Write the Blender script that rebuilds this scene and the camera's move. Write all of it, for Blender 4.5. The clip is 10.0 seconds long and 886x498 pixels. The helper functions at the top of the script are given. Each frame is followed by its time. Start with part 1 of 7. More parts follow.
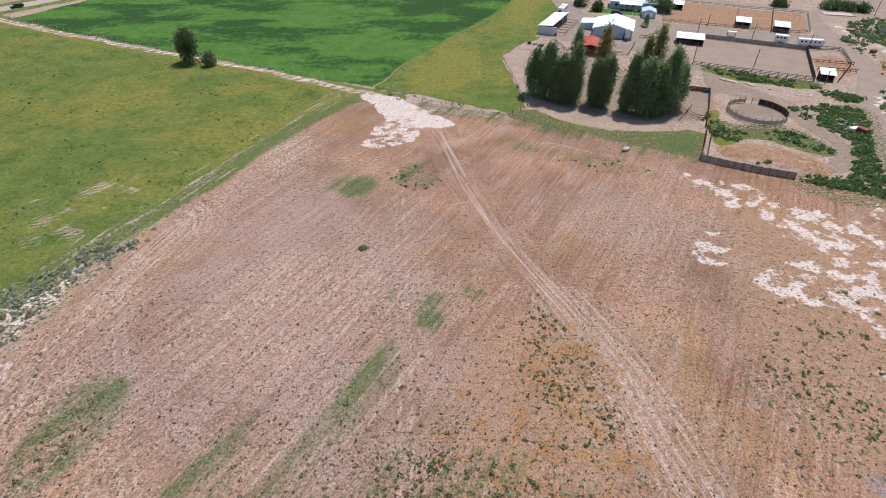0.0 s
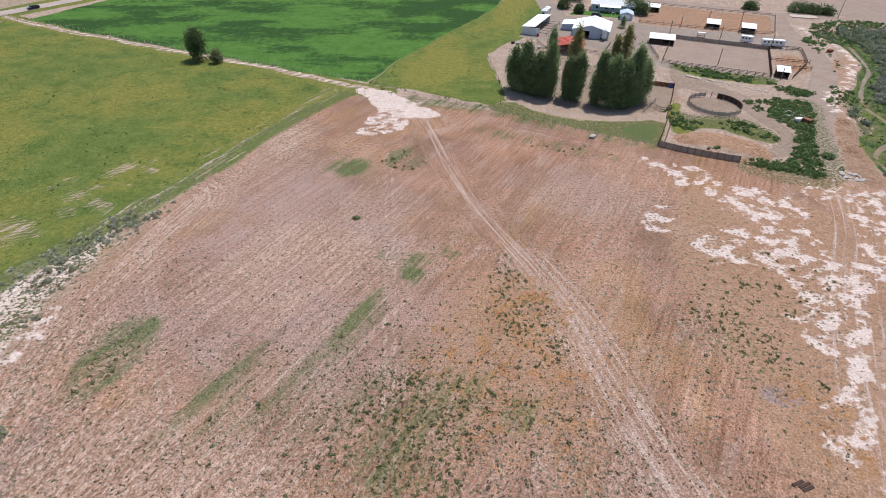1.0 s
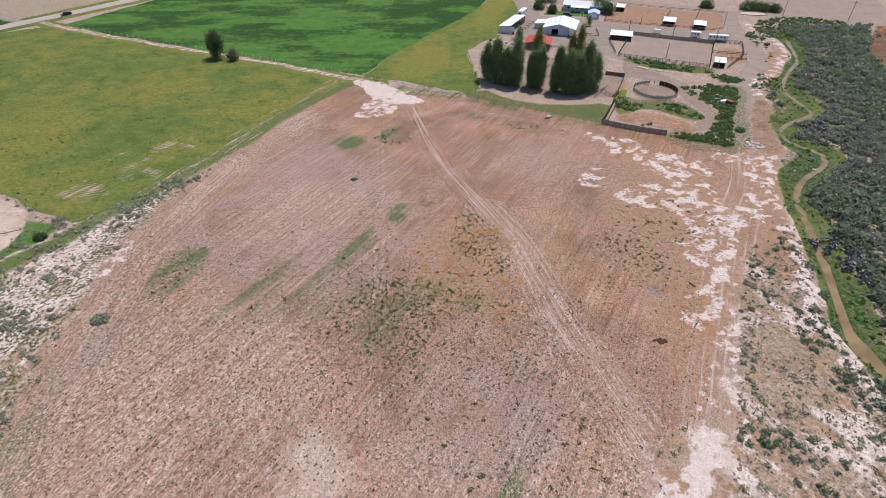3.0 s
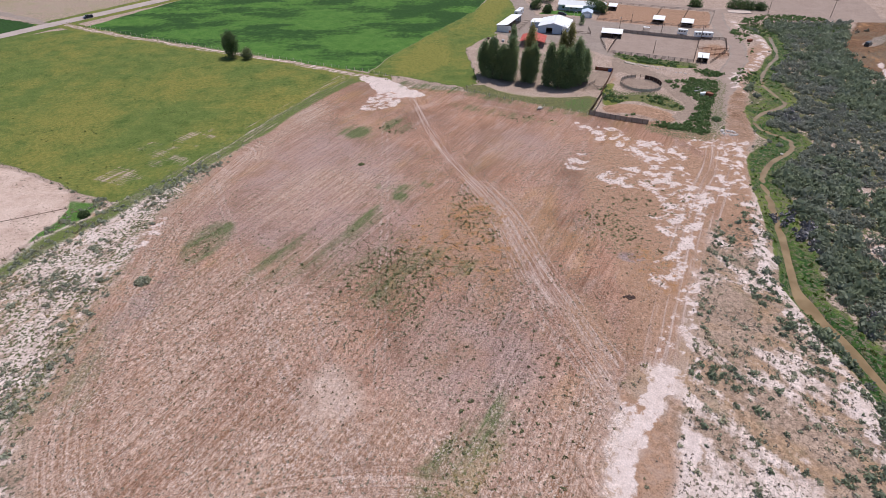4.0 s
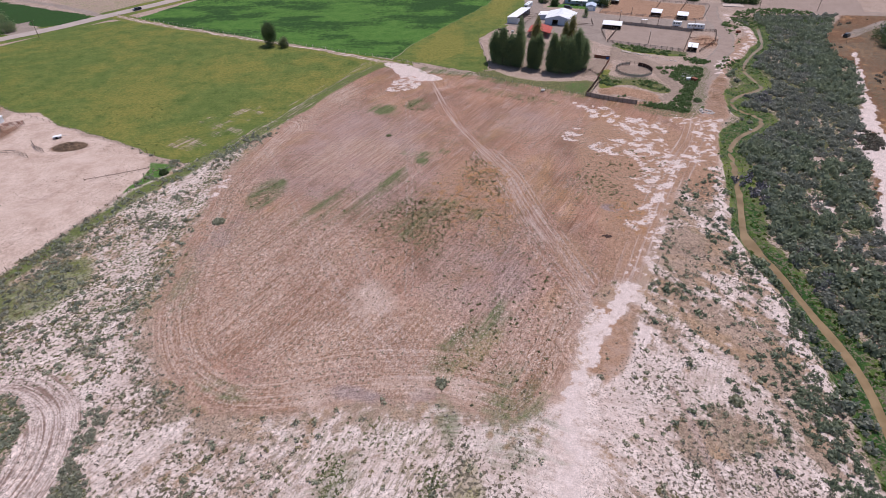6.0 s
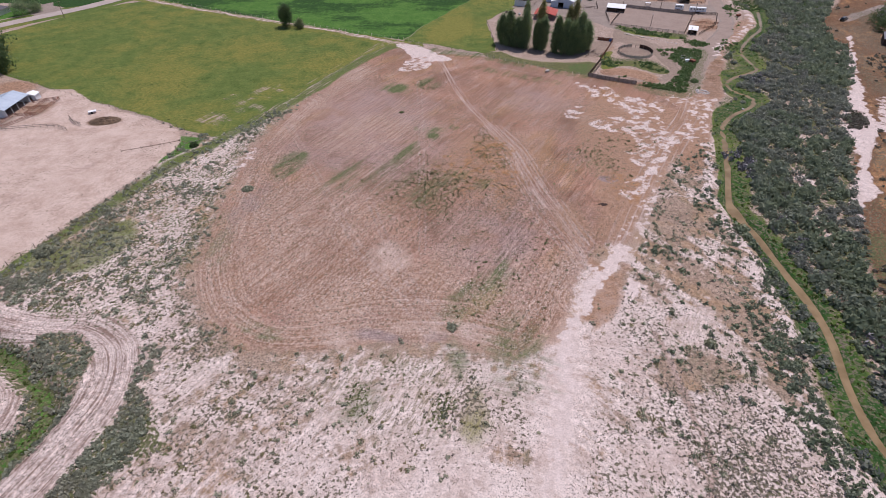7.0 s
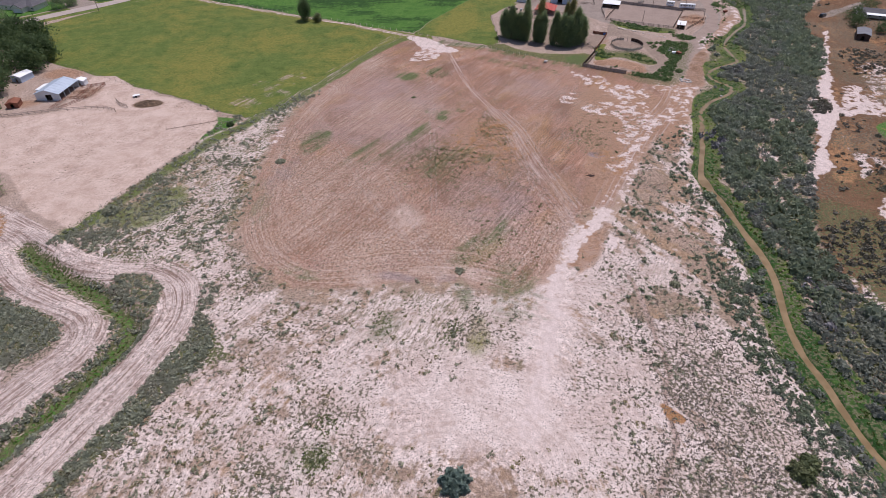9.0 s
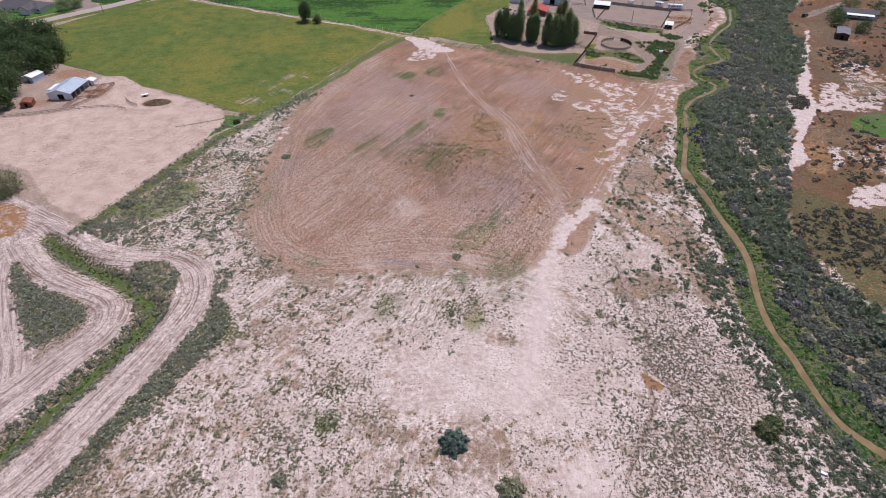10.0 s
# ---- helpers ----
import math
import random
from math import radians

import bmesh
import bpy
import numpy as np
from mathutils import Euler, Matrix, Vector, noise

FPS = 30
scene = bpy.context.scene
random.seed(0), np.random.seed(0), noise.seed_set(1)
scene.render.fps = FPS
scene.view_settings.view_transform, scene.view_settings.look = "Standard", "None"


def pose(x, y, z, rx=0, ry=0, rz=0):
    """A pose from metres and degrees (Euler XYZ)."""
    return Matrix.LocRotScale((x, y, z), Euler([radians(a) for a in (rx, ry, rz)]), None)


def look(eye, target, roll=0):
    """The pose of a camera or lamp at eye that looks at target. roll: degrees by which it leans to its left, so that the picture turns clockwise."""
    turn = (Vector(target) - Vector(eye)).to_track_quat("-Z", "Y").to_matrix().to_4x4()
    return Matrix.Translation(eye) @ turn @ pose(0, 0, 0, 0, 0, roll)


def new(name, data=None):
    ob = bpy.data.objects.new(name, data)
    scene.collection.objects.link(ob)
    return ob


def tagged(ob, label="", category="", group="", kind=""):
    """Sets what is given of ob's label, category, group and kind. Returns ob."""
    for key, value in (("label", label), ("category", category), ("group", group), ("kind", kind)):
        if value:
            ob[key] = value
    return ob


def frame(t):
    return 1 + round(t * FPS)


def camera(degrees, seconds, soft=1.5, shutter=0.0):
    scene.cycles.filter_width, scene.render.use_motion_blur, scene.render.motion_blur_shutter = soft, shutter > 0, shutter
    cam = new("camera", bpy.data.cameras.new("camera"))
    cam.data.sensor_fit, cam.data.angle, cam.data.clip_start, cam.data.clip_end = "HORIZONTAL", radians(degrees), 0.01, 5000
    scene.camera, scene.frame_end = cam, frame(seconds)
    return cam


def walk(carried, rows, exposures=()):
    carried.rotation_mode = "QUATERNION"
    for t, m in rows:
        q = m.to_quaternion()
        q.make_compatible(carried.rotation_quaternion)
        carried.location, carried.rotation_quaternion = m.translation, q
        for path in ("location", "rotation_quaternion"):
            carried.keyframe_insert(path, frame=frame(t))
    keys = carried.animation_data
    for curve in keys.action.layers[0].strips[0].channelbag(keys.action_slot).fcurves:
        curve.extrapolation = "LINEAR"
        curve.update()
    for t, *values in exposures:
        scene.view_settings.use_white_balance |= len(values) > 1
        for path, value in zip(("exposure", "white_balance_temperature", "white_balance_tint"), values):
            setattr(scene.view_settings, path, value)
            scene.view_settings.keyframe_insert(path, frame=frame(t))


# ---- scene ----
cam = camera(80.1, 10.0, 0.5)
PATH = [
    (0, (-2.574, 0.368, 60.82), (-2.601, 1.949, 59.594), 0.5),
    (0.5, (-0.977, -7.833, 62.542), (-0.998, -6.249, 61.321), 0.6),
    (1, (1.048, -15.887, 64.714), (1.029, -14.303, 63.494), 0.7),
    (1.5, (3.033, -24.003, 67.047), (3.016, -22.419, 65.826), 0.6),
    (2, (4.66, -32.037, 69.214), (4.642, -30.453, 67.993), 0.4),
    (2.5, (5.966, -40.029, 71.648), (5.949, -38.447, 70.424), 0.2),
    (4, (9.294, -63.998, 77.722), (9.254, -62.416, 76.499), -0.6),
    (4.5, (9.192, -71.941, 79.71), (9.146, -70.359, 78.487), -0.7),
    (5, (9.149, -79.806, 81.634), (9.093, -78.223, 80.413), -0.8),
    (5.5, (9.134, -87.342, 83.499), (9.065, -85.762, 82.273), -0.9),
    (7, (8.258, -109.044, 89.949), (8.159, -107.516, 88.662), -0.9),
    (7.5, (7.909, -115.844, 91.72), (7.808, -114.326, 90.422), -0.9),
    (8, (7.987, -122.375, 93.556), (7.88, -120.857, 92.258), -0.9),
    (8.5, (7.949, -128.094, 95.216), (7.839, -126.576, 93.918), -0.9),
    (9, (7.958, -133.93, 96.826), (7.849, -132.412, 95.529), -0.8),
    (9.5, (8.028, -139.343, 98.937), (7.925, -137.826, 97.638), -0.8),
    (10, (8.15, -143.992, 100.934), (8.054, -142.475, 99.634), -0.8),
]
EXPOSURES = [(0.0, 0.0, 6500, 8), (2.5, -0.08, 6480, 10), (5.5, -0.22, 6350, 17), (7.5, -0.30, 6370, 19), (10.0, -0.29, 6370, 18)]
walk(cam, [(t, look(eye, target, roll)) for t, eye, target, roll in PATH], EXPOSURES)

# ---- sky and sun: clear midday, sun high ahead of the camera ----
SUN_ELEVATION, SUN_FROM = 67.0, 33.0      # degrees; the bearing is clockwise from +y
world = bpy.data.worlds.new("world")
scene.world = world
world.use_nodes = True
wn = world.node_tree
sky = wn.nodes.new("ShaderNodeTexSky")
sky.sky_type = "NISHITA"
sky.sun_disc = False
sky.sun_elevation = radians(SUN_ELEVATION)
sky.sun_rotation = radians(SUN_FROM)
wn.links.new(sky.outputs[0], wn.nodes["Background"].inputs[0])
wn.nodes["Background"].inputs[1].default_value = 0.11
sun_data = bpy.data.lights.new("sun", "SUN")
sun_data.energy, sun_data.angle, sun_data.color = 4.0, radians(0.5), (1.0, 0.96, 0.9)
sun = new("sun", sun_data)
el, az = radians(SUN_ELEVATION), radians(SUN_FROM)
sun.matrix_world = look((300 * math.sin(az) * math.cos(el), 300 * math.cos(az) * math.cos(el), 300 * math.sin(el)), (0, 0, 0))

# ---- number helpers ----
rng = np.random.default_rng(7)


def fbm(x, y, size, octaves=3, seed=0):
    """Smooth noise about 0, roughly -1 to 1, with features of that size in metres."""
    out, amp, total = np.zeros(np.shape(x)), 1.0, 0.0
    for o in range(octaves):
        u, v = x / size + 17.3 * (seed + o), y / size - 9.7 * (seed + o)
        i, j = np.floor(u).astype(np.int64), np.floor(v).astype(np.int64)
        a, b = u - i, v - j
        a, b = a * a * (3 - 2 * a), b * b * (3 - 2 * b)

        def h(p, q):
            n = (p * 374761393 + q * 668265263 + (seed + o) * 974634777) & 0xFFFFFFFF
            n = ((n ^ (n >> 13)) * 1274126177) & 0xFFFFFFFF
            return ((n ^ (n >> 16)) & 0xFFFF) / 32767.5 - 1

        out = out + amp * ((h(i, j) * (1 - a) + h(i + 1, j) * a) * (1 - b) + (h(i, j + 1) * (1 - a) + h(i + 1, j + 1) * a) * b)
        total, amp, size = total + amp, amp * 0.55, size * 0.47
    return out / total


def smooth(points, closed=False, step=4):
    """A rounded line through the points."""
    p = np.array(points, float)
    p = np.vstack([p[-1:], p, p[:2]]) if closed else np.vstack([2 * p[:1] - p[1:2], p, 2 * p[-1:] - p[-2:-1]])
    out = []
    for k in range(1, len(p) - 2):
        for s in np.arange(step) / step:
            a, b, c, d = p[k - 1:k + 3]
            out.append(0.5 * (2 * b + (c - a) * s + (2 * a - 5 * b + 4 * c - d) * s * s + (3 * b - a - 3 * c + d) * s ** 3))
    if not closed:
        out.append(p[-2])
    return np.array(out)


def distance(x, y, line):
    """Distance to a line, and the signed side of its nearest piece (left is plus)."""
    best, side = np.full(np.shape(x), 1e9), np.zeros(np.shape(x))
    for (ax, ay), (bx, by) in zip(line[:-1], line[1:]):
        dx, dy = bx - ax, by - ay
        t = np.clip(((x - ax) * dx + (y - ay) * dy) / max(dx * dx + dy * dy, 1e-9), 0, 1)
        px, py = x - ax - t * dx, y - ay - t * dy
        d = np.hypot(px, py)
        near = d < best
        best = np.where(near, d, best)
        side = np.where(near, np.sign(dx * py - dy * px), side)
    return best, side


def within(x, y, ring):
    out = np.zeros(np.shape(x), bool)
    for (ax, ay), (bx, by) in zip(ring, np.roll(ring, -1, 0)):
        cross = (ay > y) != (by > y)
        out ^= cross & (x < (bx - ax) * (y - ay) / (by - ay + 1e-12) + ax)
    return out


def ease(v):
    v = np.clip(v, 0, 1)
    return v * v * (3 - 2 * v)


def area(x, y, points, soft=1.5, rounded=True):
    """1 inside the outline, 0 outside, with an edge that is soft metres wide."""
    ring = smooth(points, True) if rounded else np.array(points, float)
    out = np.zeros(np.shape(x))
    lo, hi = ring.min(0) - soft, ring.max(0) + soft
    k = np.nonzero((x > lo[0]) & (x < hi[0]) & (y > lo[1]) & (y < hi[1]))
    if len(k[0]):
        d, _ = distance(x[k], y[k], np.vstack([ring, ring[:1]]))
        out[k] = ease(0.5 + np.where(within(x[k], y[k], ring), d, -d) / soft)
    return out


def strip(x, y, points, half, soft=0.8, offset=0.0):
    """1 within half metres of the line (moved sideways by offset), fading over soft metres."""
    line = smooth(points)
    out = np.zeros(np.shape(x))
    m = half + soft + abs(offset)
    lo, hi = line.min(0) - m, line.max(0) + m
    k = np.nonzero((x > lo[0]) & (x < hi[0]) & (y > lo[1]) & (y < hi[1]))
    if len(k[0]):
        d, s = distance(x[k], y[k], line)
        out[k] = ease(1 - (np.abs(d * s - offset if offset else d) - half) / soft)
    return out


def spot(x, y, cx, cy, rx, ry, turn=0.0):
    c, s = math.cos(radians(turn)), math.sin(radians(turn))
    u, v = ((x - cx) * c + (y - cy) * s) / rx, (-(x - cx) * s + (y - cy) * c) / ry
    return ease(1.35 - np.hypot(u, v))


# ---- the plan: lines and outlines of the land, in metres ----
PLATEAU = [(-31, 156), (-48, 118), (-60, 84), (-68, 48), (-67, 30), (-65, 8), (-62, -9), (-56, -23), (-48, -32), (-37, -37.5), (-25, -37), (-12, -34),
           (2, -33), (12, -35), (20, -37), (27, -29), (35, -12), (40, -2), (51, 5), (60, 23), (72, 46), (84, 54), (97, 80), (101, 98), (86, 101), (62, 109), (28, 122), (-10, 142)]
OLIVE_FIELD = [(-205, 113), (-167, 95), (-144, 84.5), (-117, 72.4), (-99, 63.5), (-84, 57), (-79, 62), (-70, 80), (-60, 103), (-45, 135),
               (-34, 153), (-49, 159), (-80, 174), (-104, 187), (-152, 208), (-195, 229), (-208, 220), (-226, 197), (-243, 168), (-243, 140)]
LUSH_FIELD = [(-190, 232), (-153, 213), (-115, 195), (-91, 185.5), (-62, 173), (-28, 161), (-16, 190), (-3, 215), (13, 245), (23, 268), (45, 345), (-140, 345)]
YELLOW_FIELD = [(-28, 160), (-6, 151), (14, 141.5), (19, 146), (17, 172), (14.5, 193), (22, 204), (30, 212), (36, 226), (42, 242), (46, 262), (60, 320), (40, 320), (23, 268), (13, 245), (-3, 215), (-16, 190)]
ROAD_WEST = [(-330, 95), (-282, 145), (-262, 170), (-245, 191), (-227, 212), (-214, 233), (-200, 254), (-175, 293), (-130, 365)]
LANE = [(-205, 236), (-197, 231), (-154, 210.5), (-115, 193), (-91, 183), (-62, 171), (-33, 156), (-22, 151.5)]
BARE = [(-31, 153), (-22, 153), (-13, 145), (-2, 134.5), (-6, 131.5), (-10, 131), (-12, 127), (-18, 134), (-21, 138), (-26, 146)]
CHALK = [(-21, 136), (-13, 132), (-11, 124), (-18, 119.5), (-25, 119.5), (-25, 130)]
TRACK = [(-14, 141), (-6.9, 130.4), (-0.3, 106.4), (8, 82.4), (16.5, 64.4), (22.3, 50.7), (25.6, 38.7), (28.7, 27.1), (32.1, 17), (34.9, 8.2), (37.2, 1.8), (39.1, -4.7)]
BANK_TRACK = [(97, 97), (89, 77.5), (79.4, 61.5), (68.6, 41.6), (61.9, 27.5), (56.1, 15.4), (50, 2.3), (43.4, -9.5), (35.5, -20), (30.5, -30), (28.3, -41), (25.6, -55.3), (22.8, -67.6), (20, -77)]
SCARP = [(160, 233), (162, 211), (156, 187), (141, 166), (127, 151), (121, 131), (113, 116), (109, 98), (100, 86), (93, 66), (87.4, 41), (81.2, 24),
         (82, 12), (82.6, 0), (82.6, -12), (82, -24), (79, -31), (77.6, -43), (78, -55), (80, -63.5), (81.6, -74), (84.5, -83), (92, -93), (104, -104)]
CREEK = [(168, 215), (158, 186), (148.5, 173), (138.5, 158), (133.8, 145), (134.6, 131), (130, 125), (121, 119.5), (115, 112.5), (115.5, 104.5),
         (119.8, 98.5), (117.4, 91), (106.5, 82), (99.4, 72), (96.8, 62), (90.2, 40), (84.8, 23), (85.4, 15), (86.8, 7), (88, -7), (89.2, -20), (88.4, -29), (85.6, -42),
         (84.8, -52), (86.2, -61), (86.6, -68), (88, -77), (91, -82), (95.5, -86.5), (108, -96)]
EAST_SALT = [(194, 172), (186, 155), (175.5, 134.8), (163.7, 109.8), (152.8, 90.8), (146.7, 84.9), (141.4, 71.2), (138.2, 61.1), (133.7, 47.1), (127.5, 36.4), (123.6, 34.2), (120.8, 26.4), (117.8, 17.2), (118.2, 13.8), (122.3, 20.9), (127.2, 26.6), (132.6, 36.6), (136.9, 47.2), (145.4, 58.9), (154, 71.6), (157, 82.3), (163.2, 97.1), (168.2, 109.9), (179.7, 134.9), (188, 155), (196, 172)]
EAST_ARM = [(167.9, 97.2), (175.5, 99), (170.4, 86.6), (175.9, 80.2), (182.9, 73.4), (169.3, 68.5), (163.3, 70.2), (154, 67), (152, 72), (158.3, 80.5)]
EAST_BLOCK = [(137.9, 11.2), (150.2, 15), (148.8, 6.8), (142, 0.4), (131.3, -1.5), (130.6, 2.2)]
EAST_LACE = [(188, 124), (198, 124.4), (200.3, 104.4), (183.9, 75.1), (174.9, 80.2), (176.6, 97.5)]
EAST_ISLE = (149, 77.5, 3.4, 7.5, -28)      # a clump of scrub left standing in the salt
THICKET_GAPS = [(113, 37, 4.2, 9, -10), (124, 66.5, 2.6, 7, 0), (127.5, 54, 2.2, 4, -20), (105.5, 8.4, 2.6, 5, 0), (107, 18, 2.2, 4, -20)]
THICKET_EAST = [(222, 240), (194, 196), (183, 168), (186, 157), (171, 123), (148, 82), (128, 38), (115.5, 11), (106.5, -11), (106, -29), (116, -49), (130, -70), (140, -100)]
PADDOCK = [(-192, 51), (-180, 54), (-166, 59), (-168, 72), (-172, 96), (-162, 96), (-144, 84), (-129, 76), (-117, 71), (-97, 61), (-94, 48), (-99, 26),
           (-106, 4.5), (-112, -16.5), (-121, -13), (-131, -8), (-141, 0), (-152, 12), (-166, 16), (-185, 30)]
DITCH = [(-121.5, -25.2), (-110.8, -32.7), (-99.7, -38.4), (-89.7, -43.1), (-82.7, -47.2), (-76.2, -51.8), (-73.3, -55.7), (-73.9, -59.9), (-75.9, -65.8), (-78.2, -73.1), (-81.5, -81), (-84.6, -88.1), (-88.5, -97), (-100, -118), (-113, -140)]
DITCH_NOOK = [(-87, -37.1), (-80.6, -34.9), (-73.3, -38.9), (-71.7, -44.6), (-71.8, -52), (-72.6, -56), (-78, -50.2), (-83.2, -46.2)]
ISLAND = [(-122.8, -36.7), (-112, -45.2), (-100.8, -50.2), (-92.6, -53.9), (-90.7, -59.2), (-93.8, -63.6), (-98.6, -67.4), (-104.5, -61.3), (-118.1, -45.4)]
HAUL_BRUSH = [(-60.2, -47.3), (-54.9, -52.3), (-48.4, -57.8), (-45.4, -62.3), (-50.7, -63.4), (-55.9, -71.3), (-60.2, -82.1), (-64.7, -90.4), (-69, -100), (-74, -104), (-70, -93), (-65.2, -78), (-61, -63), (-59.3, -54.5)]
SALT_RUN = [(48.5, 1.9), (51.6, -1), (47.7, -6.7), (44.6, -11.8), (40.8, -16.6), (37.2, -23.1), (33.8, -28), (31.4, -36), (30.5, -46), (25.5, -46), (27, -34), (29.7, -26.2), (33.3, -22.2), (35.4, -16.7), (38.8, -10.7), (40.2, -6.8), (44.1, -4)]
SALT_LOBE = [(47.6, -11.8), (50.9, -14.2), (48.4, -18.7), (45.5, -23), (41.9, -26), (45.1, -19.9)]
MUD_ISLE = [(47.1, -6.7), (49.6, -7.3), (46.8, -13), (45.5, -18.8), (41.4, -26), (36.9, -29.8), (36.9, -26.1), (40.7, -18.9), (44.2, -13.1)]
WEED_HEART = [(-16.1, 26.7), (-8.9, 36), (2.5, 38.5), (16.7, 28.6), (6, 24.8), (2.5, 10.3), (-5.3, 14.8), (-12.5, 20.5)]
WEED_NORTH = [(6.6, 55), (13.2, 64.4), (21.1, 56.6), (23.1, 43), (17, 38.2), (8.3, 46.4)]
SPECKLED = [(47.7, -50.8), (63, -42.8), (71.5, -54), (77, -67.4), (78, -79), (74, -96), (60, -108), (36, -108), (38.6, -88.5), (48.3, -74.1)]
HAUL_OUTER = [(-175, 0), (-160, -4), (-147.5, -9.6), (-130.9, -17), (-117, -24.2), (-102.8, -31.6), (-89.3, -34.3), (-79.4, -33.9), (-70.7, -38), (-66.3, -44.3), (-64.5, -51.7), (-65.6, -60.5),
              (-68, -70.2), (-71.4, -80.5), (-74.9, -91.5), (-79, -101), (-90, -122), (-104, -146)]
HAUL_INNER = [(-142, -13), (-135, -19.2), (-124, -31.2), (-112.9, -40.1), (-100.3, -45.8), (-89.3, -49.6), (-84, -54.5), (-83, -62.2), (-86.8, -70.3), (-90.5, -78.4), (-94.5, -86), (-106, -106), (-120, -130)]
HAUL_WEST = [(-136, -20), (-131.1, -27), (-122.8, -41), (-111.2, -57.8), (-99.9, -71.7), (-95.5, -80.5)]
DRIVE = [(46, 300), (49, 276), (50.5, 249), (62, 242.5), (81.5, 225), (76.5, 199), (82.3, 178.5), (90.7, 164), (96.4, 153), (97.4, 137), (94.5, 118), (85, 111)]
EAST_ROAD = [(158, 258), (148, 228), (146, 211), (143, 193.5), (137, 178), (127, 162), (117, 143.5), (108, 127), (102, 114), (96, 99), (92, 88)]
FAR_ROAD = [(60, 312), (108, 285), (134.5, 272.5), (159, 261), (183, 256), (222, 242), (300, 228)]
FAR_TRACK = [(243, 220), (212, 195), (191, 165), (173, 123.5), (149, 78), (136.5, 47.5), (122, 22), (116, 7)]
ARENA = [(80, 185.5), (114, 171), (128.3, 203.5), (94.3, 217.8)]
UPPER_PEN = [(86.7, 241), (108.7, 233.3), (136, 224.5), (141.7, 226.4), (156.3, 256.6), (133.5, 263.7), (107.8, 275.6), (100.4, 278.7)]
PEN_CENTRE, PEN_RADIUS = (83.7, 144.3), 7.8
GREEN_SPOTS = [(-21.0, -84.5), (-12.9, -50.0), (3.6, -50.7), (-20.4, -76.9)]
PALE_ROWS = [(-87, 88, 5), (-77, 96, 4.5), (-79, 80, 5), (-89, 71, 5), (-70, 103, 3.5)]
BRIDGE_BRUSH = [(165, 241), (182, 251), (200, 248), (216, 238), (206, 220), (178, 222), (163, 212), (155, 214), (158, 226)]
ROADSIDE = [(152, 226), (153, 211), (153, 192), (138, 164), (126, 148), (122, 150), (135, 170), (147, 192), (148.5, 212), (148, 226)]
FURROW = 61.0                              # the ploughing's bearing, degrees from +x


def ground_height(x, y):
    x, y = np.asarray(x, float), np.asarray(y, float)
    z = 0.16 * fbm(x, y, 22, 3, 3) + 0.05 * fbm(x, y, 2.6, 2, 5)
    ring = SCARP + THICKET_EAST[::-1]
    valley = area(x, y, ring, 7.0, False)
    z = z - 1.0 * valley
    creek = smooth(CREEK)
    k = np.nonzero((x > 70) & (x < 190) & (y > -120) & (y < 240))
    if len(k[0]):
        d, _ = distance(x[k], y[k], creek)
        z[k] -= 1.0 * ease(1 - d / (1.30 + 0.5 * ease((70 - y[k]) / 30) - 0.28 * ease((-30 - y[k]) / 20) + 0.55 * fbm(x[k], y[k], 9, 2, 8)))
        z[k] -= 0.7 * spot(x[k], y[k], 84.6, 19, 2.6, 4.5)
        d2, s2 = distance(x[k], y[k], np.array(SCARP, float))
        z[k] += 0.55 * np.exp(-((d2 * s2 + 2.0) / 2.6) ** 2) * (0.6 + 0.5 * fbm(x[k], y[k], 5, 2, 9))
    k = np.nonzero((x < -55) & (x > -165) & (y < 5))
    if len(k[0]):
        d, _ = distance(x[k], y[k], smooth(DITCH))
        z[k] += -1.5 * ease(1 - (d - 0.8) / 3.2) + 0.5 * np.exp(-((d - 6.5) / 2.2) ** 2)
    z += 0.7 * spot(x, y, 40.4, 119.4, 1.2, 1.0)
    z += 1.0 * area(x, y, [(66, 121), (74, 123), (82, 120), (87, 111), (79, 109), (70, 113)], 6)
    z -= 0.35 * spot(x, y, 51, 33.6, 2.6, 2.0)
    far = ease((np.hypot(x, y - 80) - 330) / 200)
    return z * (1 - far)


def z_at(x, y):
    return float(ground_height(np.array([x]), np.array([y]))[0])


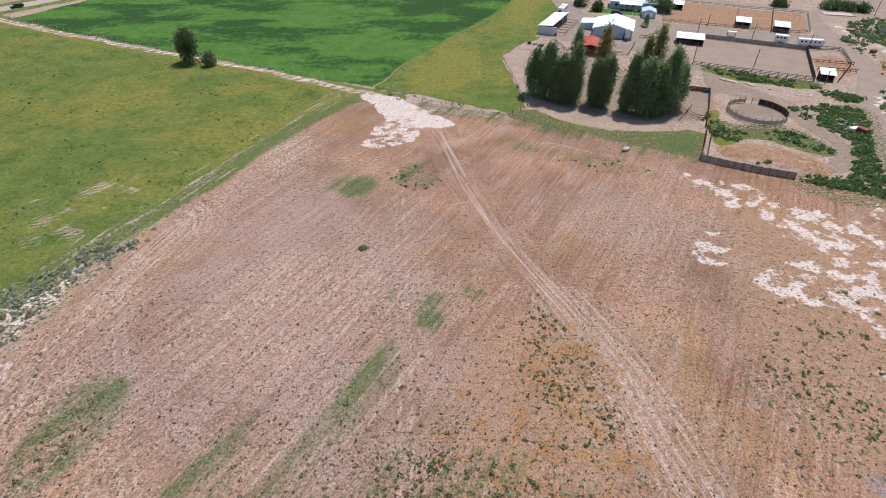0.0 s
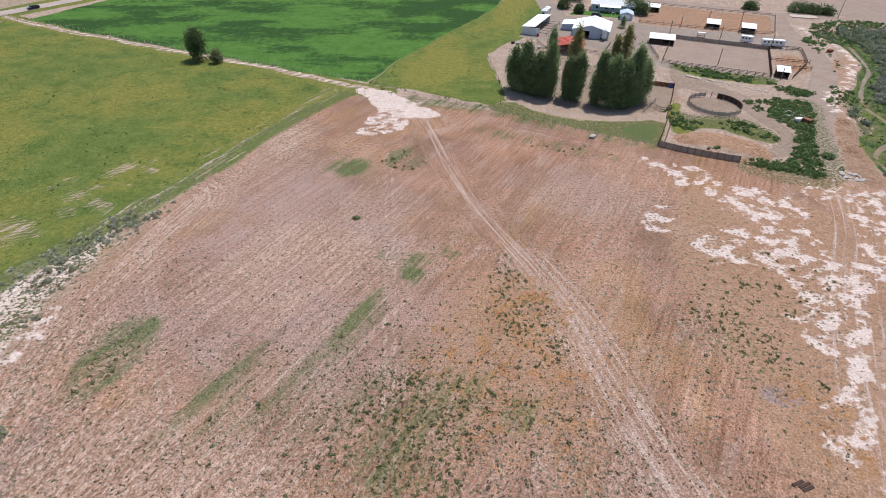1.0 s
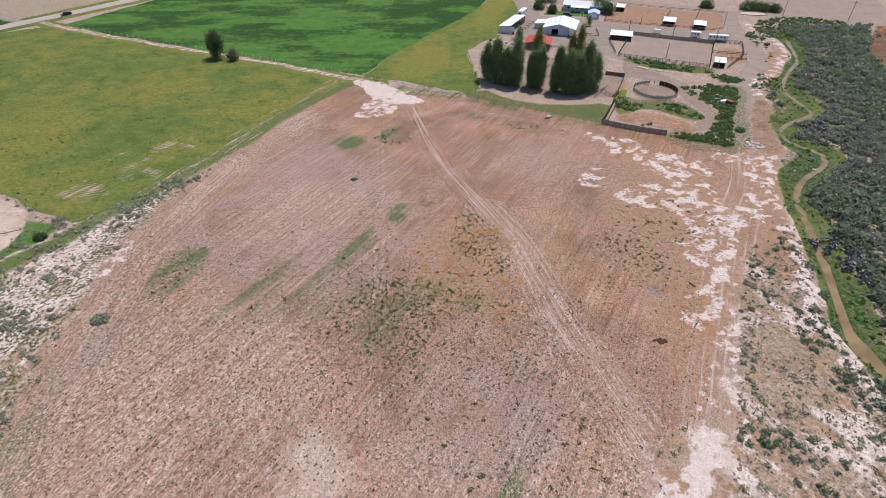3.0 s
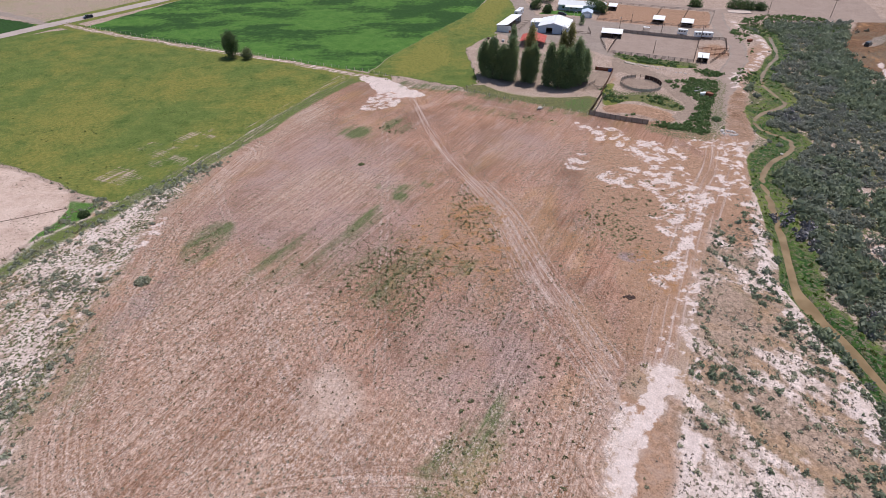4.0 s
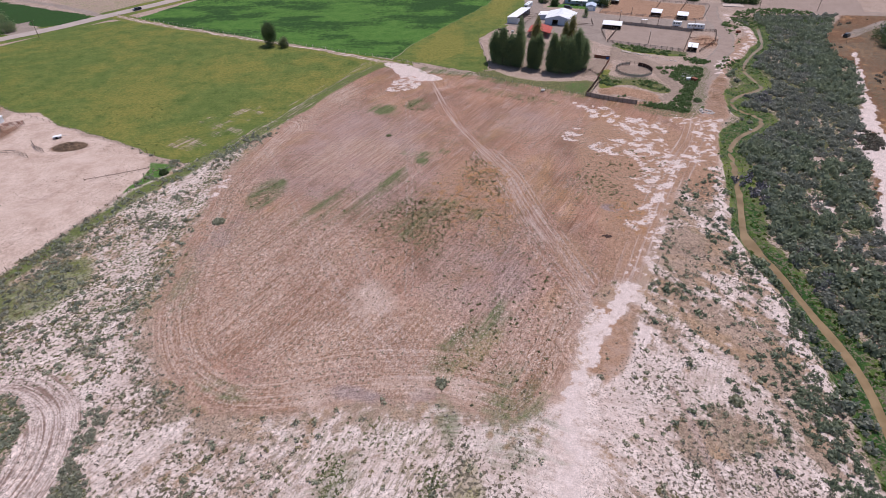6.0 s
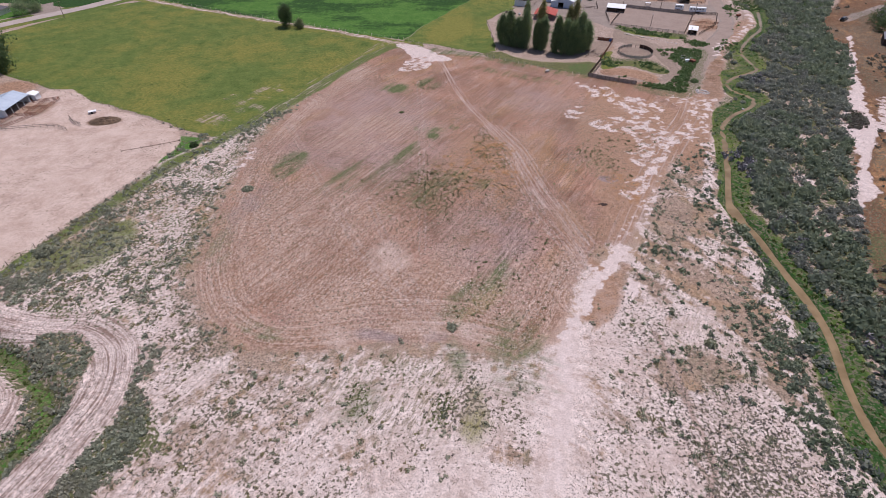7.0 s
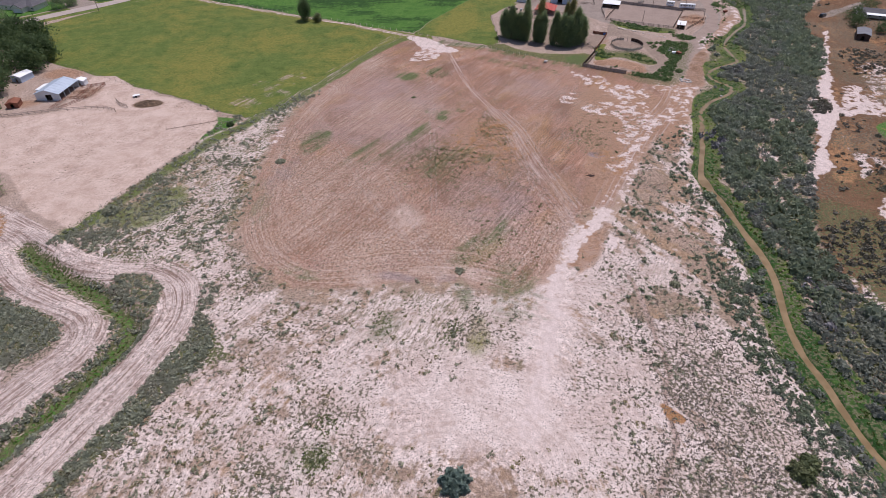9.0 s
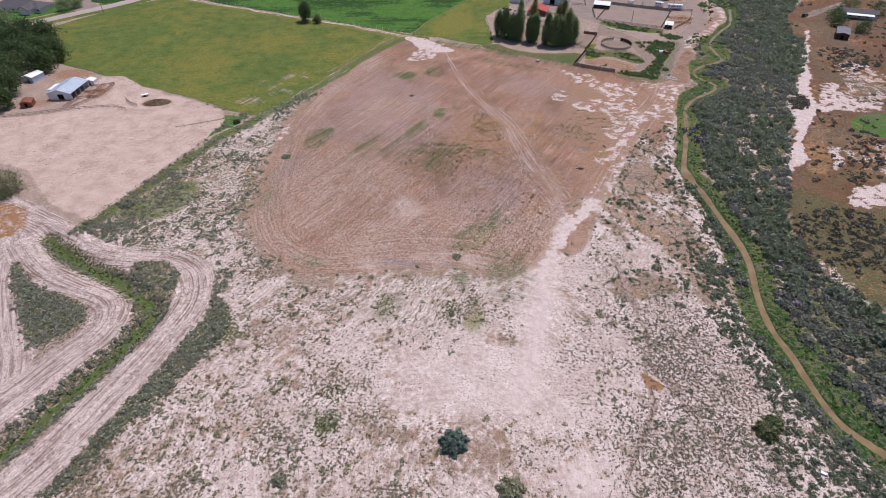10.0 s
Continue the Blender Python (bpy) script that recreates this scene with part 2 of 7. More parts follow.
# ---- materials ----
class Nodes:
    """A small wrapper to write node materials in few lines."""

    def __init__(self, name):
        self.mat = bpy.data.materials.new(name)
        self.mat.use_nodes = True
        self.tree = self.mat.node_tree
        self.bsdf = self.tree.nodes["Principled BSDF"]
        self.place = self.tree.nodes.new("ShaderNodeNewGeometry").outputs["Position"]

    def put(self, socket, value):
        if isinstance(value, bpy.types.NodeSocket):
            self.tree.links.new(value, socket)
        elif isinstance(value, tuple):
            socket.default_value = (*value, 1.0) if len(socket.default_value) == 4 and len(value) == 3 else value
        else:
            socket.default_value = value

    def math(self, op, a, b=0.0, clamp=False):
        n = self.tree.nodes.new("ShaderNodeMath")
        n.operation, n.use_clamp = op, clamp
        self.put(n.inputs[0], a)
        self.put(n.inputs[1], b)
        return n.outputs[0]

    def mix(self, fac, a, b, kind="MIX"):
        n = self.tree.nodes.new("ShaderNodeMix")
        n.data_type, n.blend_type = "RGBA", kind
        self.put(n.inputs["Factor"], fac)
        self.put(n.inputs[6], a)
        self.put(n.inputs[7], b)
        return n.outputs[2]

    def noise(self, scale, detail=3.0, rough=0.55, stretch=None, turn=0.0, vector=None):
        n = self.tree.nodes.new("ShaderNodeTexNoise")
        n.inputs["Scale"].default_value, n.inputs["Detail"].default_value, n.inputs["Roughness"].default_value = scale, detail, rough
        v = vector or self.place
        if stretch:
            m = self.tree.nodes.new("ShaderNodeMapping")
            m.vector_type = "TEXTURE"
            m.inputs["Rotation"].default_value = (0, 0, radians(turn))
            m.inputs["Scale"].default_value = stretch
            self.tree.links.new(v, m.inputs["Vector"])
            v = m.outputs[0]
        self.tree.links.new(v, n.inputs["Vector"])
        return n.outputs["Fac"]

    def span(self, value, lo, hi, to_lo=0.0, to_hi=1.0):
        n = self.tree.nodes.new("ShaderNodeMapRange")
        self.put(n.inputs[0], value)
        for k, v in zip((1, 2, 3, 4), (lo, hi, to_lo, to_hi)):
            n.inputs[k].default_value = v
        return n.outputs[0]

    def attr(self, name):
        n = self.tree.nodes.new("ShaderNodeAttribute")
        n.attribute_name = name
        return n.outputs["Fac"]

    def bump(self, height, distance=0.05, strength=0.6):
        n = self.tree.nodes.new("ShaderNodeBump")
        n.inputs["Distance"].default_value, n.inputs["Strength"].default_value = distance, strength
        self.tree.links.new(height, n.inputs["Height"])
        self.tree.links.new(n.outputs[0], self.bsdf.inputs["Normal"])

    def done(self, colour, rough=0.8, metal=0.0, spec=0.3):
        self.put(self.bsdf.inputs["Base Color"], colour)
        self.put(self.bsdf.inputs["Roughness"], rough)
        self.bsdf.inputs["Metallic"].default_value = metal
        self.bsdf.inputs["Specular IOR Level"].default_value = spec
        return self.mat


def surface(name, a, b, big=0.4, fine=6.0, rough=0.8, metal=0.0, bump=0.01, stretch=None, spec=0.3):
    """A plain material with stains (big) and grain (fine) between the colours a and b."""
    n = Nodes(name)
    stain, grain = n.noise(big, 4, 0.6), n.noise(fine, 3, 0.6, stretch)
    tone = n.span(n.math("ADD", n.math("MULTIPLY", stain, 0.6), n.math("MULTIPLY", grain, 0.4)), 0.35, 0.65)
    if bump:
        n.bump(grain, bump)
    return n.done(n.mix(tone, a, b), rough, metal, spec)


def leafy(name, dark, light, other, glow=0.25):
    """Leaves: the tone goes by the plant's own tint and by each leaf."""
    n = Nodes(name)
    geo = n.tree.nodes.new("ShaderNodeNewGeometry")
    tint = n.attr("tint")
    leaf = geo.outputs["Random Per Island"]
    c = n.mix(n.span(n.math("ADD", n.math("MULTIPLY", tint, 0.6), n.math("MULTIPLY", leaf, 0.4)), 0.1, 0.9), dark, light)
    c = n.mix(n.span(n.noise(0.09, 3), 0.45, 0.7, 0.0, 0.55), c, other)
    n.done(c, 0.65, 0.0, 0.25)
    tr = n.tree.nodes.new("ShaderNodeBsdfTranslucent")
    n.put(tr.inputs[0], c)
    mix = n.tree.nodes.new("ShaderNodeMixShader")
    mix.inputs[0].default_value = glow
    n.tree.links.new(n.bsdf.outputs[0], mix.inputs[1])
    n.tree.links.new(tr.outputs[0], mix.inputs[2])
    n.tree.links.new(mix.outputs[0], n.tree.nodes["Material Output"].inputs[0])
    return n.mat


def ground_material():
    n = Nodes("land")
    big, mid, fine = n.noise(0.035, 4, 0.6), n.noise(0.16, 5, 0.62), n.noise(0.75, 6, 0.7)
    speck, fleck = n.noise(2.6, 3, 0.6), n.noise(1.9, 4, 0.68, (1.15, 0.8, 1.0), FURROW)
    grain, plant = n.noise(3.2, 5, 0.75), n.noise(1.45, 2.5, 0.55)
    part_x = n.tree.nodes.new("ShaderNodeSeparateXYZ")
    n.tree.links.new(n.place, part_x.inputs[0])
    lanes = n.tree.nodes.new("ShaderNodeCombineXYZ")
    for socket, value in zip(lanes.inputs, (n.math("MULTIPLY", n.attr("across"), 1.9), n.math("MULTIPLY", part_x.outputs[0], 0.06), n.math("MULTIPLY", part_x.outputs[1], 0.06))):
        n.tree.links.new(value, socket)
    rows = n.noise(1.0, 5, 0.68, vector=lanes.outputs[0])
    drills = n.noise(0.42, 3, 0.6, vector=lanes.outputs[0])
    cross = n.noise(1.0, 7, 0.74, (1.05, 0.65, 1.0), FURROW + 28)
    crust = n.noise(0.34, 9, 0.70)
    blotch = n.math("ADD", n.math("MULTIPLY", mid, 0.55), n.math("MULTIPLY", fine, 0.45))
    dots = n.math("ADD", n.math("MULTIPLY", plant, 0.9), n.math("MULTIPLY", fine, 0.1))

    def layer(under, name, a, b, tone, ragged, hard, edge=None, most=1.0):
        m = n.math("ADD", n.attr(name), n.math("MULTIPLY", n.math("SUBTRACT", edge or blotch, 0.5), ragged))
        m = n.math("ADD", n.math("MULTIPLY", n.math("SUBTRACT", m, 0.5), hard), 0.5, True)
        m = n.math("MULTIPLY", n.math("MULTIPLY", m, most), n.math("MULTIPLY", n.attr(name), 12.0, True))
        return n.mix(m, under, n.mix(tone, a, b))

    t_mid, t_fine = n.span(mid, 0.36, 0.66), n.span(fine, 0.36, 0.66)
    t_rows = n.span(n.math("ADD", n.math("MULTIPLY", rows, 0.62), n.math("MULTIPLY", grain, 0.38)), 0.38, 0.62)
    t_cross = n.span(n.math("ADD", n.math("MULTIPLY", cross, 0.6), n.math("MULTIPLY", grain, 0.4)), 0.40, 0.60)
    t_turf = n.span(n.math("ADD", n.math("ADD", n.math("MULTIPLY", mid, 0.35), n.math("MULTIPLY", fine, 0.3)), n.math("MULTIPLY", grain, 0.35)), 0.40, 0.60)
    # dry pinkish dirt
    c = n.mix(t_mid, (0.355, 0.262, 0.215), (0.46, 0.352, 0.30))
    # pale flats, crusted with salt
    lee = n.attr("lee")
    wash_far = n.noise(0.40, 6, 0.66, (1.5, 0.9, 1.0), FURROW + 6)
    wash_creek = n.noise(0.30, 6, 0.66, (2.2, 0.8, 1.0), -48)
    wash = n.math("ADD", n.math("MULTIPLY", wash_creek, lee), n.math("MULTIPLY", wash_far, n.math("SUBTRACT", 1.0, lee)))
    pale = n.math("ADD", n.math("ADD", n.math("MULTIPLY", wash, 0.40), n.math("MULTIPLY", crust, 0.45)), n.math("ADD", n.math("MULTIPLY", rows, 0.15), n.math("MULTIPLY", n.math("SUBTRACT", n.attr("bleach"), 0.5), 0.62)))
    crumb = n.mix(n.span(n.math("ADD", n.math("MULTIPLY", mid, 0.5), n.math("MULTIPLY", grain, 0.5)), 0.38, 0.62), (0.26, 0.180, 0.135), (0.44, 0.325, 0.26))
    crumb = n.mix(n.span(n.noise(0.11, 6, 0.65, (1.8, 0.9, 1.0), -50), 0.50, 0.60, 0.0, 0.75), crumb, n.mix(t_fine, (0.33, 0.205, 0.122), (0.44, 0.30, 0.20)))
    crumb = n.mix(n.span(n.noise(0.14, 7, 0.68, (1.6, 0.9, 1.0), -65), 0.55, 0.62, 0.0, 0.5), crumb, n.mix(n.span(grain, 0.38, 0.62), (0.17, 0.140, 0.085), (0.27, 0.235, 0.155)))
    white = n.mix(n.span(n.math("ADD", n.math("MULTIPLY", rows, 0.26), n.math("ADD", n.math("MULTIPLY", fine, 0.37), n.math("MULTIPLY", mid, 0.37))), 0.42, 0.56), (0.50, 0.390, 0.348), (0.72, 0.602, 0.565))
    white = n.mix(n.span(n.noise(0.09, 5, 0.6), 0.50, 0.64, 0.0, 0.5), white, n.mix(t_fine, (0.47, 0.345, 0.30), (0.57, 0.44, 0.395)))
    c = n.mix(n.math("MULTIPLY", n.attr("flat"), 3.0, True), c, n.mix(n.span(pale, 0.455, 0.535), crumb, white))
    scour = n.noise(1.25, 5, 0.6, (3.6, 0.8, 1.0), 66)
    c = n.mix(n.math("MULTIPLY", n.attr("scour"), n.span(scour, 0.49, 0.56, 0.0, 0.85)), c, n.mix(n.span(grain, 0.38, 0.62), (0.205, 0.165, 0.108), (0.35, 0.285, 0.21)))
    # ploughed field: brown rows with paler clods
    brown = n.mix(t_rows, (0.225, 0.112, 0.072), (0.43, 0.252, 0.182))
    patchy = n.noise(0.075, 6, 0.62)
    brown = n.mix(n.span(patchy, 0.52, 0.38, 0.0, 0.9), brown, n.mix(t_rows, (0.175, 0.092, 0.060), (0.315, 0.180, 0.125)))
    brown = n.mix(n.span(big, 0.42, 0.62, 0.0, 0.6), brown, n.mix(t_cross, (0.265, 0.150, 0.112), (0.48, 0.318, 0.26)))
    brown = n.mix(n.span(n.noise(0.055, 5, 0.65, (2.2, 0.8, 1.0), FURROW), 0.50, 0.62, 0.0, 0.7), brown, n.mix(t_rows, (0.25, 0.138, 0.070), (0.43, 0.262, 0.155)))
    brown = n.mix(n.span(n.noise(0.16, 6, 0.66, (3.0, 0.7, 1.0), FURROW), 0.52, 0.64, 0.0, 0.6), brown, n.mix(t_cross, (0.33, 0.215, 0.175), (0.50, 0.36, 0.305)))
    brown = n.mix(n.span(cross, 0.59, 0.65, 0.0, 0.6), brown, (0.50, 0.375, 0.32))
    brown = n.mix(1.0, brown, n.mix(n.span(n.noise(0.05, 5, 0.6), 0.36, 0.64), (0.80, 0.79, 0.79), (1.16, 1.17, 1.18)), "MULTIPLY")
    brown = n.mix(n.math("MULTIPLY", n.attr("lilac"), n.span(patchy, 0.40, 0.58, 0.35, 0.95)), brown, n.mix(t_rows, (0.285, 0.185, 0.162), (0.425, 0.302, 0.272)))
    m = n.math("ADD", n.attr("plough"), n.math("MULTIPLY", n.math("SUBTRACT", n.math("ADD", n.math("MULTIPLY", crust, 0.5), n.math("MULTIPLY", cross, 0.5)), 0.5), 2.6))
    c = n.mix(n.math("ADD", n.math("MULTIPLY", n.math("SUBTRACT", m, 0.5), 2.4), 0.5, True), c, brown)
    c = layer(c, "tan", (0.30, 0.178, 0.116), (0.42, 0.262, 0.186), t_fine, 1.3, 2.0)
    c = layer(c, "clod", (0.235, 0.128, 0.080), (0.53, 0.380, 0.312), n.span(n.math("ADD", n.math("MULTIPLY", rows, 0.42), n.math("MULTIPLY", cross, 0.58)), 0.42, 0.59), 1.9, 1.5, cross)
    c = layer(c, "soil", (0.125, 0.066, 0.038), (0.235, 0.135, 0.082), t_turf, 1.2, 2.6)
    c = layer(c, "damp", (0.205, 0.145, 0.135), (0.37, 0.278, 0.268), t_rows, 1.3, 2.0)
    # fields of grass
    c = layer(c, "grass", (0.070, 0.112, 0.026), (0.155, 0.190, 0.054), t_turf, 0.5, 4.0)
    c = layer(c, "straw", (0.145, 0.155, 0.036), (0.245, 0.222, 0.062), t_fine, 1.8, 1.6)
    c = layer(c, "lush", (0.046, 0.128, 0.022), (0.108, 0.208, 0.048), t_turf, 0.5, 4.0)
    c = layer(c, "deep", (0.022, 0.055, 0.016), (0.040, 0.098, 0.024), t_fine, 1.8, 2.4, crust)
    # worn, driven and crusted ground
    c = layer(c, "gravel", (0.245, 0.195, 0.170), (0.345, 0.282, 0.25), t_turf, 0.7, 3.0)
    c = layer(c, "dust", (0.235, 0.173, 0.138), (0.345, 0.265, 0.22), t_turf, 0.9, 2.5)
    c = layer(c, "sand", (0.295, 0.222, 0.190), (0.340, 0.262, 0.226), t_mid, 0.4, 4.0)
    c = layer(c, "yard", (0.44, 0.318, 0.262), (0.60, 0.465, 0.405), n.span(n.math("ADD", n.math("MULTIPLY", mid, 0.65), n.math("MULTIPLY", grain, 0.35)), 0.38, 0.60), 0.7, 3.0)
    c = layer(c, "rut", (0.27, 0.180, 0.145), (0.48, 0.362, 0.318), n.span(n.math("ADD", n.math("MULTIPLY", rows, 0.65), n.math("MULTIPLY", grain, 0.35)), 0.38, 0.58), 2.0, 2.2, rows)
    c = layer(c, "salt", (0.56, 0.45, 0.415), (0.68, 0.565, 0.535), n.span(n.math("ADD", n.math("MULTIPLY", wash, 0.5), n.math("MULTIPLY", fine, 0.5)), 0.40, 0.58), 2.6, 7.0, n.math("ADD", n.math("MULTIPLY", n.noise(0.28, 6, 0.58, (1.05, 0.9, 1.0), 12), 0.82), n.math("MULTIPLY", fine, 0.18)))
    c = layer(c, "haul", (0.25, 0.168, 0.140), (0.63, 0.515, 0.475), n.span(n.math("ADD", n.math("MULTIPLY", rows, 0.5), n.math("ADD", n.math("MULTIPLY", fleck, 0.22), n.math("MULTIPLY", mid, 0.28))), 0.42, 0.535), 1.0, 2.5)
    c = layer(c, "rust", (0.27, 0.135, 0.065), (0.42, 0.235, 0.125), t_turf, 2.2, 4.0, crust)
    c = layer(c, "sprout", (0.050, 0.095, 0.030), (0.125, 0.155, 0.062), t_rows, 2.8, 1.3, n.math("ADD", n.math("MULTIPLY", drills, 0.55), n.math("MULTIPLY", fine, 0.45)), 0.88)
    # litter, seedlings and weeds that the plants stand in
    c = layer(c, "scrub", (0.105, 0.090, 0.066), (0.215, 0.180, 0.135), n.span(grain, 0.35, 0.65), 2.6, 8.0, dots)
    c = layer(c, "weed", (0.070, 0.085, 0.036), (0.165, 0.160, 0.085), n.span(grain, 0.35, 0.65), 2.4, 5.0, dots)
    earthy = n.math("SUBTRACT", 1.0, n.math("ADD", n.math("ADD", n.attr("grass"), n.attr("lush")), n.math("ADD", n.math("MULTIPLY", n.attr("sand"), 0.9), n.math("MULTIPLY", n.math("ADD", n.attr("gravel"), n.math("ADD", n.attr("dust"), n.attr("yard"))), 0.8)), True), True)
    earthy = n.math("MULTIPLY", earthy, n.math("SUBTRACT", 1.0, n.math("MULTIPLY", n.attr("salt"), 1.3, True)))
    tilled = n.math("MULTIPLY", earthy, n.span(n.attr("plough"), 0.2, 0.8))
    c = n.mix(n.math("MULTIPLY", n.math("MULTIPLY", earthy, n.math("SUBTRACT", 1.0, n.math("MULTIPLY", n.attr("smooth"), 0.8))), n.math("MULTIPLY", n.span(speck, 0.56, 0.59, 0.0, 0.78), n.span(mid, 0.42, 0.58, 0.25, 1.0))), c, n.mix(0.72, c, (0.055, 0.045, 0.03)))
    c = n.mix(n.math("MULTIPLY", tilled, n.math("MULTIPLY", n.span(fleck, 0.535, 0.57, 0.0, 0.95), n.math("MULTIPLY", n.span(mid, 0.38, 0.60, 0.15, 1.0), n.math("MAXIMUM", n.math("SUBTRACT", 0.45, n.math("MULTIPLY", n.attr("smooth"), 0.35)), n.span(n.attr("clod"), 0.1, 0.7, 0.0, 1.0))))), c, n.mix(0.55, c, (0.70, 0.57, 0.52)))
    worn = n.math("SUBTRACT", 1.0, n.math("MULTIPLY", n.math("ADD", n.math("ADD", n.attr("yard"), n.attr("sand")), n.math("ADD", n.attr("gravel"), n.attr("dust"))), 0.62, True))
    c = n.mix(n.math("MULTIPLY", worn, n.span(n.math("MULTIPLY", n.attr("flat"), n.math("SUBTRACT", 1.0, n.attr("plough"))), 0.0, 1.0, 1.0, 0.5)), c, n.mix(n.span(grain, 0.38, 0.62), (0.68, 0.68, 0.69), (1.24, 1.235, 1.23)), "MULTIPLY")
    mottle = n.noise(0.95, 4, 0.62)
    calm = n.math("MULTIPLY", n.span(n.attr("bleach"), 0.52, 0.72, 1.0, 0.25), n.math("MULTIPLY", n.math("SUBTRACT", 1.0, n.math("MULTIPLY", n.attr("salt"), 0.9, True)), n.math("SUBTRACT", 1.0, n.math("MULTIPLY", n.attr("smooth"), 0.85))))
    calm = n.math("MULTIPLY", calm, n.span(n.noise(0.045, 4, 0.6), 0.38, 0.62, 0.35, 1.15))
    c = n.mix(n.math("MULTIPLY", calm, n.span(earthy, 0.0, 1.0, 0.30, 0.85)), c, n.mix(n.span(mottle, 0.40, 0.60), (0.70, 0.69, 0.68), (1.22, 1.22, 1.22)), "MULTIPLY")
    n.bump(n.math("ADD", grain, n.math("MULTIPLY", rows, 0.7)), 0.12, 0.8)
    return n.done(c, 0.95, 0.0, 0.1)


LAND = ground_material()
OLIVE_TUFT = leafy("olive_tuft_leaves", (0.24, 0.225, 0.12), (0.43, 0.39, 0.23), (0.44, 0.35, 0.235), 0.5)
DRY_WEED = leafy("dry_weed_leaves", (0.25, 0.215, 0.185), (0.46, 0.40, 0.345), (0.38, 0.355, 0.265), 0.45)
STUBBLE = leafy("stubble_leaves", (0.17, 0.135, 0.085), (0.31, 0.25, 0.165), (0.24, 0.215, 0.12), 0.4)
SAGE = leafy("sage_leaves", (0.29, 0.295, 0.22), (0.53, 0.525, 0.40), (0.38, 0.38, 0.23), 0.5)
WEED = leafy("weed_leaves", (0.14, 0.17, 0.085), (0.28, 0.305, 0.155), (0.25, 0.235, 0.15), 0.5)
GREASEWOOD = leafy("greasewood_leaves", (0.20, 0.215, 0.175), (0.35, 0.365, 0.295), (0.31, 0.30, 0.295), 0.5)
WILLOW = leafy("willow_leaves", (0.175, 0.215, 0.145), (0.32, 0.36, 0.24), (0.31, 0.325, 0.285), 0.5)
RUSH = leafy("rush_leaves", (0.07, 0.125, 0.024), (0.15, 0.215, 0.052), (0.19, 0.195, 0.068), 0.45)
POPLAR = leafy("poplar_leaves", (0.12, 0.185, 0.10), (0.34, 0.415, 0.20), (0.25, 0.315, 0.15), 0.5)
POPLAR_PALE = leafy("pale_poplar_leaves", (0.25, 0.245, 0.10), (0.40, 0.37, 0.16), (0.33, 0.275, 0.13), 0.5)
COTTONWOOD = leafy("cottonwood_leaves", (0.065, 0.105, 0.046), (0.150, 0.205, 0.085), (0.12, 0.165, 0.075), 0.45)
YARD_GREEN = leafy("yard_weed_leaves", (0.095, 0.165, 0.062), (0.205, 0.29, 0.115), (0.16, 0.22, 0.09), 0.45)
BLUE_GREEN = leafy("blue_green_leaves", (0.14, 0.205, 0.18), (0.29, 0.37, 0.32), (0.22, 0.28, 0.24), 0.5)
BANK_LEAF = leafy("bank_shrub_leaves", (0.27, 0.285, 0.215), (0.50, 0.51, 0.39), (0.44, 0.40, 0.33), 0.5)
GREY_SCRUB = leafy("grey_scrub_leaves", (0.14, 0.125, 0.10), (0.24, 0.215, 0.175), (0.20, 0.20, 0.13), 0.35)
PASTURE = leafy("pasture_grass", (0.075, 0.115, 0.030), (0.165, 0.190, 0.055), (0.19, 0.18, 0.06), 0.4)
DEADWOOD = leafy("dead_twigs", (0.17, 0.155, 0.17), (0.30, 0.28, 0.30), (0.25, 0.24, 0.235), 0.0)
BARK = surface("bark", (0.10, 0.075, 0.055), (0.20, 0.155, 0.12), 2.0, 14.0, 0.9, 0, 0.02)
WATER_N = Nodes("muddy_water")
WATER_N.bump(WATER_N.noise(1.2, 3), 0.02, 0.3)
WATER = WATER_N.done(WATER_N.mix(WATER_N.span(WATER_N.noise(0.25, 3), 0.35, 0.65), (0.20, 0.132, 0.062), (0.28, 0.192, 0.10)), 0.18, 0.0, 0.4)


# ---- mesh helpers ----
def mesh_from(name, verts, faces, material, floats=()):
    """One mesh from arrays: verts (n, 3), faces (m, 3 or 4)."""
    me = bpy.data.meshes.new(name)
    verts, faces = np.asarray(verts, np.float32), np.asarray(faces, np.int32)
    me.vertices.add(len(verts))
    me.vertices.foreach_set("co", verts.ravel())
    me.loops.add(faces.size)
    me.loops.foreach_set("vertex_index", faces.ravel())
    me.polygons.add(len(faces))
    me.polygons.foreach_set("loop_start", np.arange(0, faces.size, faces.shape[1], dtype=np.int32))
    me.polygons.foreach_set("loop_total", np.full(len(faces), faces.shape[1], np.int32))
    for key, values in floats:
        me.attributes.new(key, "FLOAT", "POINT").data.foreach_set("value", np.asarray(values, np.float32))
    me.update(calc_edges=True)
    me.materials.append(material)
    return me


# ---- the ground: one sheet to the horizon ----
def spread(lo, hi, fine, fine_lo, fine_hi, coarse, reach):
    a = np.arange(fine_lo, fine_hi, fine)
    left, right = np.arange(lo, fine_lo, coarse), np.arange(fine_hi, hi + coarse, coarse)
    out = coarse * 1.25 ** np.arange(1, 60)
    out = np.cumsum(out)[np.cumsum(out) < reach]
    return np.concatenate([lo - out[::-1], left, a, right, right[-1] + out])


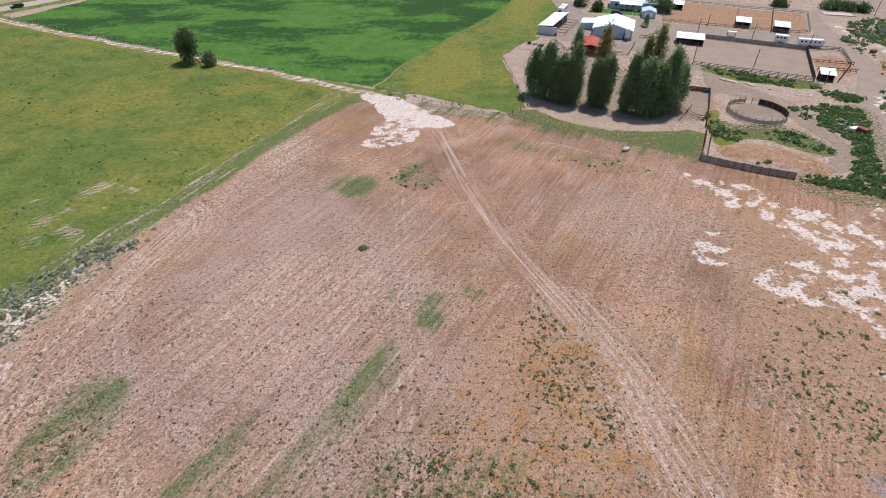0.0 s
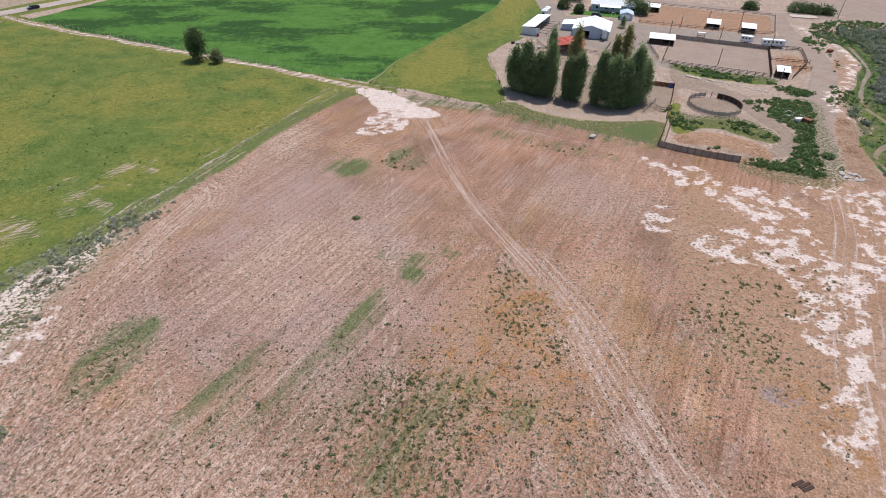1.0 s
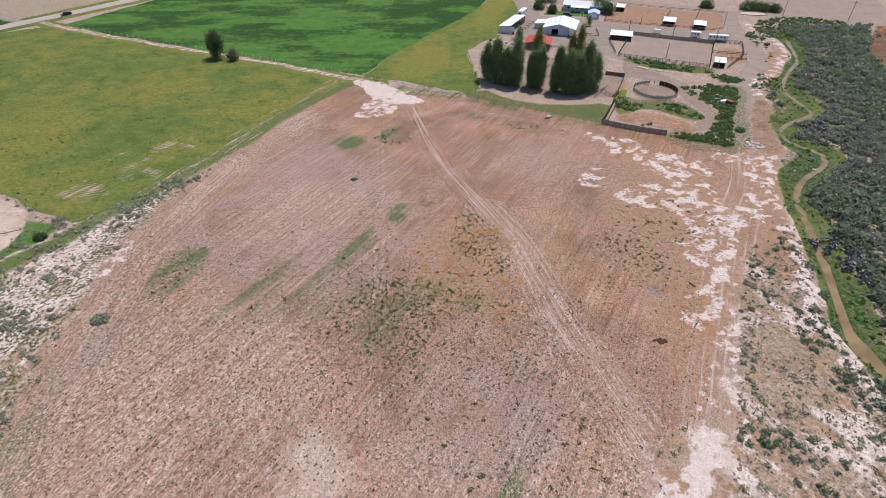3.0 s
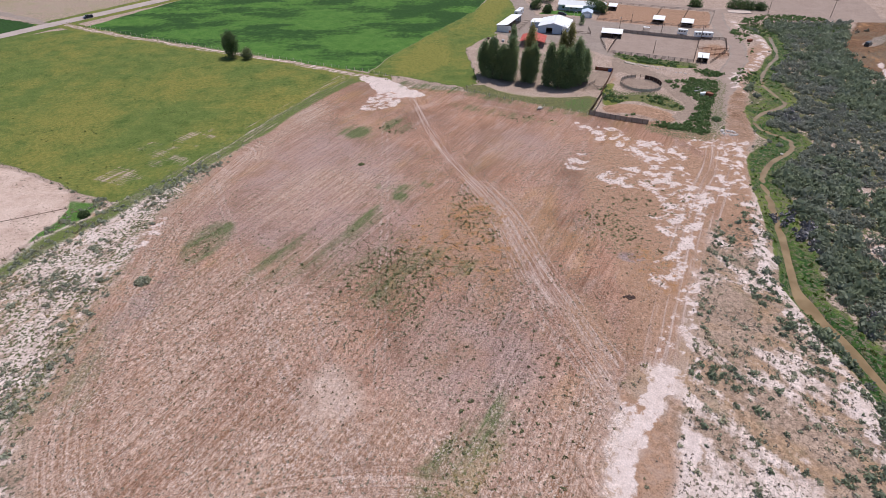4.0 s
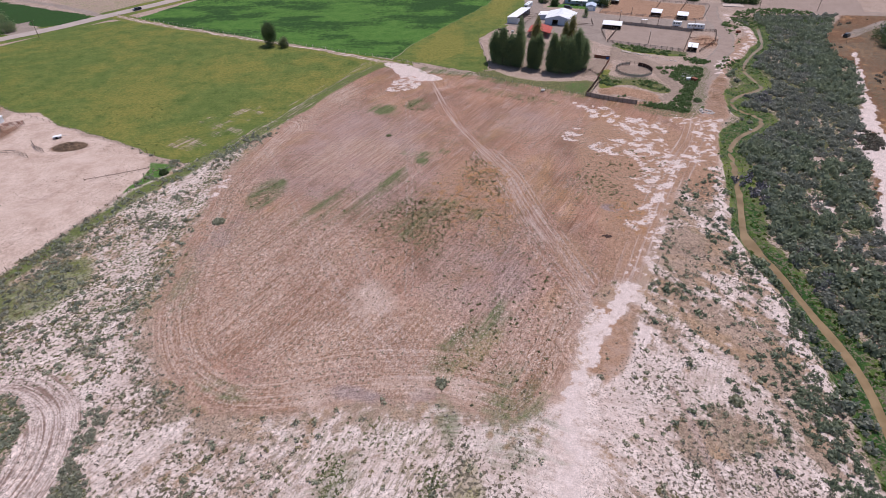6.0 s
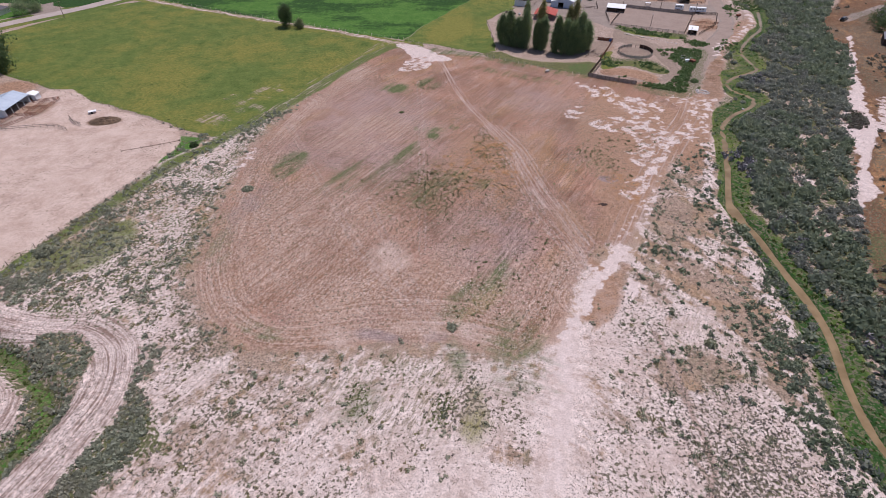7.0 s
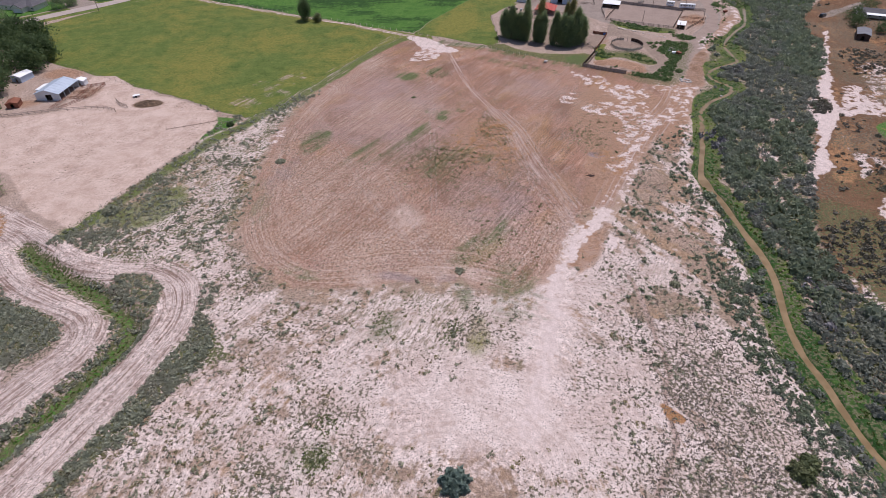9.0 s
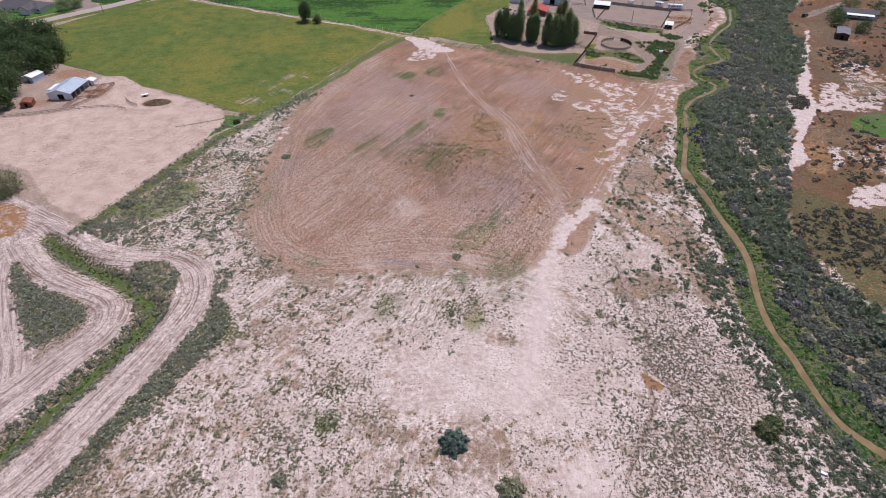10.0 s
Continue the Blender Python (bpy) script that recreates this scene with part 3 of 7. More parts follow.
def land_masks(x0, y0):
    x = x0 + 1.3 * fbm(x0, y0, 11, 2, 21) + 0.5 * fbm(x0, y0, 2.5, 2, 22)
    y = y0 + 1.3 * fbm(x0, y0, 11, 2, 23) + 0.5 * fbm(x0, y0, 2.5, 2, 24)
    big, mid = fbm(x0, y0, 30, 3, 31), fbm(x0, y0, 8, 3, 32)
    m = {}
    plateau = np.maximum(area(x, y, PLATEAU, 9.0), strip(x, y, [(-6, 137), (14, 132.5), (40, 121), (58, 112), (78, 104)], 3.0, 3.0))
    m["plough"] = plateau
    slope = fbm((0.6 * x0 - 0.8 * y0) * 0.35, 0.8 * x0 + 0.6 * y0, 6, 4, 95)
    west = area(x, y, [(-62, -110), (-63, -62), (-60, -40), (-70, -36), (-95, -30), (-110, -16), (-92, 42), (-84, 56), (-34, 152), (0, 140), (60, 112), (100, 100)]
                + SCARP[8:], 3.0, False)
    m["flat"] = west
    south = area(x, y, [(-60, -30), (-30, -42), (20, -45), (45, -8), (55, -8), (60, -40), (45, -60), (35, -90), (0, -105), (-60, -105), (-60, -60)], 6)
    m["flat"] = np.maximum.reduce([m["flat"], south, ease((-97 - y) / 8) * ease((260 - np.abs(x)) / 60) * ease((y + 420) / 80) * (1 - area(x, y, SCARP + THICKET_EAST[::-1], 2.0, False))])
    rim_near = distance(x0, y0, smooth(PLATEAU))[0]
    m["lee"] = ease((x0 - 22 + 10 * mid) / 14)
    right = ease((x0 - 34) / 12)
    centre = spot(x, y, 12, -66, 30, 26)
    dry = np.maximum.reduce([spot(x, y, 55, -39, 9, 5, 10), spot(x, y, 72.5, -43, 4, 5), 0.9 * spot(x, y, 73, -25, 5, 7, -30), 0.3 * spot(x, y, 66, 6, 6, 10, 30), 0.3 * spot(x, y, 72, 20, 7, 12), 0.34 * spot(x, y, 10, -88, 12, 8), 0.2 * spot(x, y, -8, -84, 10, 5), 0.6 * spot(x, y, 16, -60, 6, 4)])
    m["bleach"] = np.clip(0.56 + 0.07 * big + 0.13 * centre - 0.16 * ease(1 - rim_near / 9) * ease((x0 + 95) / 20) * ease((30 - x0) / 20) + 0.05 * right * ease((-10 - y0) / 20) - 0.07 * right * ease((y0 - 2) / 22) + right * ease((y0 + 50) / 15) * (0.52 * slope - 0.03) - 0.42 * dry + 0.12 * fbm(x0, y0, 13, 2, 99), 0.05, 1)
    m["tan"] = np.maximum.reduce([0.62 * spot(x, y, 15, 45, 22, 26), 0.72 * area(x, y, [(38, -2), (44, -8), (46, -18), (40, -26), (33, -26), (40, -14)], 3),
                                  0.6 * spot(x, y, 54, 24, 9, 16, -30), 0.82 * area(x, y, [(84, 96), (97, 99), (103, 92), (96, 75), (90, 56), (84, 40), (78, 36), (76, 48), (82, 62), (88, 82)], 6), 0.8 * spot(x, y, 36.5, 12, 5, 12, 10), 0.6 * spot(x, y, 47, 9, 7, 9)])
    m["tan"] = np.maximum(m["tan"], np.maximum(0.62 * area(x, y, MUD_ISLE, 1.6), 0.55 * area(x, y, [(22, -27), (28, -22), (33, -27), (30, -33), (23, -35)], 3)))
    rim = ease(1 - np.abs(distance(x, y, smooth(PLATEAU[1:17]))[0] - 5) / 12)
    haul = np.maximum.reduce([strip(x, y, HAUL_OUTER, 4.6, 1.6), strip(x, y, HAUL_INNER, 4.9, 1.8), strip(x, y, HAUL_WEST, 4.4, 1.8)])
    m["haul"] = haul * (1 - strip(x, y, DITCH, 1.9, 1.2)) * (1 - area(x, y, DITCH_NOOK, 1.5)) * (1 - area(x, y, ISLAND, 1.5))
    m["clod"] = np.clip(np.maximum.reduce([0.60 * rim, 0.42 * spot(x, y, -30, 62, 22, 16, 20), 0.66 * spot(x, y, -40, 0, 34, 36), 0.74 * spot(x, y, -10, -20, 38, 20),
                                           0.95 * spot(x, y, 4, -31, 26, 8), 0.62 * spot(x, y, 22, -14, 12, 20), 0.6 * spot(x, y, -35, -20, 20, 14)]) + 0.35 * mid + 0.25 * big, 0, 1) * plateau
    m["clod"] = np.maximum(m["clod"], plateau * np.clip(0.95 + 0.4 * mid, 0, 1) * strip(x, y, PLATEAU[6:17], 5.5, 4.0))
    m["clod"] = np.maximum(m["clod"], 0.5 * spot(x, y, -12.2, -5.2, 6.0, 5.5))
    lower = np.array([(84, -95), (60, -105), (40, -105), (44, -75), (52, -50), (60, -20), (70, 10), (80, 10)])
    m["soil"] = np.clip(np.maximum.reduce([np.clip(-0.1 + 0.75 * slope, 0, 0.4) * area(x, y, lower, 22), np.clip(-0.12 + 0.8 * slope, 0, 0.5) * west * (1 - plateau) * ease((x - 20) / 30), 0.5 * area(x, y, [(66, 121), (74, 123), (82, 121), (87, 111), (80, 109), (70, 113)], 2)]), 0, 1)
    east = area(x, y, [(222, 236), (194, 196), (183, 168), (186, 157), (171, 123), (147, 80), (128, 38), (115, 11), (107, -11), (106, -29), (118, -52), (150, -110), (420, -110), (420, 226), (220, 236)], 6, False)
    m["soil"] = np.maximum(m["soil"], east * np.clip(0.95 + 0.3 * mid, 0, 1))
    m["soil"] = np.maximum(m["soil"], 0.95 * spot(x, y, -131, 68, 7.5, 4.6, 10))
    m["tan"] = np.maximum.reduce([m["tan"], 1.0 * area(x, y, UPPER_PEN, 2, False), 0.9 * spot(x, y, 130, 187, 8, 13, -20), 0.8 * spot(x, y, -164, 78, 8, 10), 0.8 * spot(x, y, -188, 98, 12, 8), 0.7 * spot(x, y, -184, 66, 8, 5), 0.8 * spot(x, y, 70, 149, 5, 9, -20)])
    m["tan"] = np.maximum(m["tan"], 0.62 * area(x, y, [(94, 92), (101, 100), (108, 122), (122, 148), (134, 168), (146, 190), (160, 205), (156, 187), (141, 166), (127, 151), (121, 131), (113, 116), (109, 98), (100, 86)], 3, False))
    m["damp"] = np.maximum.reduce([0.5 * spot(x, y, -155, 50, 12, 8), 0.5 * spot(x, y, -150, 34, 5, 12, 20), 0.45 * spot(x, y, -136, 22, 10, 5), 0.42 * spot(x, y, -125, 44, 9, 4, 30), 0.45 * spot(x, y, -112, 36, 14, 5, 40), 0.72 * spot(x, y, -11.5, -32, 6.5, 2.4, -14), 0.36 * spot(x, y, 21, 4, 9, 24, -12), 0.45 * spot(x, y, -58, 18, 3.6, 14, -15), 0.45 * spot(x, y, -57, 12, 3.2, 12, -25), 0.9 * spot(x, y, 51, 33.6, 3.2, 2.4), 0.62 * spot(x, y, 1.5, -32, 4, 2.5),
                                   0.2 * spot(x, y, 130, -20, 20, 12)])
    m["grass"] = np.maximum.reduce([area(x, y, YELLOW_FIELD, 3.0, False), area(x, y, OLIVE_FIELD, 2.0, False), 0.56 * area(x, y, [(-96, 4), (-88, 8), (-82, -2), (-87, -15), (-97, -17), (-110, -14)], 6),
                                    0.5 * spot(x, y, 48, 126, 13, 3.0, -25), 0.44 * area(x, y, [(14, 142), (20, 143), (30, 138), (45, 130), (43, 127), (26, 134), (14, 139)], 2)])
    m["grass"] = np.maximum(m["grass"], 0.42 * area(x, y, [(-420, 262), (-300, 281), (-256, 262), (-222, 241), (-180, 300), (-150, 350), (-420, 350)], 3))
    m["grass"] = np.maximum.reduce([m["grass"], 0.85 * strip(x, y, ROAD_WEST, 9, 3), 0.66 * strip(x, y, LANE, 4.5, 2)])
    m["straw"] = np.maximum.reduce([0.6 * strip(x, y, LANE, 4.0, 2), area(x, y, YELLOW_FIELD, 3.0, False) * np.clip(np.maximum(1.0 * spot(x, y, -4, 178, 13, 26, -12), 0.9 * spot(x, y, 32, 270, 8, 40, -15)) + 0.25 + 0.3 * mid, 0, 0.9), m["grass"] * np.clip(0.42 + 0.6 * big + 0.4 * mid, 0, 0.75), 0.4 * spot(x, y, 12, -22, 3.5, 11, -40), 0.5 * spot(x, y, 10, -52, 3, 9)])
    lush = area(x, y, LUSH_FIELD, 2.0, False)
    d_creek = distance(x0, y0, smooth(CREEK))
    valley = area(x, y, SCARP + THICKET_EAST[::-1], 2.0, False)
    near_creek = valley * ease(1 - (d_creek[0] - 4.5 - 2.5 * mid - 5 * ease((-50 - y0) / 15)) / 4.0)
    m["lush"] = np.maximum(lush, 0.44 * near_creek)
    m["grass"] = np.maximum(m["grass"], 0.95 * near_creek)
    m["straw"] = np.maximum(m["straw"], 0.50 * near_creek * ease((y0 - 20) / 40))
    m["lush"] = np.maximum(m["lush"], 0.85 * area(x, y, [(163.2, 62.5), (178.8, 67.2), (190, 60), (175, 45), (167.5, 47), (158.7, 49.2)], 3))
    m["lush"] = np.maximum(m["lush"], 0.62 * area(x, y, [(-99, 58), (-92, 58), (-86, 56), (-90, 45), (-96, 37), (-98, 46)], 3))
    m["lush"] = np.maximum(m["lush"], strip(x, y, DITCH, 1.0, 1.0) * 0.9)
    m["lush"] = np.maximum(m["lush"], 0.9 * area(x, y, [(-300, 176), (-272, 180), (-258, 194), (-250, 206), (-280, 214), (-310, 200)], 2))
    m["lush"] = np.maximum(m["lush"], 0.85 * area(x, y, [(57, 256), (70, 253), (84, 250), (86, 258), (66, 263)], 2))
    m["deep"] = np.maximum.reduce([lush * np.clip(0.30 + 1.0 * fbm(x0, y0 * 2.2, 26, 3, 35) + 0.28 * ease((y0 - 215) / 60), 0, 1), near_creek * np.clip(0.54 + 0.24 * ease((40 - y0) / 30) + 0.5 * mid, 0, 1), area(x, y, [(-330, 280), (-290, 266), (-258, 252), (-221, 236), (-234, 214), (-262, 222), (-330, 225)], 2)])
    weeds = [0.7 * area(x, y, WEED_HEART, 6), 0.6 * area(x, y, WEED_NORTH, 6), 0.72 * spot(x, y, 50, 44, 8, 11), 0.8 * spot(x, y, -51.5, 37.5, 3.0, 7.0, -18), 0.62 * spot(x, y, -31, 37.5, 9, 3.6, 15),
             0.75 * spot(x, y, -14.5, 47.5, 3.2, 7.0, -35), 0.9 * spot(x, y, -5, 60, 2.6, 3.4), 0.7 * spot(x, y, -6, 65, 4, 3), 0.7 * spot(x, y, 1.7, 66.5, 2, 2.6), 0.6 * spot(x, y, -12.6, 66, 1.6, 2), 0.85 * spot(x, y, -24, 101, 5, 4.5),
             0.8 * spot(x, y, -11, 106, 6, 7), 0.62 * spot(x, y, 11, -21, 5, 14, -38), 0.5 * spot(x, y, 25, 118, 22, 3.5, -25), 0.62 * spot(x, y, -22, -84, 6, 3.5), 0.6 * spot(x, y, -5, -42, 16, 6),
             0.5 * spot(x, y, 62, 58, 12, 10), 0.62 * spot(x, y, 63, -64, 5, 4)]
    weeds += [1.2 * spot(x, y, *GREEN_SPOTS[0], 4.5, 3.6), 1.0 * spot(x, y, *GREEN_SPOTS[1], 3, 5, 20), 1.0 * spot(x, y, *GREEN_SPOTS[2], 2.5, 5, -20), 0.9 * spot(x, y, *GREEN_SPOTS[3], 3, 3)]
    m["weed"] = 0.45 * np.maximum.reduce(weeds)
    streak = fbm((x0 * math.cos(radians(FURROW)) + y0 * math.sin(radians(FURROW))) * 0.16, -x0 * math.sin(radians(FURROW)) + y0 * math.cos(radians(FURROW)), 2.2, 3, 72)
    m["sprout"] = np.maximum.reduce([0.95 * area(x, y, [(-54, 30), (-55.5, 41.3), (-51, 47), (-47.5, 44), (-49, 33)], 4), 0.48 * area(x, y, [(-40, 30), (-31, 41), (-24, 40), (-31, 28)], 9), 0.56 * area(x, y, [(-19, 39), (-15.5, 55), (-10.5, 53), (-13, 40)], 6), 1.15 * spot(x, y, -5, 60, 2.6, 3.2), 0.62 * spot(x, y, -6, 65, 4.5, 3),
                                     0.75 * spot(x, y, 1.7, 66.5, 1.8, 2.4), 0.7 * spot(x, y, -12.6, 66, 1.5, 1.8), 1.0 * spot(x, y, -24, 101, 6.5, 5.5), 0.5 * spot(x, y, -11, 106, 6, 7), 0.58 * area(x, y, [(2, -27), (3.2, -20.5), (8.7, -14.5), (16.5, -5), (19, -11), (12.5, -18.5), (7, -25)], 4), 0.6 * spot(x, y, 6, -38, 3, 6, 10), 0.5 * spot(x, y, -12, -51, 3.5, 6, -30), 0.5 * spot(x, y, -38, -33, 7, 2.5, -20),
                                     0.34 * area(x, y, WEED_HEART, 6), 0.55 * spot(x, y, -22, -84, 6, 4), 0.45 * spot(x, y, 26, 117, 24, 3.5, -25),
                                     0.55 * strip(x, y, [(-10, 145), (14, 137), (40, 124), (56, 117)], 2.0, 3.0), 0.42 * spot(x, y, 20, -37, 8, 12), 0.34 * spot(x, y, -62, -2, 7, 14, 15), 0.3 * spot(x, y, -22, 34, 26, 12, 10)]) * np.clip(0.85 + 1.1 * streak, 0.15, 1.25)
    edge = strip(x, y, [(-34, 151), (-46, 130), (-60, 99), (-70, 77), (-82, 56), (-92, 38), (-99, 18), (-107, -2), (-113, -18)], 1.6, 4.0, 1.5)
    m["grass"] = np.maximum(m["grass"], 0.62 * edge)
    m["weed"] = np.maximum.reduce([m["weed"], 0.42 * edge, 0.8 * valley * (1 - m["lush"]) * np.clip(0.8 + 0.6 * mid + 0.3 * big, 0, 1), 0.4 * east * np.clip(0.1 + 1.4 * big + 0.4 * mid, 0, 1), 0.58 * area(x, y, [(108, -8), (116, 10), (135, 2), (160, 8), (190, -30), (170, -80), (120, -55), (108, -32)], 8),
                                   0.62 * area(x, y, [(69, 141), (70, 131), (81, 126), (91, 118), (93, 127), (88, 136), (77, 137)], 3), 0.5 * strip(x, y, [(80, 104), (91, 100), (99, 112), (104, 126), (113, 148)], 4, 3),
                                   0.8 * strip(x, y, [(84, 180.5), (98, 174.5), (113, 168)], 1.6, 2), 0.7 * area(x, y, HAUL_BRUSH, 4),
                                   0.6 * strip(x, y, DITCH, 2.6, 2), 0.6 * area(x, y, DITCH_NOOK, 3), 0.75 * area(x, y, ISLAND, 3)])
    rut = np.maximum(strip(x0, y0, TRACK, 0.15, 0.5, 0.75), strip(x0, y0, TRACK, 0.15, 0.5, -0.75))
    rut = np.maximum(0.68 * rut, 0.26 * strip(x, y, TRACK, 1.0, 1.2))
    for shift in (-5.2, -3.6, -2.2, 2.0, 2.9, 4.4):
        rut = np.maximum(rut, 0.74 * strip(x0, y0, TRACK[4:11], 0.12, 0.5, shift) * (0.7 + 0.5 * mid))
    for shift in (-0.8, 0.8, 2.4):
        rut = np.maximum(rut, 0.6 * strip(x0, y0, [(17, 63), (22.2, 49.3), (26.1, 33.9), (27, 22.9), (27.2, 13.3), (31.7, 3.3), (36, -6)], 0.1, 0.45, shift))
    for off in (-0.8, 0.8):
        rut = np.maximum(rut, 0.66 * strip(x0, y0, [(-15, 108), (-10.4, 66), (-7, 30), (-4, -4)], 0.05, 0.45, off))
        rut = np.maximum(rut, 0.66 * strip(x0, y0, [(-60, 67), (-43.3, 37.3), (-22.2, -0.7), (-8.8, -19.6), (0, -32)], 0.1, 0.5, off))
        rut = np.maximum(rut, 0.66 * strip(x0, y0, [(-22, 20), (-14, 0), (-7, -14), (2, -28)], 0.1, 0.5, off))
    for k in range(7):
        a, b = (-31 + 3.0 * k, 21.5 + 0.9 * k), (-18.5 + 2.6 * k, 46 + 1.7 * k)
        rut = np.maximum(rut, (0.42 + 0.1 * fbm(x0, y0, 8, 2, 130 + k)) * strip(x0, y0, [a, ((a[0] + b[0]) / 2, (a[1] + b[1]) / 2), b], 0.06, 0.4))
    for k, off in enumerate((-4.5, -2.6, -0.8, 0.9, 2.7, 4.4)):
        rut = np.maximum(rut, (0.5 + 0.35 * fbm(x0, y0, 14, 2, 50 + k)) * strip(x0, y0, BANK_TRACK[:7], 0.15, 0.6, off))
        rut = np.maximum(rut, (0.28 + 0.45 * fbm(x0, y0, 10, 2, 60 + k)) * strip(x0, y0, [(-34, 150), (-50, 116), (-62, 84), (-70, 52)], 0.15, 0.6, -3.5 + off * 0.8))
    for k, (px, py, half_l) in enumerate(PALE_ROWS):
        for j in range(7):
            ax, ay = px + 0.6 * j - 2, py + 1.15 * j - 3.5
            rut = np.maximum(rut, 0.62 * strip(x0, y0, [(ax - half_l, ay + 0.42 * half_l), (ax, ay), (ax + half_l, ay - 0.42 * half_l)], 0.12, 0.6) * np.clip(0.55 + 1.3 * fbm(x0, y0, 5, 2, 140 + k), 0, 1))
    for off in (-1.0, 0.0, 1.1):
        rut = np.maximum(rut, 0.6 * strip(x0, y0, [(-97, 54), (-106, 48), (-118, 36), (-128, 22), (-134, 8)], 0.12, 0.7, off) * np.clip(0.6 + 1.2 * fbm(x0, y0, 7, 2, 150), 0, 1))
    rut = np.maximum.reduce([rut, 0.85 * strip(x, y, LANE, 0.35, 0.7, 0.0), 0.85 * strip(x, y, LANE, 0.35, 0.7, 1.9), 0.5 * strip(x, y, LANE, 1.6, 1.0, 0.9)])
    rut = np.maximum(rut, 0.8 * strip(x, y, [(49, -30), (52, -52), (50, -66), (47, -80), (40, -92)], 0.3, 0.8, 0.8))
    rut = np.maximum(rut, 0.8 * strip(x, y, [(49, -58), (56, -76), (62, -92)], 0.2, 0.7))
    m["rut"] = rut
    m["yard"] = area(x, y, PADDOCK, 1.5, False) * (1 - spot(x, y, -131, 68, 7.0, 4.2, 10)) * (1 - 0.6 * spot(x, y, -164, 78, 8, 10)) * (1 - 0.6 * spot(x, y, -184, 66, 8, 5))
    m["dust"] = np.maximum.reduce([0.9 * area(x, y, [(63.5, 141), (68.5, 159), (75, 160), (82, 178), (90, 166), (98, 152), (98, 120), (92, 112), (86, 112), (93, 122), (92, 134), (90, 150), (77, 158), (70, 140)], 2), 0.9 * spot(x, y, *PEN_CENTRE, 9, 9),
                                   0.85 * area(x, y, [(22, 200), (40, 196), (68, 160), (66, 142), (58, 138), (42, 140), (27, 148), (23, 160), (40, 170), (38, 190)], 3)])
    m["sand"] = np.maximum.reduce([area(x, y, ARENA, 1.0, False), 0.8 * strip(x, y, EAST_ROAD, 2.4, 1.5) * ease((y0 - 100) / 12), 0.85 * strip(x, y, FAR_ROAD, 3.0, 1.2), area(x, y, [(176, 281), (188, 264), (198, 250), (240, 240), (262, 300), (210, 330)], 3, False)])
    m["rut"] = np.maximum.reduce([m["rut"], np.clip(0.22 + 0.35 * mid, 0, 1) * plateau * ease(1 - np.abs(distance(x, y, smooth(PLATEAU[1:17]))[0] - 4) / 8)])
    m["gravel"] = np.maximum.reduce([area(x, y, [(30, 217), (48, 206), (66, 198), (72, 190), (80, 180), (87, 170), (93, 166), (88, 176), (80, 186), (84, 212), (94, 222), (118, 212), (134, 205), (147, 206), (146, 224), (140, 223),
                                                 (108, 231), (86, 239), (84, 246), (60, 250), (52, 256), (50, 280), (44, 280), (46, 250), (38, 240)], 2.5, False), strip(x, y, EAST_ROAD, 3.0, 2.0) * ease((y0 - 100) / 12), strip(x, y, DRIVE[:3], 3.5, 1.5),
                                     0.95 * area(x, y, ARENA, 1.0, False), strip(x, y, FAR_ROAD, 3.4, 1.5),
                                     strip(x, y, [(-330, 292), (-298, 278), (-256, 260), (-218, 239)], 2.0, 1.2), area(x, y, [(-252, 226), (-247, 217), (-232, 208), (-244, 196), (-262, 212)], 2, False),
                                     0.8 * strip(x, y, [(205, 196), (240, 222)], 2, 2), 0.4 * strip(x, y, [(110, 130), (106, 116), (104, 108)], 2, 3)])
    gaps = np.maximum.reduce([spot(x, y, *g) for g in THICKET_GAPS])
    east_salt = np.maximum.reduce([0.84 * area(x, y, EAST_SALT, 3.0), 0.66 * area(x, y, EAST_ARM, 5.0), 0.70 * area(x, y, EAST_BLOCK, 4.0)]) * (1 - spot(x, y, *EAST_ISLE))
    m["weed"] *= (1 - 0.85 * gaps) * (1 - 0.9 * east_salt)
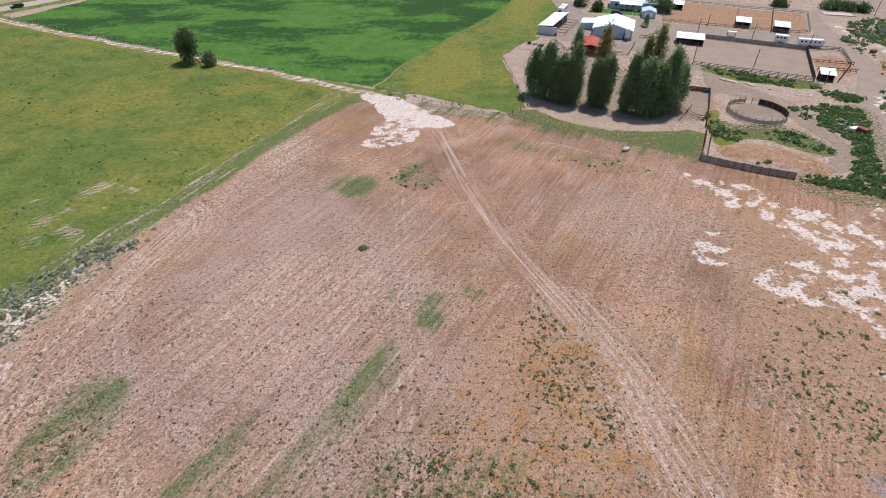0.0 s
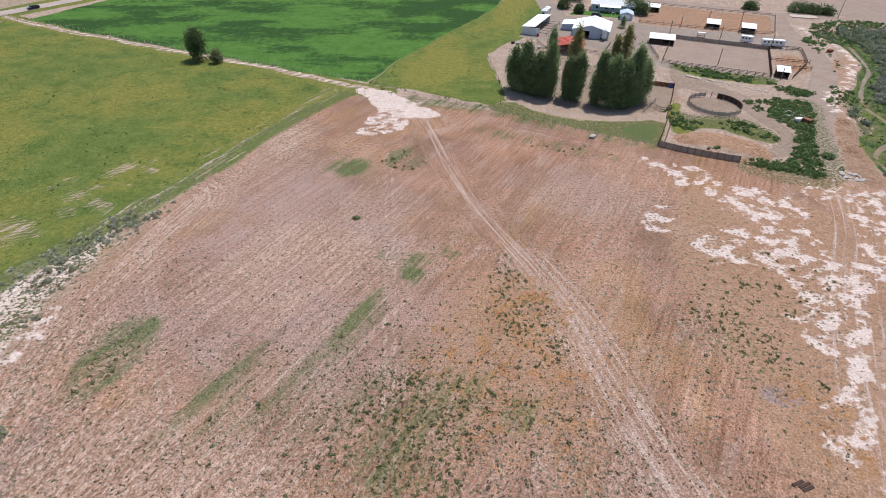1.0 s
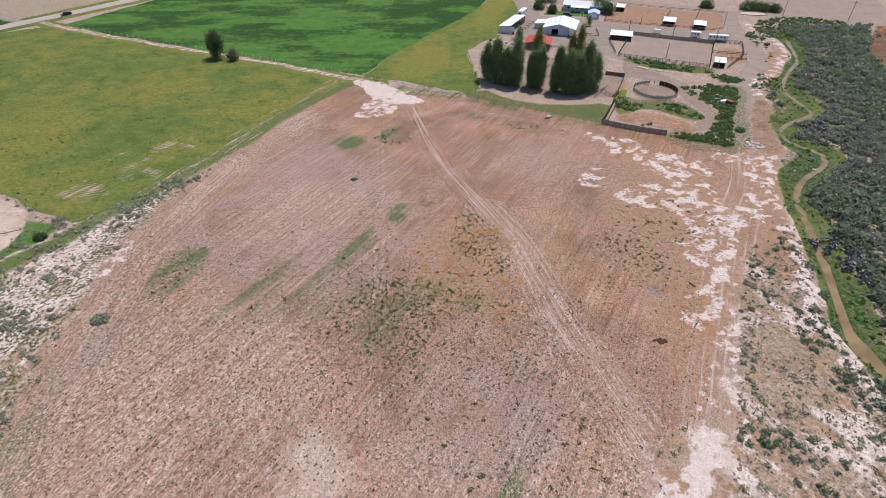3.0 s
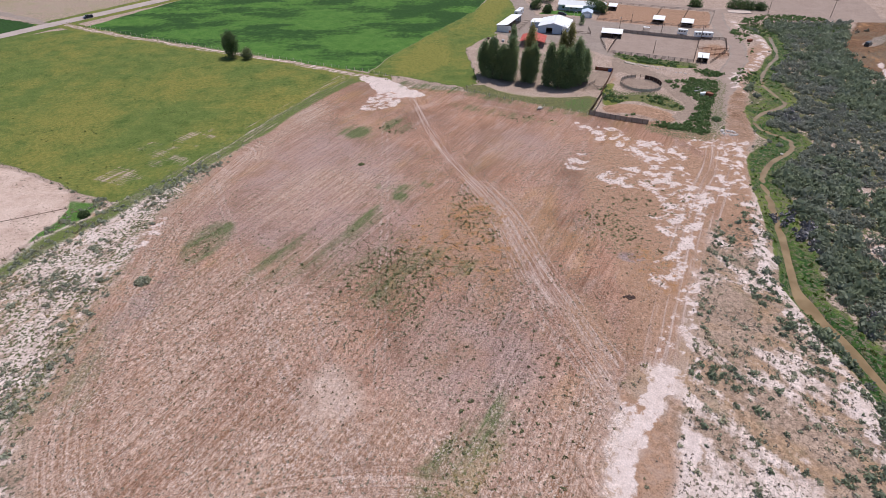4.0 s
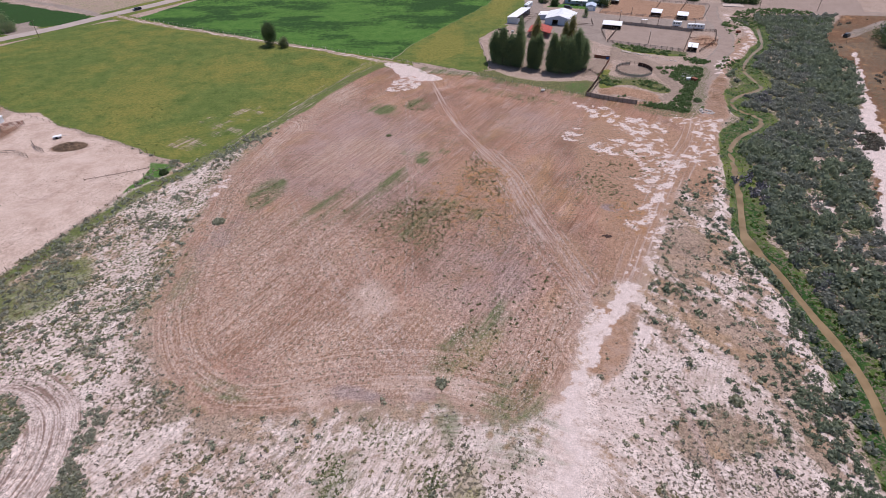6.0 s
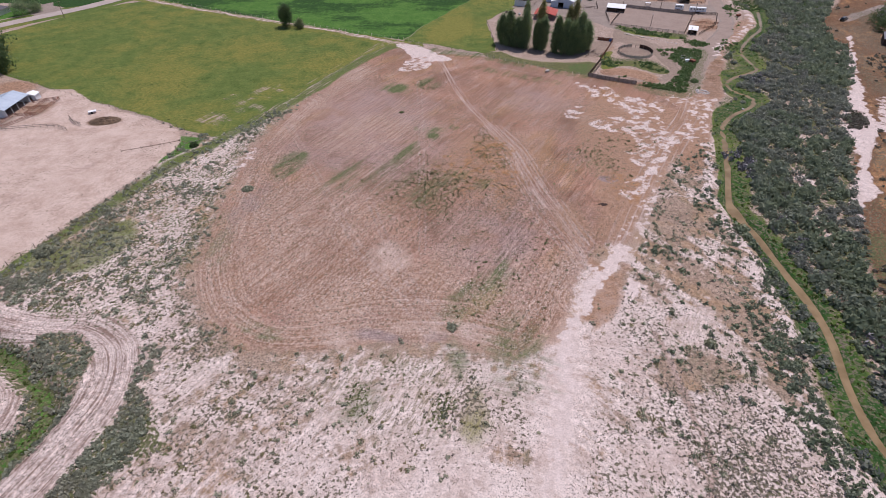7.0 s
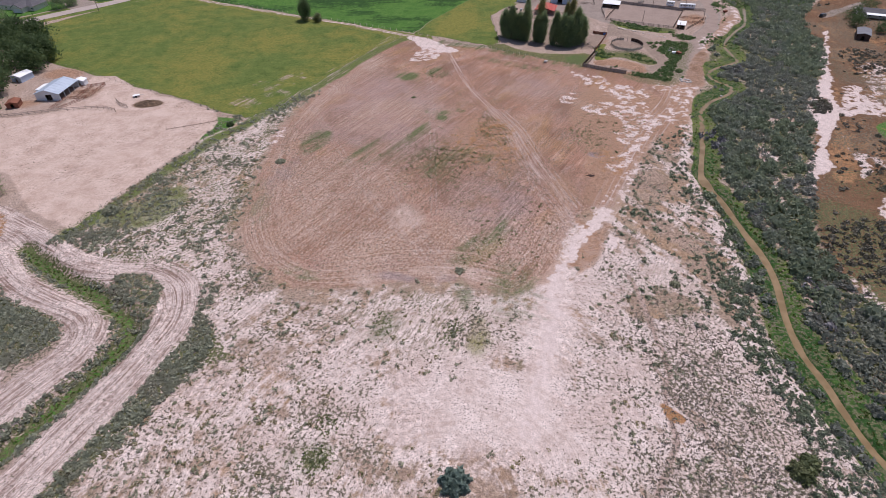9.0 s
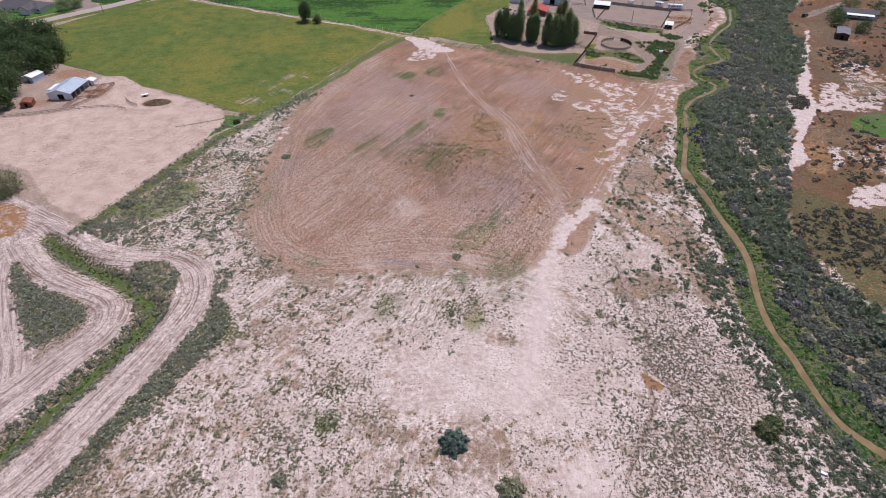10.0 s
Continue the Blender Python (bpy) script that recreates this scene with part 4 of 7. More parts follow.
    m["salt"] = np.maximum.reduce([area(x, y, BARE, 2.0) * (1 - 0.52 * spot(x, y, -17, 132.5, 7, 6)), 0.52 * area(x, y, CHALK, 3), 0.465 * area(x, y, [(61, 95), (75, 95), (82, 86), (76, 77), (69, 78), (63, 83)], 4), 0.465 * area(x, y, [(53, 75), (75, 78), (79, 68), (65, 62), (53, 65)], 4),
                                   0.465 * area(x, y, [(52, 110), (63, 105), (67, 99), (57, 94), (52, 101)], 4), 0.465 * area(x, y, [(43.5, 83), (51, 86), (49, 76), (43, 75)], 3),
                                   0.48 * area(x, y, [(68, 63), (82, 68), (84, 62), (73, 46), (67, 33), (60, 19), (50, 4), (44, -4), (47, 3), (56, 19), (53, 27), (63, 38), (60, 46)], 4),
                                   0.43 * area(x, y, [(60.4, 51.7), (68.3, 49.8), (72.7, 46.1), (68, 34), (62, 16), (56, 2), (50, 0), (54, 16), (59.1, 28.1), (54.4, 26.6), (61.8, 37.2)], 4), 0.39 * area(x, y, [(84, 96), (97, 99), (103, 92), (96, 75), (86, 58), (82, 64), (88, 82)], 5), 0.70 * area(x, y, SALT_RUN, 4.0), 0.72 * area(x, y, SALT_LOBE, 3.0), 0.58 * strip(x, y, BANK_TRACK[8:], 1.0, 2.6), 0.85 * spot(x, y, 81, -27, 2.6, 5.5, 10), 0.7 * spot(x, y, 79.5, 8, 2.0, 8, -5), 0.5 * spot(x, y, 35, -92, 10, 5), 0.62 * spot(x, y, 34, -94, 7, 3.5),
                                   east_salt, 0.54 * area(x, y, EAST_LACE, 6), 0.78 * area(x, y, [(141.8, 36.9), (146.3, 39.1), (141.4, 27.2), (135.7, 21.5)], 2.5), 0.5 * strip(x, y, [(143.7, 57.7), (143.2, 47.5), (139.4, 29)], 0.3, 0.9),
                                   0.55 * area(x, y, [(153.4, 37), (164.7, 42.1), (152.3, 19.9), (150.8, 28.1)], 4),
                                   0.56 * area(x, y, [(103, -10), (107, -22), (113, -33), (112, -50), (107, -36), (103, -24)], 3), 0.48 * gaps, 0.5 * spot(x, y, 152, 96, 14, 5, -40),
                                   0.46 * spot(x, y, 174, 86, 10, 10), 0.46 * spot(x, y, 150, 30, 8, 10),
                                   0.40 * strip(x, y, SCARP[6:11], 1.2, 2.5, -2.5), 0.52 * strip(x, y, SCARP[10:20], 1.2, 2.5, -2.5), 0.5 * strip(x, y, SCARP[:9], 1.0, 2.5, -3.0), 0.5 * spot(x, y, -69, 38, 4, 18, -15), 0.5 * np.maximum(strip(x, y, LANE, 0.3, 0.8, 0.0), strip(x, y, LANE, 0.3, 0.8, 1.9)),
                                   0.5 * spot(x, y, 84, 128, 12, 1.2, -35)])
    m["salt"] = m["salt"] * (1 - area(x, y, MUD_ISLE, 1.2))
    rough = np.clip(0.30 + 0.30 * fbm(x0, y0, 16, 2, 81) + 0.25 * fbm(x0, y0, 4, 2, 82), 0, 0.6)
    bare = np.maximum.reduce([strip(x, y, BANK_TRACK[5:], 2.5, 4.5), 0.8 * spot(x, y, 10, -72, 20, 18), strip(x, y, TRACK, 1.2, 1.0), 0.9 * spot(x, y, 34, -94, 8, 4), spot(x, y, 50.8, -70.8, 3.4, 2.2, -40), area(x, y, [(41, -6), (48, 0), (52, -10), (46, -20), (37, -24), (33, -37), (33, -46), (23, -46), (24, -34), (36, -18)], 3)])
    m["scrub"] = np.clip(np.maximum.reduce([west * (1 - plateau) * rough * (1 - 0.3 * m["lee"]), np.clip(0.40 + 0.25 * mid, 0, 0.60) * area(x, y, SPECKLED, 12), 0.30 * plateau * np.clip(0.75 + 0.5 * big, 0, 1), 0.52 * east * (1 - east_salt) * np.clip(0.7 + 1.1 * fbm(x0, y0, 22, 3, 73), 0, 1), 0.42 * valley * (1 - gaps),
                                           0.5 * area(x, y, [(-62, -42), (-84, -34), (-110, -20), (-150, -5), (-150, -60), (-95, -105), (-64, -105)], 4, False) * (1 - 0.75 * haul), 0.2 * m["yard"] * np.clip(0.4 + 1.4 * mid, 0, 1)]) - 0.5 * bare, 0, 1)
    flank = west * (1 - plateau) * np.maximum(ease((-58 - x0) / 8) * ease((y0 + 36) / 8), 0.3 * ease(1 - rim_near / 16) * ease((-30 - x0) / 14))
    m["weed"] = np.maximum(m["weed"], flank * np.clip(0.40 + 0.22 * fbm(x0, y0, 5, 3, 78), 0, 0.6))
    m["rust"] = np.maximum.reduce([0.9 * spot(x, y, 50.8, -70.8, 3.0, 1.8, -40), 0.47 * spot(x, y, 15, 52, 11, 13, -20), 0.42 * spot(x, y, 10, 36, 20, 22), 0.44 * spot(x, y, 56, 30, 8, 14), 0.6 * area(x, y, [(-150, -8), (-138, -11), (-131, -20), (-132, -27), (-140, -26)], 3),
                                   0.54 * east * (1 - east_salt) * np.clip(0.6 + 1.2 * fbm(x0, y0, 18, 3, 71), 0, 1), 0.66 * area(x, y, [(137.9, 47.3), (148.7, 56.7), (137.9, 28.9), (132, 19.5), (126.1, 21.1)], 3), 0.52 * area(x, y, [(68, 120), (75, 121), (84, 113), (79, 110)], 4)])
    # the farm's weeds, sand pit and worn paths
    olive = area(x, y, [(13, 143), (21.6, 144.9), (29.2, 136.5), (39.4, 131.5), (51.3, 132), (60.9, 133.5), (65, 131), (59, 116), (52.8, 119), (41.1, 124.7), (28.6, 130.6), (14, 138)], 1.5, False)
    pit = area(x, y, [(65, 122.7), (74.5, 125.4), (80.6, 123.2), (86.8, 117.7), (87, 110.5), (82.2, 107.8), (75.9, 111.8), (65, 116.9)], 2)
    band = area(x, y, [(68.5, 142.4), (74.2, 145.1), (72.4, 134.5), (86.4, 132.8), (92.2, 125.7), (92.7, 119.4), (87.2, 120.6), (77.3, 128.2), (66.5, 122.7), (65.1, 127.7)], 2)
    mass = area(x, y, [(101.3, 145.1), (104.6, 144), (114.8, 148), (111, 132.8), (103.5, 116.5), (98, 101), (90.2, 100.7), (83.9, 103.6), (76.6, 107), (89.2, 109), (95.8, 118), (100.4, 128.1), (98, 137)], 2)
    upper = area(x, y, [(83.2, 185.4), (95.5, 178.2), (114.3, 168.3), (113.6, 163.5), (103.8, 163.9), (91, 169.4), (84.4, 175.3)], 1.5, False)
    bank = area(x, y, [(116.3, 137.4), (121.8, 131.1), (114.9, 116.9), (109, 100), (101, 94), (101.1, 106), (108.8, 122.4)], 3)
    lane = 1 - strip(x, y, EAST_ROAD, 2.0, 1.2)
    mass, bank = mass * lane, bank * lane
    green = np.maximum.reduce([olive, pit, band, mass, upper, bank])
    for key in ("dust", "gravel", "sand", "yard", "rust", "salt"):
        m[key] = m[key] * (1 - green)
    m["tan"] = np.maximum(m["tan"], np.maximum(0.95 * pit, 0.55 * bank))
    m["soil"] = np.maximum(m["soil"] * (1 - 0.7 * pit), 0.42 * bank)
    m["grass"] = np.maximum.reduce([m["grass"], 0.49 * olive, 0.8 * band, 0.28 * mass, 0.8 * upper])
    m["straw"] = np.maximum.reduce([m["straw"], 0.6 * band, 0.35 * upper, 0.62 * olive])
    m["tan"] = np.maximum(m["tan"], 0.72 * area(x, y, [(45, 70), (58, 92), (84, 88), (86, 68), (76, 45), (60, 17), (50, 4), (45, 15), (47, 40)], 8))
    m["lush"] = np.maximum(m["lush"], 0.66 * area(x, y, [(51.4, 128.5), (61.7, 130), (57.8, 119.4), (50.8, 122)], 2))
    m["weed"] = np.maximum(m["weed"], np.maximum(0.62 * olive, 0.4 * mass))
    m["yard"] = np.maximum.reduce([m["yard"], 0.56 * spot(x, y, -12.2, -5.2, 9.2, 9.0), spot(x, y, -6, -32, 32, 8) * np.clip(0.42 + 0.3 * mid, 0, 0.6)])
    m["dust"] = np.maximum(m["dust"], 0.95 * strip(x, y, [(92, 148.4), (95.3, 134.3), (96, 125.9), (93.5, 116.1), (87.5, 111.5)], 1.6, 1.2))
    # distance across the ploughing and the wheel tracks, so that rows and ruts follow them
    plateau = m["plough"]
    c, s = math.cos(radians(FURROW)), math.sin(radians(FURROW))
    across = -x0 * s + y0 * c
    rim_d = distance(x0, y0, smooth(PLATEAU[2:18]))[0]
    across = np.where(rim_d < 13 + 3 * fbm(x0, y0, 20, 2, 44), rim_d, across)
    swirl = np.hypot(x0 - 8, y0 + 92) + 2.5 * fbm(x0, y0, 14, 2, 45)
    across = np.where((plateau < 0.3) & (y0 < -30) & (x0 > -62) & (x0 < 90), swirl, across)
    for line, reach in ((TRACK, 5), (LANE, 4), (BANK_TRACK[:9], 7), (HAUL_WEST, 5), (HAUL_INNER, 6), (HAUL_OUTER, 6)):
        d, side = distance(x0, y0, smooth(line))
        across = np.where(d < reach, d * side + 40, across)
    # the upper field was harrowed finer than the lower end
    m["smooth"] = plateau * np.clip(ease((y0 - 28 + 0.35 * x0 + 14 * big) / 22) + 0.35, 0, 1)
    m["lilac"] = plateau * np.clip(np.maximum.reduce([1.0 * area(x, y, [(-58, 60), (-44, 96), (-30, 104), (-8, 88), (-4, 58), (-20, 38), (-34, 32), (-52, 42)], 16), 0.8 * spot(x, y, 28, 92, 16, 12, -20), 0.7 * spot(x, y, -14, 76, 12, 10), 0.85 * spot(x, y, -16, 44, 22, 16), 0.95 * spot(x, y, -8, -31, 30, 8), 0.95 * spot(x, y, 14, 0, 17, 20)]) + 0.2 * mid, 0, 1)
    m["scour"] = (1 - plateau) * np.clip(np.maximum.reduce([spot(x, y, -4, -46, 26, 13), 0.7 * spot(x, y, -44, -40, 22, 10, 25), 0.55 * spot(x, y, 60, -34, 14, 16)]) * (0.75 + 0.7 * fbm(x0, y0, 8, 2, 46)), 0, 1)
    m["across"] = across
    return m


gx, gy = spread(-262, 250, 0.55, -76, 92, 1.5, 3600), spread(-106, 300, 0.6, -100, 150, 1.5, 3600)
GX, GY = np.meshgrid(gx, gy)
flat_x, flat_y = GX.ravel(), GY.ravel()
nx, ny = len(gx), len(gy)
corner = (np.arange(ny - 1)[:, None] * nx + np.arange(nx - 1)[None, :]).ravel()
ground_mesh = mesh_from("ground", np.column_stack([flat_x, flat_y, ground_height(flat_x, flat_y)]),
                        np.column_stack([corner, corner + 1, corner + nx + 1, corner + nx]), LAND, land_masks(flat_x, flat_y).items())
ground_mesh.polygons.foreach_set("use_smooth", np.ones(len(ground_mesh.polygons), bool))
tagged(new("ground", ground_mesh), "dry ploughed field, salt flats, pasture and dirt yards", "ground", kind="structure")


def ribbon(name, points, half, lift, material, label, category, fixed=None, step=2.0):
    """A strip of even width that follows the line."""
    line = smooth(points, step=10)
    d = np.gradient(line, axis=0)
    side = np.column_stack([-d[:, 1], d[:, 0]]) / np.hypot(d[:, 0], d[:, 1])[:, None]
    cols = np.linspace(-half, half, 7)
    v = (line[:, None, :] + side[:, None, :] * cols[None, :, None]).reshape(-1, 2)
    z = np.full(len(v), fixed) if fixed is not None else ground_height(v[:, 0], v[:, 1]) + lift
    c = (np.arange(len(line) - 1)[:, None] * 7 + np.arange(6)[None, :]).ravel()
    me = mesh_from(name, np.column_stack([v, z]), np.column_stack([c, c + 7, c + 8, c + 1]), material)
    return tagged(new(name, me), label, category, kind="structure")


ribbon("water", CREEK, 4.5, 0, WATER, "shallow muddy brown creek winding between green banks", "creek", fixed=-1.42)
ASPHALT = surface("worn_asphalt", (0.35, 0.285, 0.262), (0.45, 0.372, 0.345), 0.15, 3.0, 0.9, 0, 0.01)
ribbon("road", ROAD_WEST, 4.6, 0.10, ASPHALT, "sun-bleached grey country road past the pasture", "road")
SHOULDER = surface("road_shoulder_gravel", (0.46, 0.37, 0.33), (0.58, 0.48, 0.43), 0.3, 3.0, 0.95, 0, 0.02)


# ---- plants ----
def clump(n, size, height=0.8, seed=0, shell=0.5, lobes=3, depth=0.35):
    """n leaf quads in a dome of radius 1."""
    r = np.random.default_rng(seed)
    d = r.normal(size=(n, 3))
    d /= np.linalg.norm(d, axis=1)[:, None]
    d[:, 2] = np.abs(d[:, 2])
    lumps = 0.8 + depth * np.sin(lobes * np.arctan2(d[:, 1], d[:, 0]) + seed) * r.uniform(0.5, 1)
    c = d * (shell + (1 - shell) * r.random(n)[:, None] ** 0.6) * lumps[:, None] * (1, 1, height)
    u = r.normal(size=(n, 3))
    u /= np.linalg.norm(u, axis=1)[:, None]
    w = np.cross(u, d + 0.6 * r.normal(size=(n, 3)))
    w /= np.linalg.norm(w, axis=1)[:, None]
    s = size * r.uniform(0.6, 1.3, (n, 1))
    return np.stack([c - u * s, c + w * s * 0.55, c + u * s, c - w * s * 0.55], 1).reshape(-1, 3)


def scatter(name, forms, x, y, radius, material, label, category, tall=1.0, tint=None):
    """Many plants joined into one object."""
    z = ground_height(x, y)
    which = rng.integers(0, len(forms), len(x))
    tint = rng.random(len(x)) if tint is None else tint
    turn = rng.uniform(0, 2 * np.pi, len(x))
    parts, tints = [], []
    for k, form in enumerate(forms):
        s = np.nonzero(which == k)[0]
        c, n = np.cos(turn[s])[:, None], np.sin(turn[s])[:, None]
        r = radius[s][:, None]
        vx = (form[:, 0] * c - form[:, 1] * n) * r + x[s][:, None]
        vy = (form[:, 0] * n + form[:, 1] * c) * r + y[s][:, None]
        vz = form[:, 2] * r * tall + z[s][:, None]
        parts.append(np.stack([vx, vy, vz], 2).reshape(-1, 3))
        tints.append(np.repeat(tint[s], len(form)))
    v = np.vstack(parts)
    ob = new(name, mesh_from(name, v, np.arange(len(v)).reshape(-1, 4), material, [("tint", np.concatenate(tints))]))
    return tagged(ob, label, category, kind="stuff")


def sow(n, lo, hi, chance, clumped=0):
    """Up to n places in the box, kept by chance(x, y)."""
    x, y = rng.uniform(lo[0], hi[0], n), rng.uniform(lo[1], hi[1], n)
    keep = rng.random(n) < chance(x, y)
    x, y = x[keep], y[keep]
    if clumped:                          # each plant takes some neighbours along, in a streak
        k = np.repeat(np.arange(len(x)), rng.integers(0, clumped, len(x)))
        c, s = math.cos(radians(FURROW)), math.sin(radians(FURROW))
        a, b = rng.normal(0, 1.1, len(k)), rng.normal(0, 0.5, len(k))
        x, y = np.concatenate([x, x[k] + a * c - b * s]), np.concatenate([y, y[k] + a * s + b * c])
    return x, y


def sizes(n, small, large, power=2.0):
    return small + (large - small) * rng.random(n) ** power


SPECK = [clump(5, 0.85, 0.8, k, 0.1) for k in range(5)]
TUFT = [clump(26, 0.30, 0.65, 10 + k, 0.35, 3, 0.16) for k in range(8)]
SHRUB = [clump(30, 0.40, 0.85, 20 + k) for k in range(6)]
THICK = [clump(54, 0.30, 0.95, 30 + k, 0.55) for k in range(8)]


def on_flats(x, y):
    """How thickly plants stand on the pale flats."""
    p = area(x, y, PLATEAU, 3.0)
    valley = area(x, y, SCARP + THICKET_EAST[::-1], 1.0, False)
    bare = np.maximum.reduce([strip(x, y, BANK_TRACK, 2.2, 2.0), strip(x, y, HAUL_OUTER, 4.4, 1.0), strip(x, y, HAUL_INNER, 4.4, 1.0), area(x, y, PADDOCK, 1.0, False), area(x, y, OLIVE_FIELD, 1.0, False), area(x, y, SALT_RUN, 2.0), area(x, y, MUD_ISLE, 2.0),
                              0.93 * area(x, y, [(-30, -66), (-15, -69), (-2, -76), (16, -80), (34, -100), (48, -100), (44, -84), (30, -70), (31, -45), (20, -44), (12, -53), (4.6, -65.7), (-7, -68), (-21, -61)], 5), 0.85 * spot(x, y, -40, -56, 7, 4, -20), 0.8 * spot(x, y, -31, -47, 4, 3)])
    zone = np.maximum.reduce([0.62 * ease((-14 - x) / 14), 0.50 * spot(x, y, -6, -50, 26, 14), 0.72 * ease((x - 36) / 6), 0.25 * ease((-78 - y) / 6)])
    zone = np.maximum(zone, 0.95 * ease((-62 - x) / 8) * ease((y + 36) / 6))
    patch = np.clip(0.55 + 0.9 * fbm(x, y, 14, 2, 81) + 1.2 * fbm(x, y, 4, 2, 95), 0.05, 1)
    return ease((y + 128) / 24) * (1 - p) * (1 - valley) * (1 - bare) * zone * patch * ((x > -70) | (y > -36) & (x > -112))


x, y = sow(12900, (-115, -128), (100, 60), on_flats, 2)
scatter("saltbush_tufts", TUFT, x, y, sizes(len(x), 0.30, 0.95, 1.6), SAGE, "grey-green saltbush tufts scattered over pale flats", "saltbush")
x, y = sow(8950, (-115, -128), (100, 60), lambda x, y: on_flats(x, y) * ease(1.2 - (x - 20) / 30), 2)
scatter("olive_tufts", TUFT, x, y, sizes(len(x), 0.30, 0.85, 1.5), OLIVE_TUFT, "olive and straw-coloured tufts scattered over pale flats", "weeds", 0.8)
x, y = sow(9000, (-112, -40), (-44, 80), lambda x, y: on_flats(x, y) * ease((-54 - x) / 12) * 0.32)
scatter("flank_shrubs", SHRUB, x, y, sizes(len(x), 0.45, 1.1, 1.6), BANK_LEAF, "grey-green shrubs crowding the bank west of the field", "shrubs", 0.8)
x, y = sow(60000, (-50, -105), (20, -35), lambda x, y: 0.5 * np.maximum.reduce([spot(x, y, *GREEN_SPOTS[0], 3.6, 3.0), 0.5 * spot(x, y, *GREEN_SPOTS[1], 3, 5, 20), 0.5 * spot(x, y, *GREEN_SPOTS[2], 2.5, 5, -20), 0.5 * spot(x, y, *GREEN_SPOTS[3], 3, 3)]))
scatter("green_weeds", SPECK, x, y, sizes(len(x), 0.15, 0.40), WEED, "low green weeds spreading over the salt flat", "weeds")
x, y = sow(78300, (-115, -128), (100, 60), lambda x, y: 0.55 * on_flats(x, y), 2)
u, v = sow(14000, (34, -108), (84, -38), lambda x, y: area(x, y, SPECKLED, 10) * np.clip(0.75 + 0.8 * fbm(x, y, 5, 2, 98), 0, 1))
x, y = np.concatenate([x, u]), np.concatenate([y, v])
scatter("dry_weeds", SPECK, x, y, sizes(len(x), 0.14, 0.36), DRY_WEED, "small dry weeds dotted over the crusted soil", "weeds")


def on_plateau(x, y):
    p = area(x, y, PLATEAU, 3.0)
    track = np.maximum(strip(x, y, TRACK, 1.6, 1.0), strip(x, y, BANK_TRACK, 3.0, 2.0))
    w = np.maximum.reduce([0.95 * area(x, y, WEED_HEART, 5), 0.85 * area(x, y, WEED_NORTH, 6), 0.22 * spot(x, y, 0, 32, 30, 20), 0.5 * area(x, y, [(2, -27), (3.2, -20.5), (8.7, -14.5), (16.5, -5), (19, -11), (12.5, -18.5), (7, -25)], 4), 0.75 * spot(x, y, 50, 44, 8, 13), 0.5 * spot(x, y, 62, 58, 12, 10), 0.5 * spot(x, y, 60, 24, 6, 14),
                           0.36 * spot(x, y, 20, -12, 16, 22), 0.7 * spot(x, y, -51.5, 37.5, 3.0, 7.0, -18), 1.0 * spot(x, y, -11, 106, 6, 7), 0.25 * spot(x, y, 28, 116, 20, 5, -25)])
    return p * (1 - track) * w * np.clip(0.6 + 0.9 * fbm(x, y, 5, 2, 83), 0, 1)


x, y = sow(22000, (-60, -40), (75, 115), on_plateau)
scatter("field_weeds", TUFT, x, y, sizes(len(x), 0.2, 0.6, 1.8), WEED, "green weeds coming up in the ploughed soil", "weeds")
x, y = sow(60000, (-75, -40), (100, 130), lambda x, y: area(x, y, PLATEAU, 3.0) * np.clip((0.18 + 0.35 * fbm(x, y, 24, 2, 84)) * ease((55 - y - 0.35 * x) / 25) + 0.5 * on_plateau(x, y), 0, 1))
u, v = sow(30000, (-60, -35), (45, 70), lambda x, y: area(x, y, PLATEAU, 4.0) * np.clip(0.10 + 0.75 * spot(x, y, -8, 22, 40, 26, 10) + 0.35 * spot(x, y, 22, -6, 12, 24, -10), 0, 0.8) * np.clip(0.6 + 1.3 * fbm(x, y, 3.5, 2, 79), 0, 1))
x, y = np.concatenate([x, u]), np.concatenate([y, v])
keep = rng.random(len(x)) < 0.25 + 0.75 * ease((y + 20) / 20)
x, y = x[keep], y[keep]
scatter("stubble", SPECK, x, y, sizes(len(x), 0.09, 0.26), STUBBLE, "dry stubble and seedlings in the ploughed rows", "stubble")


def on_bank(x, y):
    line = [(-30, 156), (-46, 131), (-60, 100), (-70, 78), (-82, 57), (-91, 40), (-98, 20), (-106, 0), (-113, -18)]
    a = strip(x, y, line, 1.5, 4.0, 4.0) * ease((104 - y) / 40) * 0.6 + 0.35 * area(x, y, [(-96, 57), (-86, 58), (-90, 44), (-95, 42)], 4)
    b = np.maximum.reduce([0.9 * area(x, y, HAUL_BRUSH, 3), 0.35 * strip(x, y, [(-60, -40), (-61, -46)], 2.0, 2.0), 0.55 * strip(x, y, DITCH, 3.4, 2.0) * (1 - strip(x, y, DITCH, 1.0, 1.0)), 0.95 * area(x, y, ISLAND, 3),
                           0.8 * area(x, y, DITCH_NOOK, 2) * np.clip(0.5 + 1.2 * fbm(x, y, 4, 2, 77), 0, 1), 0.7 * area(x, y, [(-112, -18), (-100, -8), (-94, -12), (-98, -22), (-108, -24)], 4), 0.8 * strip(x, y, [(-121, -25), (-116, -27)], 2.0, 1.5)])
    out = np.maximum(strip(x, y, HAUL_OUTER, 4.2, 1.0), strip(x, y, HAUL_INNER, 4.0, 1.0)) * (1 - area(x, y, DITCH_NOOK, 2)) * (1 - area(x, y, ISLAND, 2))
    return np.maximum(a * np.clip(0.55 + 0.7 * fbm(x, y, 7, 2, 85), 0, 1), b * (1 - out))


